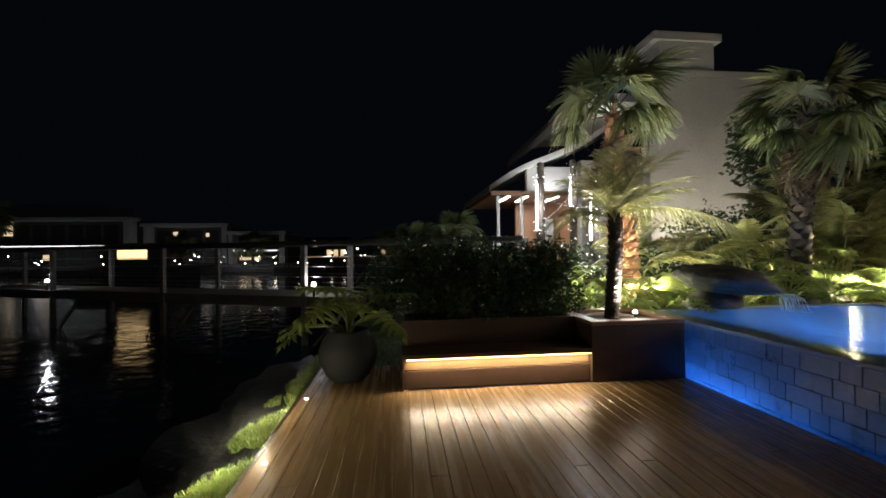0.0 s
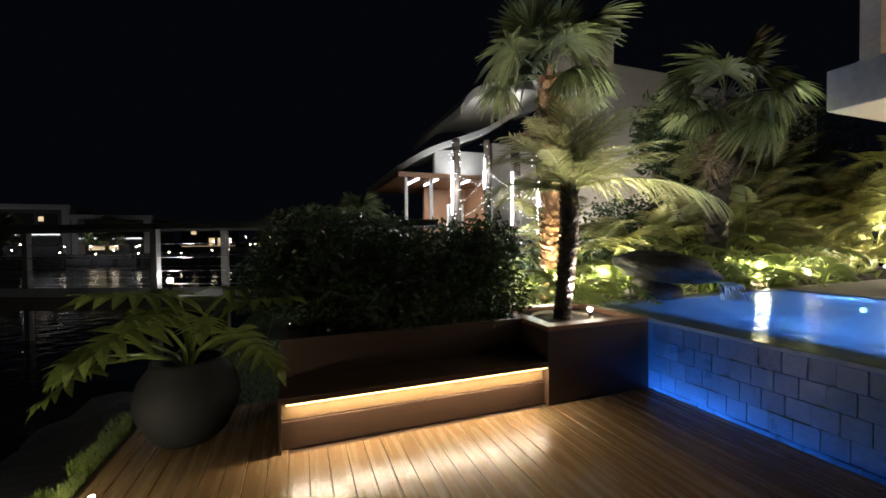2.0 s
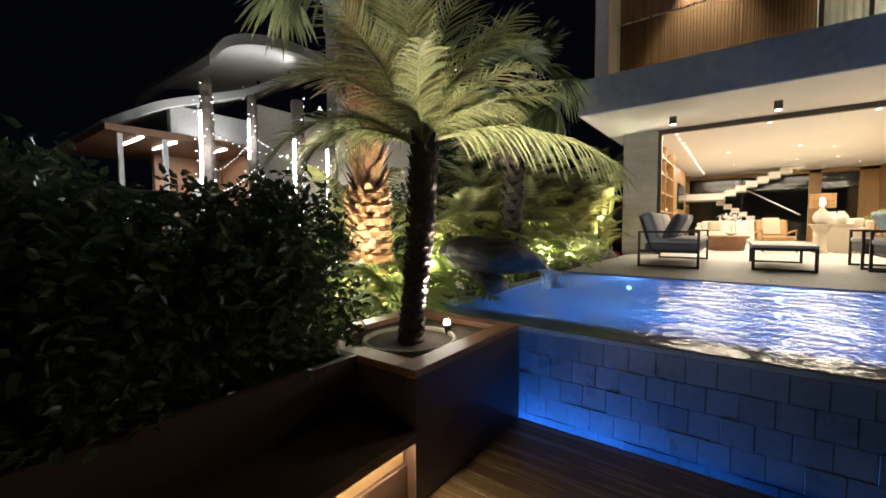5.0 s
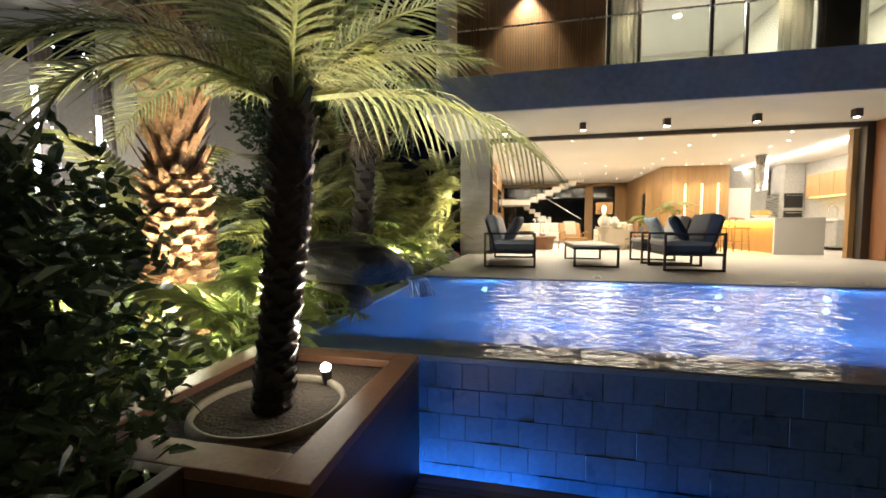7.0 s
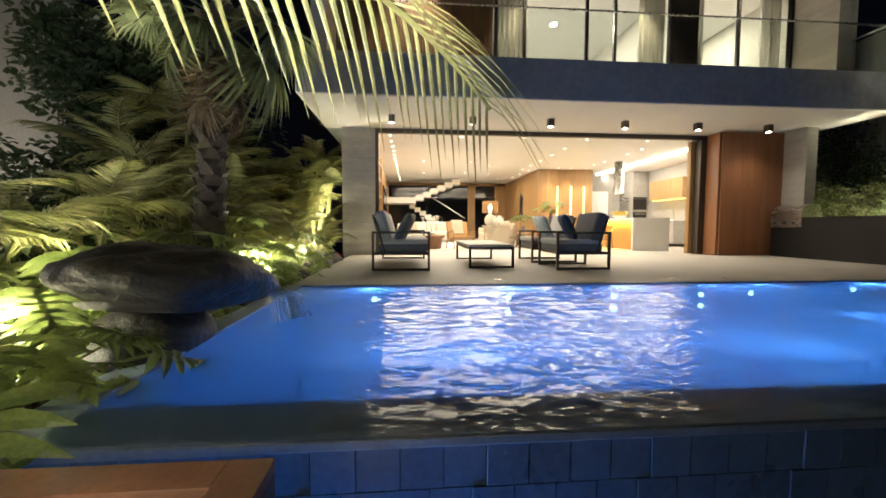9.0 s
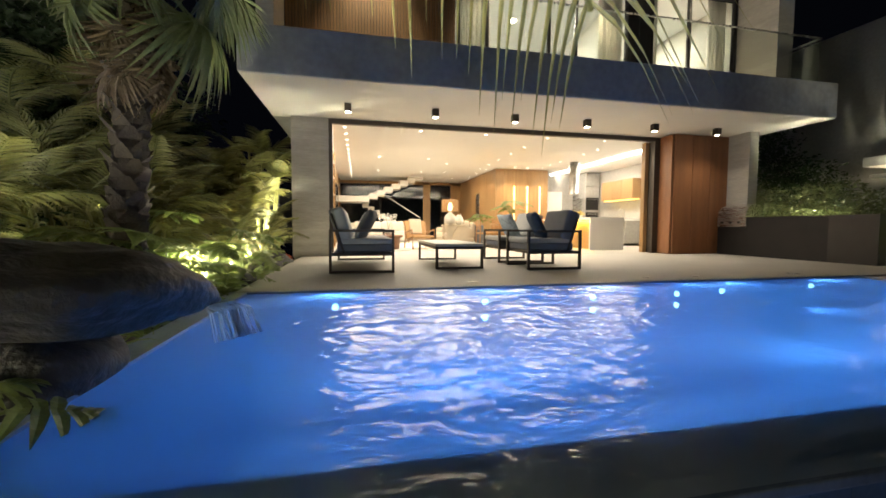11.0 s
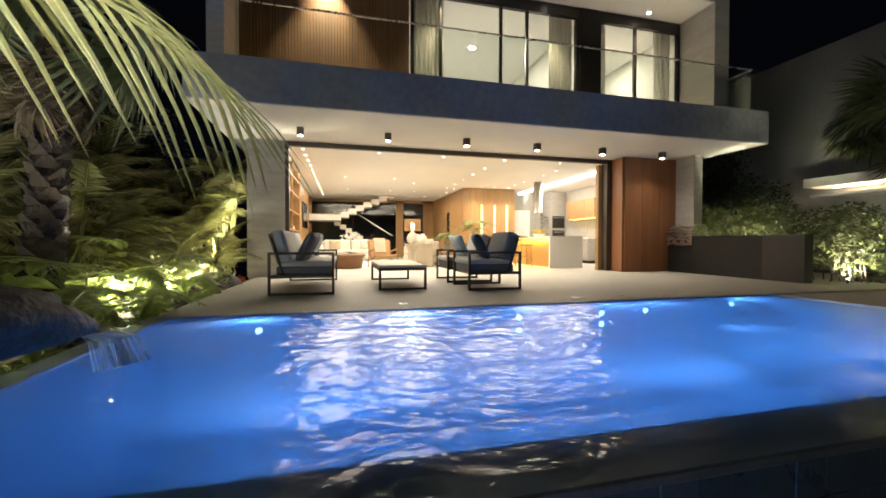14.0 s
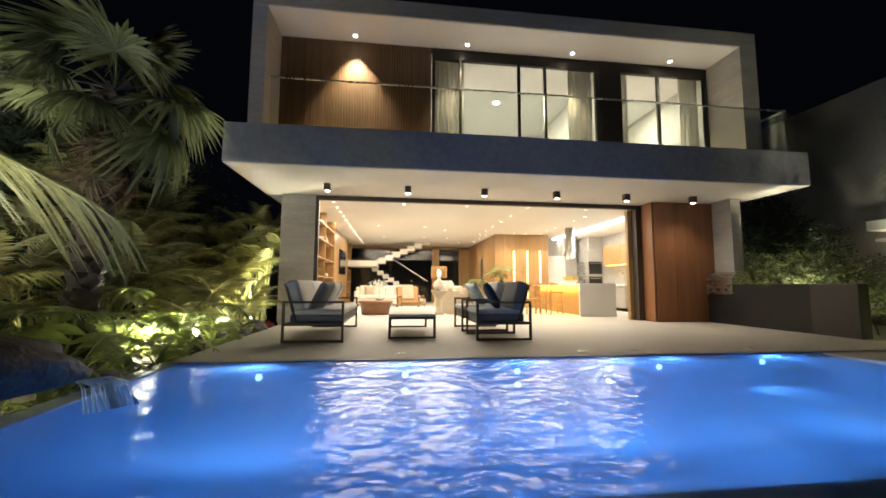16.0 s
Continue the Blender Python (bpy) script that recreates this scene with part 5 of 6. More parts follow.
def string_lights(points, n, seed):
    t = thing("string_lights", "sagging string of tiny white fairy lights between palms", "string lights", points[0], 0, "fairy light strings")
    r = random.Random(seed)
    o = Vector(points[0])
    bm, line = bmesh.new(), []
    for p, q in zip(points, points[1:]):
        for i in range(n):
            u = i / n
            w = Vector(p).lerp(Vector(q), u) - Vector((0, 0, 0.5 * u * (1 - u))) - o
            line.append(w)
            bmesh.ops.create_icosphere(bm, subdivisions=1, radius=0.008, matrix=Matrix.Translation(w - Vector((0, 0, r.uniform(0.01, 0.03)))))
    part("bulbs", bm, G_FAIRY, t)
    bm = bmesh.new()
    tube(bm, line, 0.004, 4)
    part("cable", bm, M_BLACK, t)


string_lights([(3.55, 9.5, 2.9), (4.25, 8.05, 2.4), (4.95, 8.2, 2.3), (5.2, 11.2, 3.3), (3.55, 9.5, 2.2)], 14, 1)
string_lights([(3.5, 9.45, 1.9), (5.2, 11.2, 2.6), (4.95, 8.2, 1.8), (4.25, 8.05, 1.6)], 14, 2)
# dark trees along the neighbour's waterfront
for x, y, h, s, sd in ((0.6, 15, 1.6, 0.8, 61), (1.5, 13.5, 1.5, 0.8, 62), (2.3, 16, 2.0, 0.9, 63), (-0.4, 18, 1.5, 0.8, 64)):
    fan_palm((x, y, 0.1), h, 0.12, M_TRUNK, sd, 16, 6, s, "dim fan palm on the neighbouring waterfront")
for i, (a, b) in enumerate((((-0.6, 9.3, 0.0), (1.2, 10.2, 0.9)), ((1.0, 9.6, 0.0), (3.0, 11.0, 1.3)), ((2.6, 6.8, 0.3), (3.6, 8.0, 1.2)), ((4.0, 7.0, 0.3), (6.5, 8.5, 1.3)), ((6.5, 7.6, 0.3), (9.5, 9.0, 1.8)), ((9.5, 7.9, 0.3), (13.5, 9.2, 2.2)), ((7.6, 8.2, 0.4), (9.4, 9.2, 2.3)))):
    shrub("shrub", "dark leafy garden shrub at night", "shrub", a, b, 2600, 0.11, M_LEAF_SHADED, 70 + i, 16, "dark shrubs")

for i, (a, b) in enumerate((((9.4, 8.6, 0.4), (11.2, 9.8, 5.2)), ((11.0, 8.4, 0.4), (12.9, 9.8, 5.0)), ((12.6, 8.0, 0.4), (14.8, 9.6, 4.6)))):
    shrub("tree", "dense dark leafy tree behind the garden palms", "tree", a, b, 9000, 0.17, M_LEAF_SHADED, 190 + i, 60, "dark garden trees")

# ================================================================ JETTY, CANAL AND FAR BANK
jet = thing("jetty", "dark timber jetty with posts, handrail and wire rails", "jetty", (-16.6, 16.64, 0.3))
jd = Vector((14.62, -6.25, 0))
ja = math.degrees(math.atan2(jd.y, jd.x))
jet.matrix_basis = pose(-16.6, 16.64, 0.3, 0, 0, ja)
JL = 21.0
boxes("joist", [((0, 0.05, -0.30), (JL, 0.15, -0.05)), ((0, 1.45, -0.30), (JL, 1.55, -0.05))], M_BRIDGE, jet, 0.01)
plank = bpy.data.meshes.new("plank")
bm = bmesh.new()
add_box(bm, (0.005, 0, -0.045), (0.195, 1.6, 0.0), 0.004)
bm.to_mesh(plank)
bm.free()
plank.materials.append(M_BRIDGE)
for k in range(int(JL / 0.2)):
    put("plank", plank, jet, Matrix.Translation((k * 0.2, 0, 0)))
for k in range(5):
    for y in (0.0, 1.5):
        box("post", (k * 5.05 + y * 0.35, y, -1.8), (k * 5.05 + 0.14 + y * 0.35, y + 0.12, 1.36), M_BRIDGE, jet, 0.01)
    bm = bmesh.new()
    tube(bm, [(k * 5.05 + 0.2, 0.06, -1.5), (k * 5.05 + 1.5, 0.06, -0.15)], 0.05, 6)
    part("brace", bm, M_BRIDGE, jet)
for y in (0.0, 1.5):
    box("handrail", (0, y - 0.03, 1.362), (JL, y + 0.14, 1.48), M_FARDARK, jet, 0.01)
    for z in (0.25, 0.52, 0.79, 1.06):
        bm = bmesh.new()
        tube(bm, [(0, y + 0.06, z), (JL, y + 0.06, z)], 0.008, 5)
        part("wire", bm, M_STEEL, jet)

structure(box("ground_far_bank", (-400, 58, -1.2), (400, 1400, 0.2), M_FARDARK, None, 0), "dark far bank of the canal", "ground")


def far_house(x0, x1, y, h, floors, seed, wall=None, lit=0.35, label="white two-storey house across the canal with lit windows"):
    r = random.Random(seed)
    t = thing("house", label, "house", (x0, y, 0.2), 0, "houses across the canal")
    w = x1 - x0
    box("wall", (0, 0, 0), (w, 9, h), wall or M_FARWALL, t, 0)
    box("roof", (-0.6, -0.9, h + 0.002), (w + 0.6, 9.5, h + 0.45), wall or M_FARWALL, t, 0)
    fh = h / floors
    n = max(2, int(w / 2.6))
    for f in range(floors):
        for k in range(n):
            x = 0.6 + k * (w - 1.0) / n
            on = r.random() < lit
            box("window", (x, -0.05, f * fh + 0.5), (x + (w / n) * r.uniform(0.45, 0.75), -0.002, f * fh + fh * 0.78), G_FARWIN if on else M_BLACK, t, 0)
    box("terrace_light", (0.5, -1.2, 0.1), (w - 0.5, -1.12, 0.22), G_FARWIN, t, 0)
    return t


def villa(x0, x1, y, h, step, seed, windows, label):
    """A flat-roofed house: white roof and side frame round a dark recessed upper floor, a lit terrace edge below."""
    t = thing("house", label, "house", (x0, y, 0.2), 0, "houses across the canal")
    w, fl = x1 - x0, h * 0.42
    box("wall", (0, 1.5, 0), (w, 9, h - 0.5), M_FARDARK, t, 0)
    box("roof", (-0.4, -0.4, h - 0.5), (w + 0.2, 9.2, h), M_FARWALL, t, 0)
    box("side_wall", (w - 0.8, -0.2, 0), (w, 1.49, h - 0.51), M_FARWALL, t, 0)
    box("side_wall", (0, -0.2, 0), (0.6, 1.49, h - 0.51), M_FARWALL, t, 0)
    box("balcony", (0.61, -0.3, fl - 0.3), (w - 0.81, 1.49, fl), M_FARWALL, t, 0)
    if step:
        box("roof_block", (0.5, 2, h + 0.002), (w - step, 8, h + 2.1), M_FARWALL, t, 0)
    for k in range(int(w / 2.4)):
        box("window", (1.0 + k * 2.4, 1.42, 0.3), (2.9 + k * 2.4, 1.499, fl - 0.6), M_BLACK, t, 0)
        box("window", (1.0 + k * 2.4, 1.42, fl + 0.4), (2.9 + k * 2.4, 1.499, h - 1.0), M_BLACK, t, 0)
    for x, z, ww, hh in windows:
        box("lit_window", (x, 1.36, z), (x + ww, 1.415, z + hh), G_FARWIN, t, 0, "dimly lit window")
    box("light_line", (0.8, -0.38, fl - 0.14), (w - 1.0, -0.301, fl - 0.06), G_FARLINE, t, 0, "thin white light line")
    # unseen fill added before the house to brighten its front
    lamp("AREA", "light", (x0 + w / 2, y - 5.0, 0.6), 34, WHITE, (x0 + w / 2, y, h * 0.7), w * 0.8, parent=t, size_y=0.3)
    return t


FAR_LABEL = "flat-roofed white house across the canal, mostly dark"
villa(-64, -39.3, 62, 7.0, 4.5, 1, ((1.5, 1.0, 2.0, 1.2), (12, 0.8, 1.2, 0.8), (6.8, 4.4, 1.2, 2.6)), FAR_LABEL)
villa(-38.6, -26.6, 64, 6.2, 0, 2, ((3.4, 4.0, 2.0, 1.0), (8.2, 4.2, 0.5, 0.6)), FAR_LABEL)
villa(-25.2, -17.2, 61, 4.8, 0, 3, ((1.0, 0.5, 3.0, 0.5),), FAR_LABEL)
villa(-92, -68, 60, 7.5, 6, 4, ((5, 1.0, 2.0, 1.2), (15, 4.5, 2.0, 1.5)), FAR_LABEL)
far_house(-13, -2, 150, 7, 2, 6, M_FARDARK, 0.25, "small distant house with a few lit windows")
far_house(-40, -22, 170, 8, 2, 7, M_FARDARK, 0.25, "small distant house with a few lit windows")
far_house(2, 14, 160, 7, 2, 8, M_FARDARK, 0.3, "small distant house with a few lit windows")
for x, sd in ((-55.5, 81), (-30.5, 82), (-21.0, 83)):
    fan_palm((x, 58.6, 0.1), 6.0 if x < -50 else 2.6, 0.2, M_TRUNK, sd, 20, 4, 2.6 if x < -50 else 1.7, "dim palm standing before a house across the canal")
# moored boat with a lit cabin, made up to hold the warm canal reflection's source
boat = thing("boat", "added dark boat whose warm lit window gives the canal reflection", "boat", (-17.6, 28.5, WATER_Z))
bm = bmesh.new()
ends = [[bm.verts.new(q) for q in ((x, -wd, 0.75 + lift), (x, -wd * 0.7, -0.2), (x, wd * 0.7, -0.2), (x, wd, 0.75 + lift))] for x, wd, lift in ((-3.2, 1.0, 0.0), (0, 1.2, 0.0), (2.4, 0.9, 0.15), (3.9, 0.06, 0.4))]
for a, b in zip(ends, ends[1:]):
    for i in range(4):
        bm.faces.new((a[i], a[(i + 1) % 4], b[(i + 1) % 4], b[i]))
bm.faces.new(ends[0][::-1])
bm.faces.new(ends[-1])
bmesh.ops.recalc_face_normals(bm, faces=bm.faces[:])
part("hull", bm, M_FARDARK, boat)
cabin = box("cabin", (-1.6, -0.8, 0.751), (1.5, 0.8, 3.2), M_FARDARK, boat, 0.06)
box("cabin_roof", (-1.9, -0.95, 3.202), (1.7, 0.95, 3.30), M_FARDARK, boat, 0.02)
box("cabin_window", (-0.8, -0.83, 2.25), (1.0, -0.802, 2.9), G_FARWARM, cabin, 0, "warm lit window")
r = random.Random(12)
far = [(-19.3, 40, 1.2, 1), (-33, 40, 1.0, 1), (-9.5, 56, 1.5, 0), (-28, 57, 1.4, 0), (-23.8, 56, 1.1, 0), (-21.5, 56, 1.1, 0), (-19.2, 56, 1.1, 0), (-17, 56, 1.1, 0), (-45, 56, 1.2, 0), (-50, 56, 1.6, 0), (-55, 56, 1.2, 0), (-39, 56, 1.4, 0),
       (-12.5, 90, 2.0, 0), (-7, 120, 3.0, 1), (-3, 130, 3.0, 0), (-14, 130, 3.0, 0), (4, 130, 2.6, 0), (-1, 100, 1.6, 1), (9, 120, 3, 0)]
far += [(-34 + 1.9 * k + r.uniform(-0.8, 0.8), r.uniform(47, 57), r.uniform(0.2, 1.0), 0) for k in range(15)] + [(-70 + 3.1 * k, r.uniform(45, 56), r.uniform(0.3, 1.2), k % 4 == 0) for k in range(10)] + [(-14 + 2.2 * k, r.uniform(80, 130), r.uniform(0.6, 3.0), k % 3 == 0) for k in range(11)]
for x, y, z, c in far:
    t = thing("street_lamp", "distant lamp post on the canal bank, lit", "lamp post", (x, y, WATER_Z), 0, "canal bank lamps")
    bm = bmesh.new()
    tube(bm, [(0, 0, 0), (0, 0, z + 1.0)], 0.05, 6)
    part("pole", bm, M_BLACK, t)
    bm = bmesh.new()
    bmesh.ops.create_icosphere(bm, subdivisions=2, radius=0.075 * y / 50, matrix=Matrix.Translation((0, 0, z + 1.1)))
    part("globe", bm, G_FARCOOL if c else G_FARLAMP, t)

for x, y, e, cool in ((-12.1, 14.75, 12, 1), (-2.3, 10.56, 13, 0)):
    t = thing("dock_light", "small bright lamp on the jetty rail", "lamp", (x, y, 0.3), 0, "jetty lamps")
    bm = bmesh.new()
    tube(bm, [(0, 0, 0), (0, 0, 0.28)], 0.03, 8)
    part("post", bm, M_BLACK, t)
    bm = bmesh.new()
    bmesh.ops.create_icosphere(bm, subdivisions=2, radius=0.06, matrix=Matrix.Translation((0, 0, 0.32)))
    part("globe", bm, G_FARCOOL if cool else G_FARLAMP, t)
    lamp("POINT", "light", (x, y, 0.75), e, WHITE, None, 0.08, parent=t)
# right-hand neighbour
nb = thing("balcony", "small white lit balcony on the neighbouring wall", "balcony", (8.4, -10.99, 2.72))
box("slab", (0, 0, -0.05), (2.4, 0.9, 0.03), M_WHITE, nb, 0.01)
box("canopy", (-0.2, 0, 0.24), (2.5, 1.0, 0.50), M_PLASTER, nb, 0.01)
for x in (0.5, 1.2, 1.9):
    bm = bmesh.new()
    lathe(bm, [(0.09, 0.21), (0.09, 0.239)], 14)
    g = part("lamp", bm, G_LAMP, nb)
    g.matrix_basis = Matrix.Translation((x, 0.6, 0))
lamp("AREA", "light", (9.55, -10.45, 2.93), 26, WARM, (9.55, -10.45, 2), 1.6, parent=nb, size_y=0.4)
fan_palm((8.7, -9.8, 0.5), 3.7, 0.14, M_TRUNK, 65, 18, 8, 1.1, "dim fan palm against the neighbouring wall")
for i, (a, b) in enumerate((((12.2, -9.6, 0.5), (13.4, -8.6, 4.3)), ((13.6, -9.8, 0.5), (14.8, -8.6, 3.4)), ((11.0, -9.4, 0.5), (12.0, -8.4, 3.0)))):
    shrub("tree", "dark narrow evergreen beside the neighbouring wall", "tree", a, b, 3000, 0.12, M_LEAF_SHADED, 90 + i, 26, "dark evergreens")
structure(box("wall_neighbour_right", (0, -11.5, 0.2), (30, -11.0, 7.3), M_GREYWALL, None, 0.02), "tall grey boundary wall of the next house", "wall")
# side and rear of the place behind the camera
structure(box("wall_behind", (-1.0, -6.4, -1.0), (3.1, -6.05, 0.9), M_GREYWALL, None, 0.01), "low grey wall at the deck's end", "wall")

# ================================================================ LIVING ROOM AND KITCHEN
FZ = 0.622
# ceiling downlights
spots = [(11.8 + 0.66 * k, 3.95) for k in range(15)] + [(11.8, 2.22), (11.8, 0.62), (11.8, -1.0), (11.8, -2.6), (15.5, 3.0), (15.5, 1.4), (18.5, 2.9), (18.5, 1.2), (20.4, -0.6), (18.6, 0.2), (16.3, 0.6)]
spots += [(13.0 + 1.05 * k, -0.9) for k in range(5)] + [(12.85, -3.1), (13.6, -3.1), (15.06, -3.12), (15.8, -3.1), (16.6, -2.1), (16.6, -2.6), (16.6, -3.2), (13.5, -4.6), (15.0, -4.7), (17.4, -1.2), (18.6, -1.2), (19.8, -1.2)]
down = thing("downlight", "tiny round recessed ceiling downlight, lit", "lamp", (*spots[0], 3.50), 0, "living room downlights")
bm = bmesh.new()
lathe(bm, [(0.050, -0.004), (0.050, 0)], 14)
part("rim", bm, M_WHITE, down)
bm = bmesh.new()
lathe(bm, [(0.034, -0.008), (0.034, -0.005)], 14)
part("lens", bm, G_DOWN, down)
for x, y in spots[1:]:
    copy_thing(down, pose(x, y, 3.50))
for x, y, e in ((12.6, 3.4, 110), (12.6, 1.2, 120), (12.6, -1.4, 120), (15.3, 3.4, 120), (15.3, 1.0, 130), (15.0, -1.6, 110), (18.6, 3.2, 120), (18.6, 0.6, 120), (13.4, -4.5, 110), (15.6, -4.6, 90)):
    lamp("AREA", "downlight_light", (x, y, 3.485), e * 0.66, (1.0, 0.88, 0.68), (x, y, 0), 2.2)
for y in (-1.9, -2.6, -3.3):
    lamp("SPOT", "downlight_light", (16.6, y, 3.46), 130, WARM, (16.75, y, 1.0), 0.03, 70, 0.7)
for x in (17.4, 18.6, 19.8):
    lamp("SPOT", "downlight_light", (x, -1.2, 3.46), 50, WARM, (x, -1.38, 1.0), 0.03, 70, 0.7)

# shelving wall
shelf = thing("shelf_unit", "built-in light oak shelves with ornaments", "shelf", (11.66, 4.36, FZ))
box("back_panel", (0, 0.31, 0), (3.4, 0.345, 2.87), M_OAK, shelf, 0)
for x in (0.0, 1.66, 3.36):
    box("upright", (x, 0, 0), (x + 0.05, 0.309, 2.87), M_OAK, shelf)
for z in (0.0, 0.55, 1.05, 1.55, 2.05, 2.5):
    for x in (0.051, 1.711):
        box("shelf", (x, 0.005, z), (x + 1.60, 0.308, z + 0.04), M_OAK, shelf)
shelf2 = thing("shelf_unit", "narrow built-in light oak shelves beside the screen", "shelf", (19.9, 4.50, FZ))
box("back_panel", (0, 0.31, 0), (1.6, 0.345, 2.87), M_OAK, shelf2, 0)
for x in (0.0, 1.55):
    box("upright", (x, 0, 0), (x + 0.05, 0.309, 2.87), M_OAK, shelf2)
for z in (0.0, 0.5, 1.0, 1.5, 2.0, 2.45):
    box("shelf", (0.051, 0.005, z), (1.549, 0.308, z + 0.04), M_OAK, shelf2)
structure(box("wall_panelling", (15.10, 4.52, FZ), (19.88, 4.845, 3.49), M_OAK, None, 0.004), "light oak wall panelling", "wall panel")
tv = thing("television", "flat black television on the oak wall", "television", (17.3, 4.47, 1.9))
box("screen", (0.01, -0.004, 0.01), (1.69, 0.0, 0.93), mat("screen_black", (0.01, 0.01, 0.012), 0.15, var=0.1, bump=0), tv, 0)
box("body", (0, 0.001, 0), (1.7, 0.048, 0.94), M_BLACK, tv)
rnd = random.Random(17)
for i, (x, z) in enumerate(((12.6, 1.09), (13.3, 1.59), (13.0, 2.09), (12.7, 2.54), (13.5, 1.09), (14.3, 1.59), (14.9, 2.09), (14.4, 1.09), (12.55, 1.59), (20.3, 1.54), (20.8, 2.04), (20.5, 1.04), (20.9, 1.54))):
    bm = bmesh.new()
    h, w = rnd.uniform(0.16, 0.34), rnd.uniform(0.06, 0.11)
    lathe(bm, [(w * 0.6, 0), (w, h * 0.3), (w * 0.85, h * 0.6), (w * 0.4, h * 0.85), (w * 0.5, h)], 14)
    v = part("vase", bm, (M_WHITEFAB, M_DARKCUSH, M_BEIGE, M_OAK)[i % 4], None, "", True)
    v.matrix_basis = Matrix.Translation((x - 0.66, 4.52, FZ + z) if x < 16 else (x, 4.66, FZ + z))
    tagged(v, ("small cream ceramic vase on the oak shelf", "small dark ceramic vase on the oak shelf", "small sand-coloured vase on the oak shelf", "small wooden vase on the oak shelf")[i % 4], "vase", "shelf ornaments")
for i, (x, z) in enumerate(((13.1, 1.09), (14.0, 2.09), (14.7, 1.09), (13.2, 0.59), (14.5, 0.59), (13.8, 2.54))):
    bk = thing("book_stack", "short stack of pale books on the oak shelf", "books", (x - 0.66, 4.50, FZ + z), 0, "shelf books")
    for k in range(3):
        box("book", (-0.13 + 0.01 * k, -0.09, 0.035 * k), (0.12, 0.09, 0.035 * k + 0.033), (M_WHITE, M_BEIGE, M_DARKCUSH)[(k + i) % 3], bk, 0.003)
t = thing("potted_plant", "small leafy green plant on the oak shelf", "plant", (12.30, 4.50, FZ + 1.09))
for k in range(10):
    put("leaf", F_BROAD[k % 3], t, aim((0, 0, 0.0), k * 137.5, -10, 0, 0.45))

# stairs at the back
stair = structure(thing("stairs"), "folded concrete stair in two flights before dark glazing", "staircase")
box("landing", (20.6, 3.2, 2.36), (22.2, 4.84, 2.62), M_PLASTER, stair, 0.006)
for k in range(7):
    y = 3.2 - k * 0.34
    box("step", (20.5, y - 0.36, 2.50 + k * 0.15), (21.3, y, 2.74 + k * 0.15), M_PLASTER, stair, 0.006)
for k in range(10):
    y = 3.5 - k * 0.26
    box("step", (21.35, y - 0.28, 2.16 - k * 0.17), (22.2, y, 2.36 - k * 0.17), M_PLASTER, stair, 0.006)
bm = bmesh.new()
tube(bm, [(21.32, 2.5, 2.75), (21.32, 0.8, 1.68)], 0.025, 8)
part("handrail", bm, M_STEEL, stair)
# rear glazing
rear = structure(thing("window_rear"), "tall dark rear glazing between oak panels", "window")
for y0, y1 in ((0.12, 0.49), (-1.48, -0.93)):
    box("panel", (22.3, y0, FZ), (22.4, y1, 3.49), M_OAK, rear)
box("head", (22.3, -1.48, 3.36), (22.4, 4.84, 3.495), M_OAK, rear)
box("mullion", (22.31, 2.6, FZ), (22.37, 2.66, 3.358), M_BLACK, rear)
for a, b in ((0.491, 2.59), (2.67, 4.84), (-0.92, 0.11)):
    box("pane", (22.33, a, FZ), (22.342, b, 3.358), M_TINT, rear, 0)
structure(box("wall_street", (28, -12, 0.2), (28.3, 14, 3.2), M_FARDARK, None, 0), "dark street wall beyond the rear glazing", "wall")
bm = bmesh.new()
bmesh.ops.create_icosphere(bm, subdivisions=2, radius=0.10)
sl = part("street_light", bm, G_FARCOOL)
sl.matrix_basis = Matrix.Translation((27.9, -0.6, 1.4))
tagged(sl, "small cool light on the wall beyond the rear glazing", "lamp")

# oak-clad core with lit niches
core = structure(thing("wall_core"), "oak-clad room block with glowing amber slots", "wall")
box("body", (17.0, -3.6, FZ), (22.29, -1.5, 3.49), M_BLACK, core, 0)
for k in range(5):
    box("panel", (17.02 + k * 1.055, -1.498, FZ + 0.01), (17.02 + k * 1.055 + 1.048, -1.46, 3.49), M_OAK, core)
for a, b in ((-1.80, -1.46), (-2.19, -1.806), (-2.73, -2.26), (-3.25, -2.80), (-3.62, -3.32)):
    box("panel", (16.96, a, FZ + 0.01), (16.998, b, 3.49), M_OAK, core)
for y in (-2.225, -2.765, -3.285):
    box("light_slot", (16.970, y - 0.032, 1.0), (16.997, y + 0.032, 2.85), G_NICHE, core, 0, "glowing amber light slot")
    boxes("filler", [((16.96, y - 0.033, FZ + 0.01), (16.998, y + 0.033, 0.998)), ((16.96, y - 0.033, 2.852), (16.998, y + 0.033, 3.49))], M_OAK, core, 0)
mirror = thing("mirror", "tall narrow mirror on the oak wall", "mirror", (19.0, -1.455, 1.5))
box("glass", (0, 0.0, 0), (0.5, 0.012, 1.2), M_STEEL, mirror)

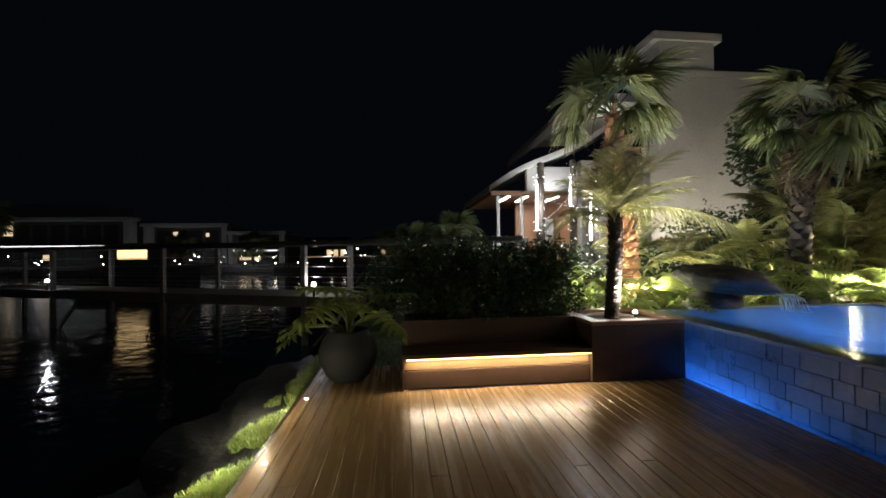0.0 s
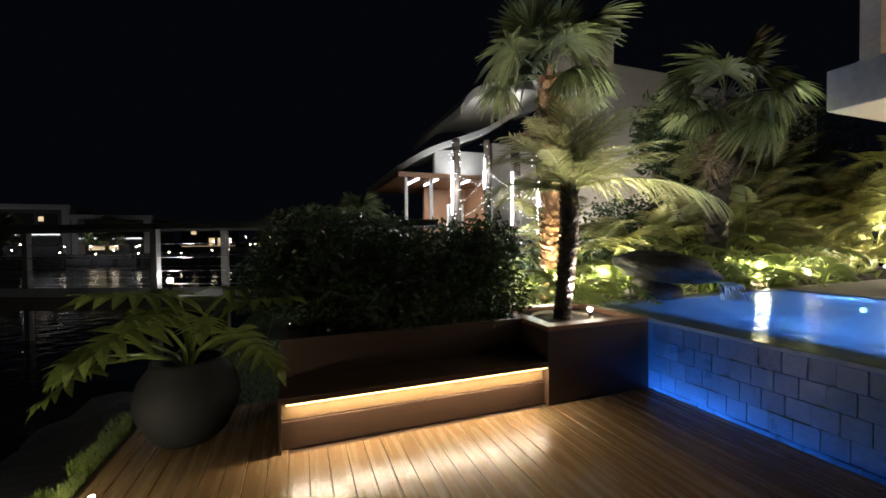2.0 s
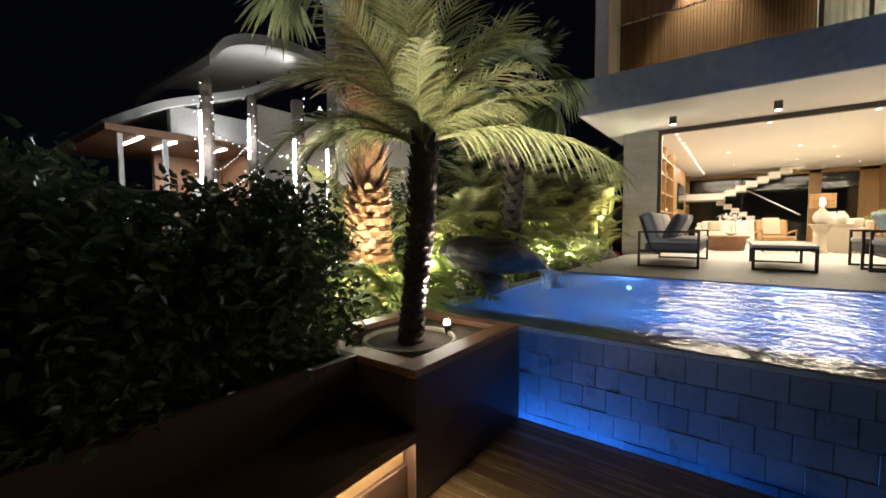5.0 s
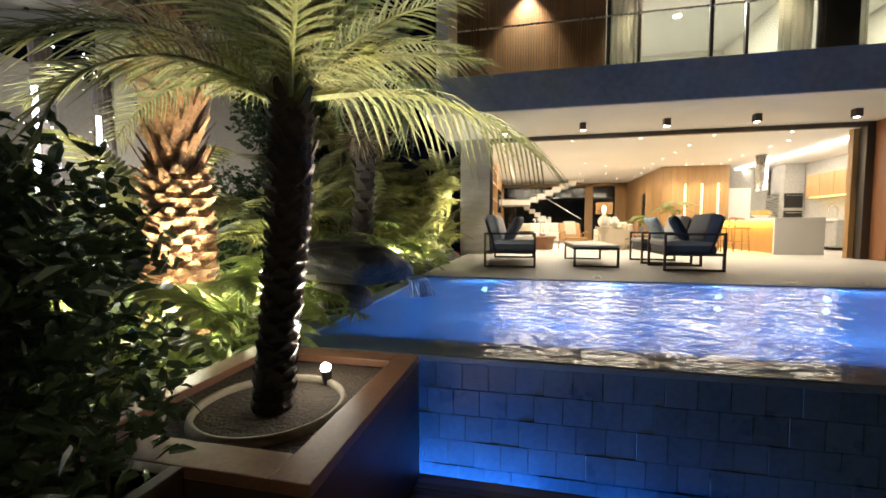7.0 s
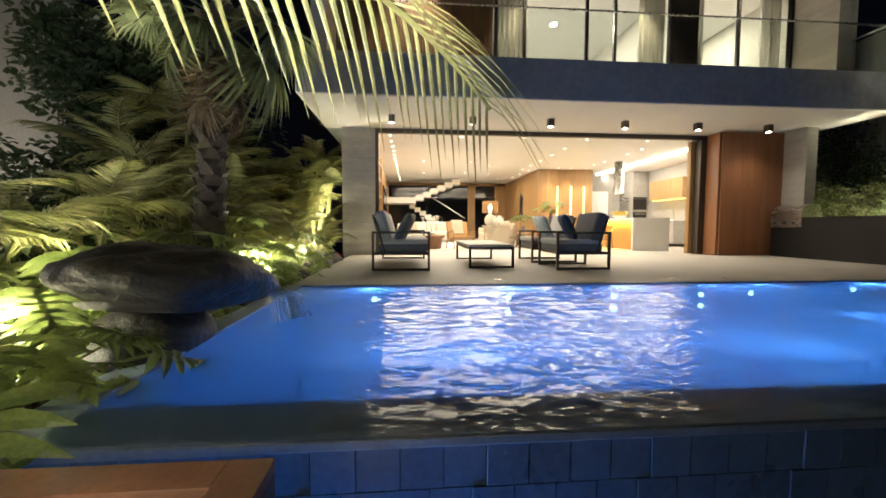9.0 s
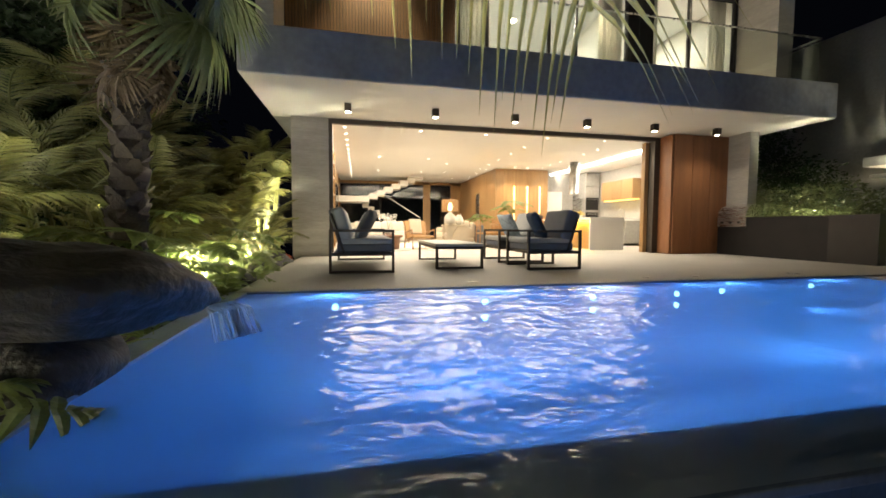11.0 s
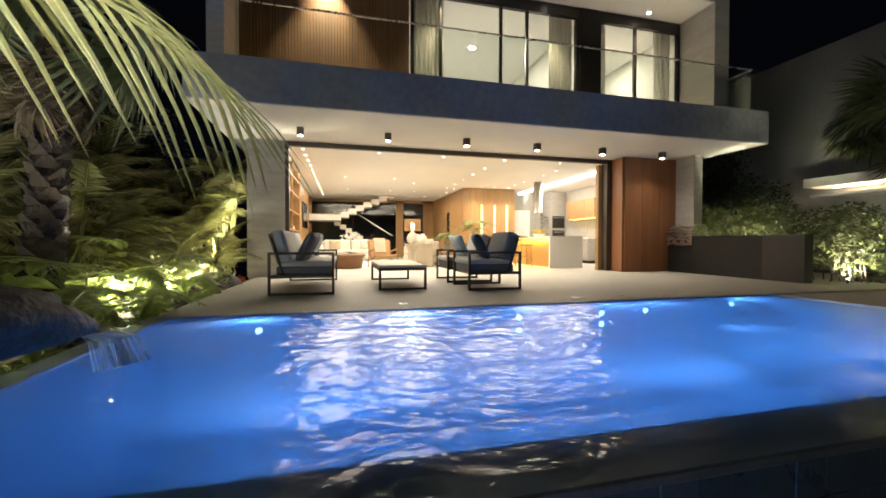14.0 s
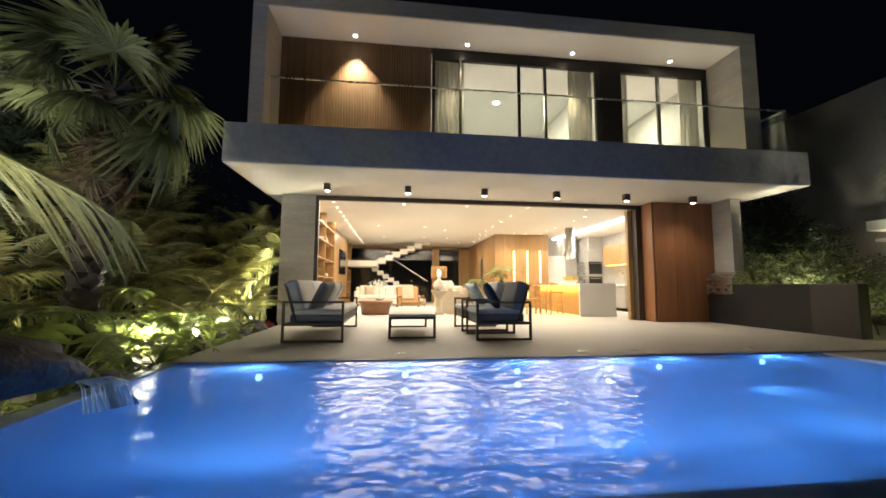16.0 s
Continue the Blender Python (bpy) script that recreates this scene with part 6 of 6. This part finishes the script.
# kitchen
structure(box("wall_kitchen_rear", (20.0, -6.0, FZ), (20.2, -3.62, 3.49), M_GREYWALL, None, 0), "grey kitchen rear wall", "wall")
structure(box("door_pantry", (17.9, -4.75, FZ), (17.96, -3.95, 2.75), M_WHITE, None, 0.004), "plain white kitchen door", "door")
structure(boxes("wall_pantry", [((17.97, -5.3, FZ), (18.1, -3.62, 3.49))], M_GREYWALL, None, 0), "grey wall round the pantry door", "wall")
cove = structure(box("trim_cove_light", (12.5, -4.34, 3.415), (19.8, -4.22, 3.495), G_COVE, None, 0), "bright cove light along the kitchen ceiling", "cove light")
lamp("AREA", "cove_lamp", (15.5, -4.5, 3.40), 60, NEUTRAL, (15.5, -6, 2.4), 6.5, size_y=0.08)
isl = thing("kitchen_island", "white stone kitchen island with glowing amber oak side", "kitchen island", (12.6, -3.84, FZ))
box("end_slab", (0, 0, 0), (0.06, 1.08, 0.93), M_WHITE, isl)
box("worktop", (0.061, 0, 0.88), (3.7, 1.08, 0.93), M_WHITE, isl)
box("body", (0.061, 0.04, 0), (3.7, 0.86, 0.879), M_OAK, isl)
box("light_strip", (0.08, 0.865, 0.855), (3.68, 0.89, 0.878), G_NICHE, isl, 0, "glowing amber strip")
lamp("AREA", "light", (14.4, -2.93, 1.46), 60, (1.0, 0.66, 0.10), (14.4, -3.0, 0.6), 3.4, parent=isl, size_y=0.04)
base = thing("kitchen_cabinet", "grey base cabinets with a pale worktop", "cabinet", (14.6, -5.98, FZ))
box("body", (0, 0, 0.1), (2.4, 0.6, 0.88), M_GREYWALL, base)
box("worktop", (-0.01, 0, 0.881), (2.41, 0.63, 0.93), M_WHITE, base)
for k in range(4):
    dr = box("door", (0.01 + k * 0.6, 0.601, 0.11), (0.59 + k * 0.6, 0.62, 0.87), M_GREYWALL, base)
    box("handle", (0.1 + k * 0.6, 0.621, 0.82), (0.5 + k * 0.6, 0.635, 0.835), M_BLACK, dr, 0.002, "dark bar handle")
up = thing("wall_cabinet", "oak wall cabinets glowing amber underneath", "cabinet", (14.6, -5.98, FZ + 1.66))
for k in range(3):
    box("door", (k * 0.6, 0.351, 0), (0.59 + k * 0.6, 0.37, 0.7), M_OAK, up)
box("body", (0, 0, 0), (1.79, 0.35, 0.7), M_OAK, up)
box("light_strip", (0.05, 0.05, -0.02), (1.74, 0.3, -0.001), G_NICHE, up, 0, "glowing amber strip")
tall = thing("tall_cabinet", "tall grey cabinet with built-in ovens", "cabinet", (17.1, -5.98, FZ))
box("body", (0, 0, 0), (0.75, 0.64, 2.3), M_GREYWALL, tall)
for z in (0.75, 1.35):
    ov = box("oven", (-0.02, 0.05, z), (-0.001, 0.6, z + 0.5), M_BLACK, tall)
    box("handle", (-0.05, 0.09, z + 0.42), (-0.021, 0.56, z + 0.44), M_STEEL, ov, 0.003, "steel bar handle")
box("filler", (0, 0, 2.31), (0.75, 0.6, 2.86), M_GREYWALL, tall, 0)
fr = thing("refrigerator", "tall brushed steel two-door refrigerator", "refrigerator", (17.9, -5.3, FZ))
box("body", (-0.6, -0.68, 0.02), (0.06, 0.0, 1.85), M_STEEL, fr)
boxes("door_seam", [((-0.605, -0.345, 0.05), (-0.601, -0.335, 1.84))], M_BLACK, fr, 0)
hood = thing("range_hood", "tall cylindrical steel range hood hanging over the island", "range hood", (15.06, -3.65, 3.50))
bm = bmesh.new()
lathe(bm, [(0.16, -1.12), (0.19, -1.10), (0.19, -1.06), (0.165, -1.04), (0.165, 0)], 24)
part("body", bm, M_STEEL, hood, "", True)
tap = thing("kitchen_tap", "curved steel kitchen tap", "tap", (15.2, -5.75, FZ + 0.93))
bm = bmesh.new()
tube(bm, [(0, 0, 0), (0, 0, 0.3), (0, 0.05, 0.38), (0, 0.15, 0.40), (0, 0.22, 0.34), (0, 0.23, 0.28)], 0.014, 8)
part("spout", bm, M_STEEL, tap)
bowl = thing("flower_bowl", "low arrangement of pale yellow flowers on the island", "flowers", (14.3, -3.3, FZ + 0.932))
bm = bmesh.new()
lathe(bm, [(0.10, 0), (0.22, 0.09), (0.23, 0.10), (0.0, 0.08)], 20)
part("bowl", bm, M_WHITE, bowl, "", True)
put("bouquet", foliage_mesh("bouquet", mat("yellow_petal", (0.65, 0.48, 0.12), 0.6, var=0.2), 240, lambda r: (r.uniform(-0.3, 0.3), r.uniform(-0.12, 0.12), 0.10 + r.uniform(0, 0.12)), 0.07, 3), bowl)


def stool(at, rz):
    t = thing("bar_stool", "light wooden bar stool with curved back", "stool", at, rz, "kitchen bar stools")
    for x, y in ((-0.19, -0.19), (0.19, -0.19), (-0.19, 0.19), (0.19, 0.19)):
        bm = bmesh.new()
        tube(bm, [(x, y, 0), (x * 0.82, y * 0.82, 0.66 if y > 0 else 0.95)], [0.018, 0.016], 8)
        part("leg", bm, M_CHAIRWOOD, t)
    part("seat", seat_bm((-0.2, -0.2, 0.64), (0.2, 0.2, 0.68), 0.015), M_CHAIRWOOD, t, "", True)
    bm = bmesh.new()
    tube(bm, [(-0.19, 0.05, 0.90), (-0.17, -0.15, 0.93), (0, -0.2, 0.95), (0.17, -0.15, 0.93), (0.19, 0.05, 0.90)], 0.022, 8)
    part("backrest", bm, M_CHAIRWOOD, t)
    for a, b in (((-0.17, -0.17, 0.25), (0.17, -0.17, 0.25)), ((-0.17, 0.17, 0.25), (0.17, 0.17, 0.25)), ((-0.17, -0.17, 0.3), (-0.17, 0.17, 0.3)), ((0.17, -0.17, 0.3), (0.17, 0.17, 0.3))):
        bm = bmesh.new()
        tube(bm, [a, b], 0.011, 6)
        part("rung", bm, M_CHAIRWOOD, t)
    return t


st = stool((13.6, -2.42, FZ), 180)
for x in (14.5, 15.4):
    copy_thing(st, pose(x, -2.42, FZ, 0, 0, 180))


def dining_chair(at, rz):
    t = thing("dining_chair", "light wooden dining chair with woven back", "chair", at, rz, "dining chairs")
    for x, y in ((-0.22, -0.22), (0.22, -0.22), (-0.22, 0.22), (0.22, 0.22)):
        bm = bmesh.new()
        tube(bm, [(x, y, 0), (x * 0.9, y * 0.9, 0.44 if y > 0 else 0.86)], [0.02, 0.017], 8)
        part("leg", bm, M_CHAIRWOOD, t)
    part("seat", seat_bm((-0.23, -0.21, 0.42), (0.23, 0.23, 0.47), 0.02), M_TAN, t, "", True)
    for k in range(6):
        box("back_slat", (-0.19, -0.215, 0.56 + k * 0.05), (0.19, -0.195, 0.595 + k * 0.05), M_CHAIRWOOD, t, 0.003)
    return t


dt = thing("dining_table", "round wooden dining table", "table", (14.1, -0.95, FZ))
bm = bmesh.new()
lathe(bm, [(0.60, 0.70), (0.64, 0.715), (0.64, 0.735), (0.62, 0.745)], 32)
part("tabletop", bm, M_CHAIRWOOD, dt)
bm = bmesh.new()
lathe(bm, [(0.28, 0), (0.26, 0.03), (0.09, 0.10), (0.08, 0.6), (0.2, 0.699)], 20)
part("pedestal", bm, M_CHAIRWOOD, dt)
dc = dining_chair((13.2, -0.95, FZ), -90)
for x, y, rz in ((13.75, -1.75, 0), (14.9, -0.9, 90), (14.2, -0.15, 180)):
    copy_thing(dc, pose(x, y, FZ, 0, 0, rz))
vase = thing("vase", "dark glass vase with broad green palm leaves on the dining table", "vase", (13.85, -0.85, FZ + 0.746))
bm = bmesh.new()
lathe(bm, [(0.06, 0), (0.11, 0.08), (0.09, 0.2), (0.05, 0.26), (0.055, 0.28)], 18)
part("body", bm, M_DARKCUSH, vase, "", True)
for k in range(9):
    put("leaf", F_BROAD[k % 3], vase, aim((0, 0, 0.24), k * 137.5, -12, 0, 1.0))
t = thing("potted_plant", "green plant in a dark pot by the oak wall", "plant", (15.6, -0.4, FZ))
bm = bmesh.new()
lathe(bm, [(0.13, 0), (0.17, 0.3), (0.15, 0.7), (0.0, 0.68)], 18)
part("pot", bm, M_DARKCUSH, t, "", True)
for k in range(12):
    put("leaf", F_BROAD[k % 3], t, aim((0, 0, 0.68), k * 137.5, -8, 0, 0.85))


def indoor_sofa(label, at, rz, w, m, pillows):
    t = thing("sofa", label, "sofa", at, rz)
    part("base", seat_bm((-w / 2, -0.45, 0.10), (w / 2, 0.42, 0.30), 0.04), m, t, "", True)
    for x in (-w / 2 + 0.1, w / 2 - 0.15):
        for y in (-0.38, 0.33):
            box("leg", (x, y, 0), (x + 0.05, y + 0.05, 0.099), M_CHAIRWOOD, t)
    n = 2
    for k in range(n):
        a = -w / 2 + 0.16 + k * (w - 0.32) / n
        b = a + (w - 0.32) / n - 0.01
        part("seat_cushion", seat_bm((a, -0.20, 0.301), (b, 0.44, 0.46), 0.05), m, t, "", True)
        part("back_cushion", seat_bm((a, -0.32, 0.40), (b, -0.12, 0.84), 0.07), m, t, "", True)
    for x in (-w / 2, w / 2 - 0.155):
        part("armrest", seat_bm((x, -0.45, 0.30), (x + 0.155, 0.42, 0.62), 0.05), m, t, "", True)
    part("backrest", seat_bm((-w / 2, -0.46, 0.30), (w / 2, -0.33, 0.78), 0.05), m, t, "", True)
    for x, mt in pillows:
        p = part("throw_pillow", cushion_bm((0.45, 0.15, 0.42)), mt, None, "", True)
        p.matrix_basis = pose(*at, 0, 0, rz) @ pose(x, 0.02, 0.45, -22, 0, 0)
        tagged(p, "soft cream throw pillow on the indoor sofa", "pillow", "indoor pillows")


indoor_sofa("white fabric sofa at the back of the living room", (18.5, 2.8, FZ), 90, 2.4, M_WHITEFAB, ((-0.6, M_WHITEFAB), (0.6, M_BEIGE)))
indoor_sofa("beige fabric sofa seen from behind", (15.4, 0.55, FZ), 0, 1.9, M_BEIGE, ((-0.4, M_WHITEFAB), (0.4, M_BEIGE)))
rug = structure(box("rug", (12.9, 0.9, FZ), (17.8, 4.0, FZ + 0.012), M_WHITEFAB, None, 0.004), "cream woven rug under the seating", "rug")
ct = thing("coffee_table", "low brown wooden coffee table with orchids", "table", (13.6, 2.95, FZ + 0.013))
bm = bmesh.new()
lathe(bm, [(0.36, 0.0), (0.40, 0.02), (0.43, 0.30), (0.50, 0.34), (0.50, 0.38), (0.48, 0.395)], 24)
part("body", bm, mat("reddish_wood", (0.22, 0.10, 0.045), 0.45, var=0.35, scale=5, fine=30, bump=0.1), ct, "", True)
orchid = thing("orchid", "white orchid in a low bowl on the coffee table", "flower", (13.6, 2.85, FZ + 0.41))
bm = bmesh.new()
lathe(bm, [(0.06, 0), (0.12, 0.05), (0.12, 0.09), (0.0, 0.08)], 18)
part("bowl", bm, M_WHITE, orchid, "", True)
bm = bmesh.new()
tube(bm, [(0, 0, 0.08), (0.02, 0.03, 0.35), (0.0, 0.12, 0.52), (0, 0.24, 0.50)], 0.006, 5)
tube(bm, [(0, 0, 0.08), (0.02, -0.03, 0.30), (0.0, -0.12, 0.46), (0, -0.2, 0.43)], 0.006, 5)
part("stalk", bm, M_BROAD, orchid)
put("petals", foliage_mesh("petals", M_WHITE, 90, lambda r: (r.uniform(-0.06, 0.06), r.uniform(-0.22, 0.26), 0.46 + r.uniform(-0.08, 0.10)), 0.08, 8), orchid)
for k in range(6):
    put("leaf", F_BLADE[k % 2], orchid, aim((0, 0, 0.07), k * 61, -20, 0, 0.5))

ac = thing("lounge_chair", "wooden lounge chair with tan leather seat and throw", "chair", (13.75, 1.95, FZ + 0.013), 100)
for s in (-0.33, 0.33):
    bm = bmesh.new()
    tube(bm, [(s, 0.42, 0), (s, 0.30, 0.54), (s, -0.30, 0.46), (s, -0.42, 0.0)], 0.022, 8)
    tube(bm, [(s, 0.36, 0.30), (s, -0.30, 0.20), (s, -0.48, 0.78)], 0.020, 8)
    part("side_frame", bm, M_CHAIRWOOD, ac)
bm = seat_bm((-0.31, -0.30, -0.02), (0.31, 0.36, 0.05), 0.03)
c = part("seat", bm, M_TAN, ac, "", True)
c.matrix_basis = Matrix.Translation((0, 0, 0.28)) @ Matrix.Rotation(radians(9), 4, "X")
bm = seat_bm((-0.31, -0.03, 0), (0.31, 0.04, 0.56), 0.03)
c = part("backrest", bm, M_TAN, ac, "", True)
c.matrix_basis = Matrix.Translation((0, -0.31, 0.27)) @ Matrix.Rotation(radians(20), 4, "X")
bm = seat_bm((-0.18, -0.06, 0.14), (0.18, 0.075, 0.60), 0.03)
c = part("throw", bm, M_BEIGE, ac, "tan fringed throw over the back", True)
c.matrix_basis = Matrix.Translation((0, -0.31, 0.27)) @ Matrix.Rotation(radians(20), 4, "X")

sd = thing("side_table", "beige drum side table", "table", (13.35, 1.15, FZ))
bm = bmesh.new()
lathe(bm, [(0.16, 0), (0.10, 0.12), (0.09, 0.45), (0.20, 0.66), (0.24, 0.68), (0.24, 0.70)], 24)
part("body", bm, M_BEIGE, sd, "", True)
tl = thing("table_lamp", "table lamp with woven rattan shade and ceramic base, lit", "lamp", (13.35, 1.15, FZ + 0.701))
bm = bmesh.new()
lathe(bm, [(0.08, 0), (0.15, 0.06), (0.17, 0.16), (0.13, 0.26), (0.06, 0.32), (0.05, 0.36)], 24)
part("base", bm, M_WHITEFAB, tl, "", True)
for z in (0.38, 0.44, 0.50, 0.56, 0.62, 0.68):
    bm = bmesh.new()
    pts = [(0.22 * math.cos(2 * math.pi * k / 28), 0.22 * math.sin(2 * math.pi * k / 28), z) for k in range(29)]
    tube(bm, pts, 0.012, 5)
    part("shade_ring", bm, M_TAN, tl)
bm = bmesh.new()
for k in range(28):
    a = 2 * math.pi * k / 28
    tube(bm, [(0.222 * math.cos(a), 0.222 * math.sin(a), 0.37), (0.222 * math.cos(a + 0.22), 0.222 * math.sin(a + 0.22), 0.69)], 0.007, 4)
part("shade", bm, M_TAN, tl, "woven rattan shade")
bm = bmesh.new()
lathe(bm, [(0.03, 0.40), (0.06, 0.48), (0.05, 0.56), (0.02, 0.60)], 14)
part("bulb", bm, glow("bulb_glow", (1.0, 0.80, 0.48), 9), tl, "", True)
lamp("POINT", "light", (13.35, 1.15, FZ + 0.701 + 0.52), 12, WARM, None, 0.06, parent=tl)
for x, y, h in ((13.9, 0.75, 0.72), (14.25, 0.85, 0.60)):
    bm = bmesh.new()
    lathe(bm, [(0.08, 0), (0.14, 0.1), (0.12, 0.2), (0.06, 0.27), (0.07, 0.3)], 18)
    v = part("vase", bm, M_WHITEFAB, None, "", True)
    v.matrix_basis = Matrix.Translation((x, y, FZ + 0.70))
    tagged(v, "round cream ceramic vase on the console", "vase", "console vases")
con = thing("console_table", "low cream console behind the sofa", "table", (13.75, 0.45, FZ))
box("top", (0, 0, 0.66), (1.3, 0.6, 0.70), M_BEIGE, con)
for x in (0.02, 1.20):
    box("side", (x, 0.02, 0), (x + 0.08, 0.58, 0.659), M_BEIGE, con)
box("back", (0.101, 0.06, 0.05), (1.199, 0.09, 0.659), M_BEIGE, con)

# ================================================================ PIECES: boards, tiles
def pieces(name, parent, material, sizes, soft=0.004):
    """Boxes with softened top edges, one object each, on shared meshes."""
    kept = {}
    for lo, hi in sizes:
        s = tuple(round(b - a, 4) for a, b in zip(lo, hi))
        if s not in kept:
            bm = bmesh.new()
            add_box(bm, (0, 0, 0), s)
            bmesh.ops.bevel(bm, geom=bm.edges[:], offset=min(soft, min(s) * 0.3), segments=1, affect="EDGES")
            me = bpy.data.meshes.new(name)
            bm.to_mesh(me)
            bm.free()
            me.materials.append(material)
            kept[s] = me
        put(name, kept[s], parent, parent.matrix_basis.inverted() @ Matrix.Translation(lo))


W = 0.1178
rows = []
for k in range(35):
    x = -1.0 + k * W
    end = 4.84 if x < -0.05 else 3.86
    cuts = [-6.0, (-3.1, -1.9, -2.6)[k % 3], (1.2, 0.1, 2.3, -0.6)[k % 4], end]
    for a, b in zip(cuts, cuts[1:]):
        rows.append(((x, a, -0.010), (x + W - 0.0016, b - 0.002, 0.0)))
pieces("board", deck, M_DECK, rows)

tiles, far_tiles = [], []
T = 0.15
for r in range(6):
    z = -0.345 + r * T
    y = 4.94 - (0.05, 0.06, 0.0, 0.10, 0.03, 0.08)[r]
    while y > -5.9:
        lift = 0.0015 * ((r * 7 + int(y * 20) * 3) % 4)
        one = ((3.304 - lift, y - T + 0.002, z), (3.314, y, z + T - 0.002))
        (tiles if y > -1.2 and r > 0 else far_tiles).append(one)
        y -= T
pieces("tile", pool_wall, M_TILE, tiles, 0.002)
far_row = boxes("tile_row", far_tiles, M_TILE, pool_wall, 0)
far_row["kind"] = "stuff"

rows = []
for k in range(3):
    rows.append(((10.80, -5.398 + k * 0.52, 0.63), (10.838, -5.398 + k * 0.52 + 0.514, 3.53)))
rows.append(((10.842, -3.838, 0.63), (11.25, -3.80, 3.53)))
pieces("panel", clad, M_CEDAR, rows)
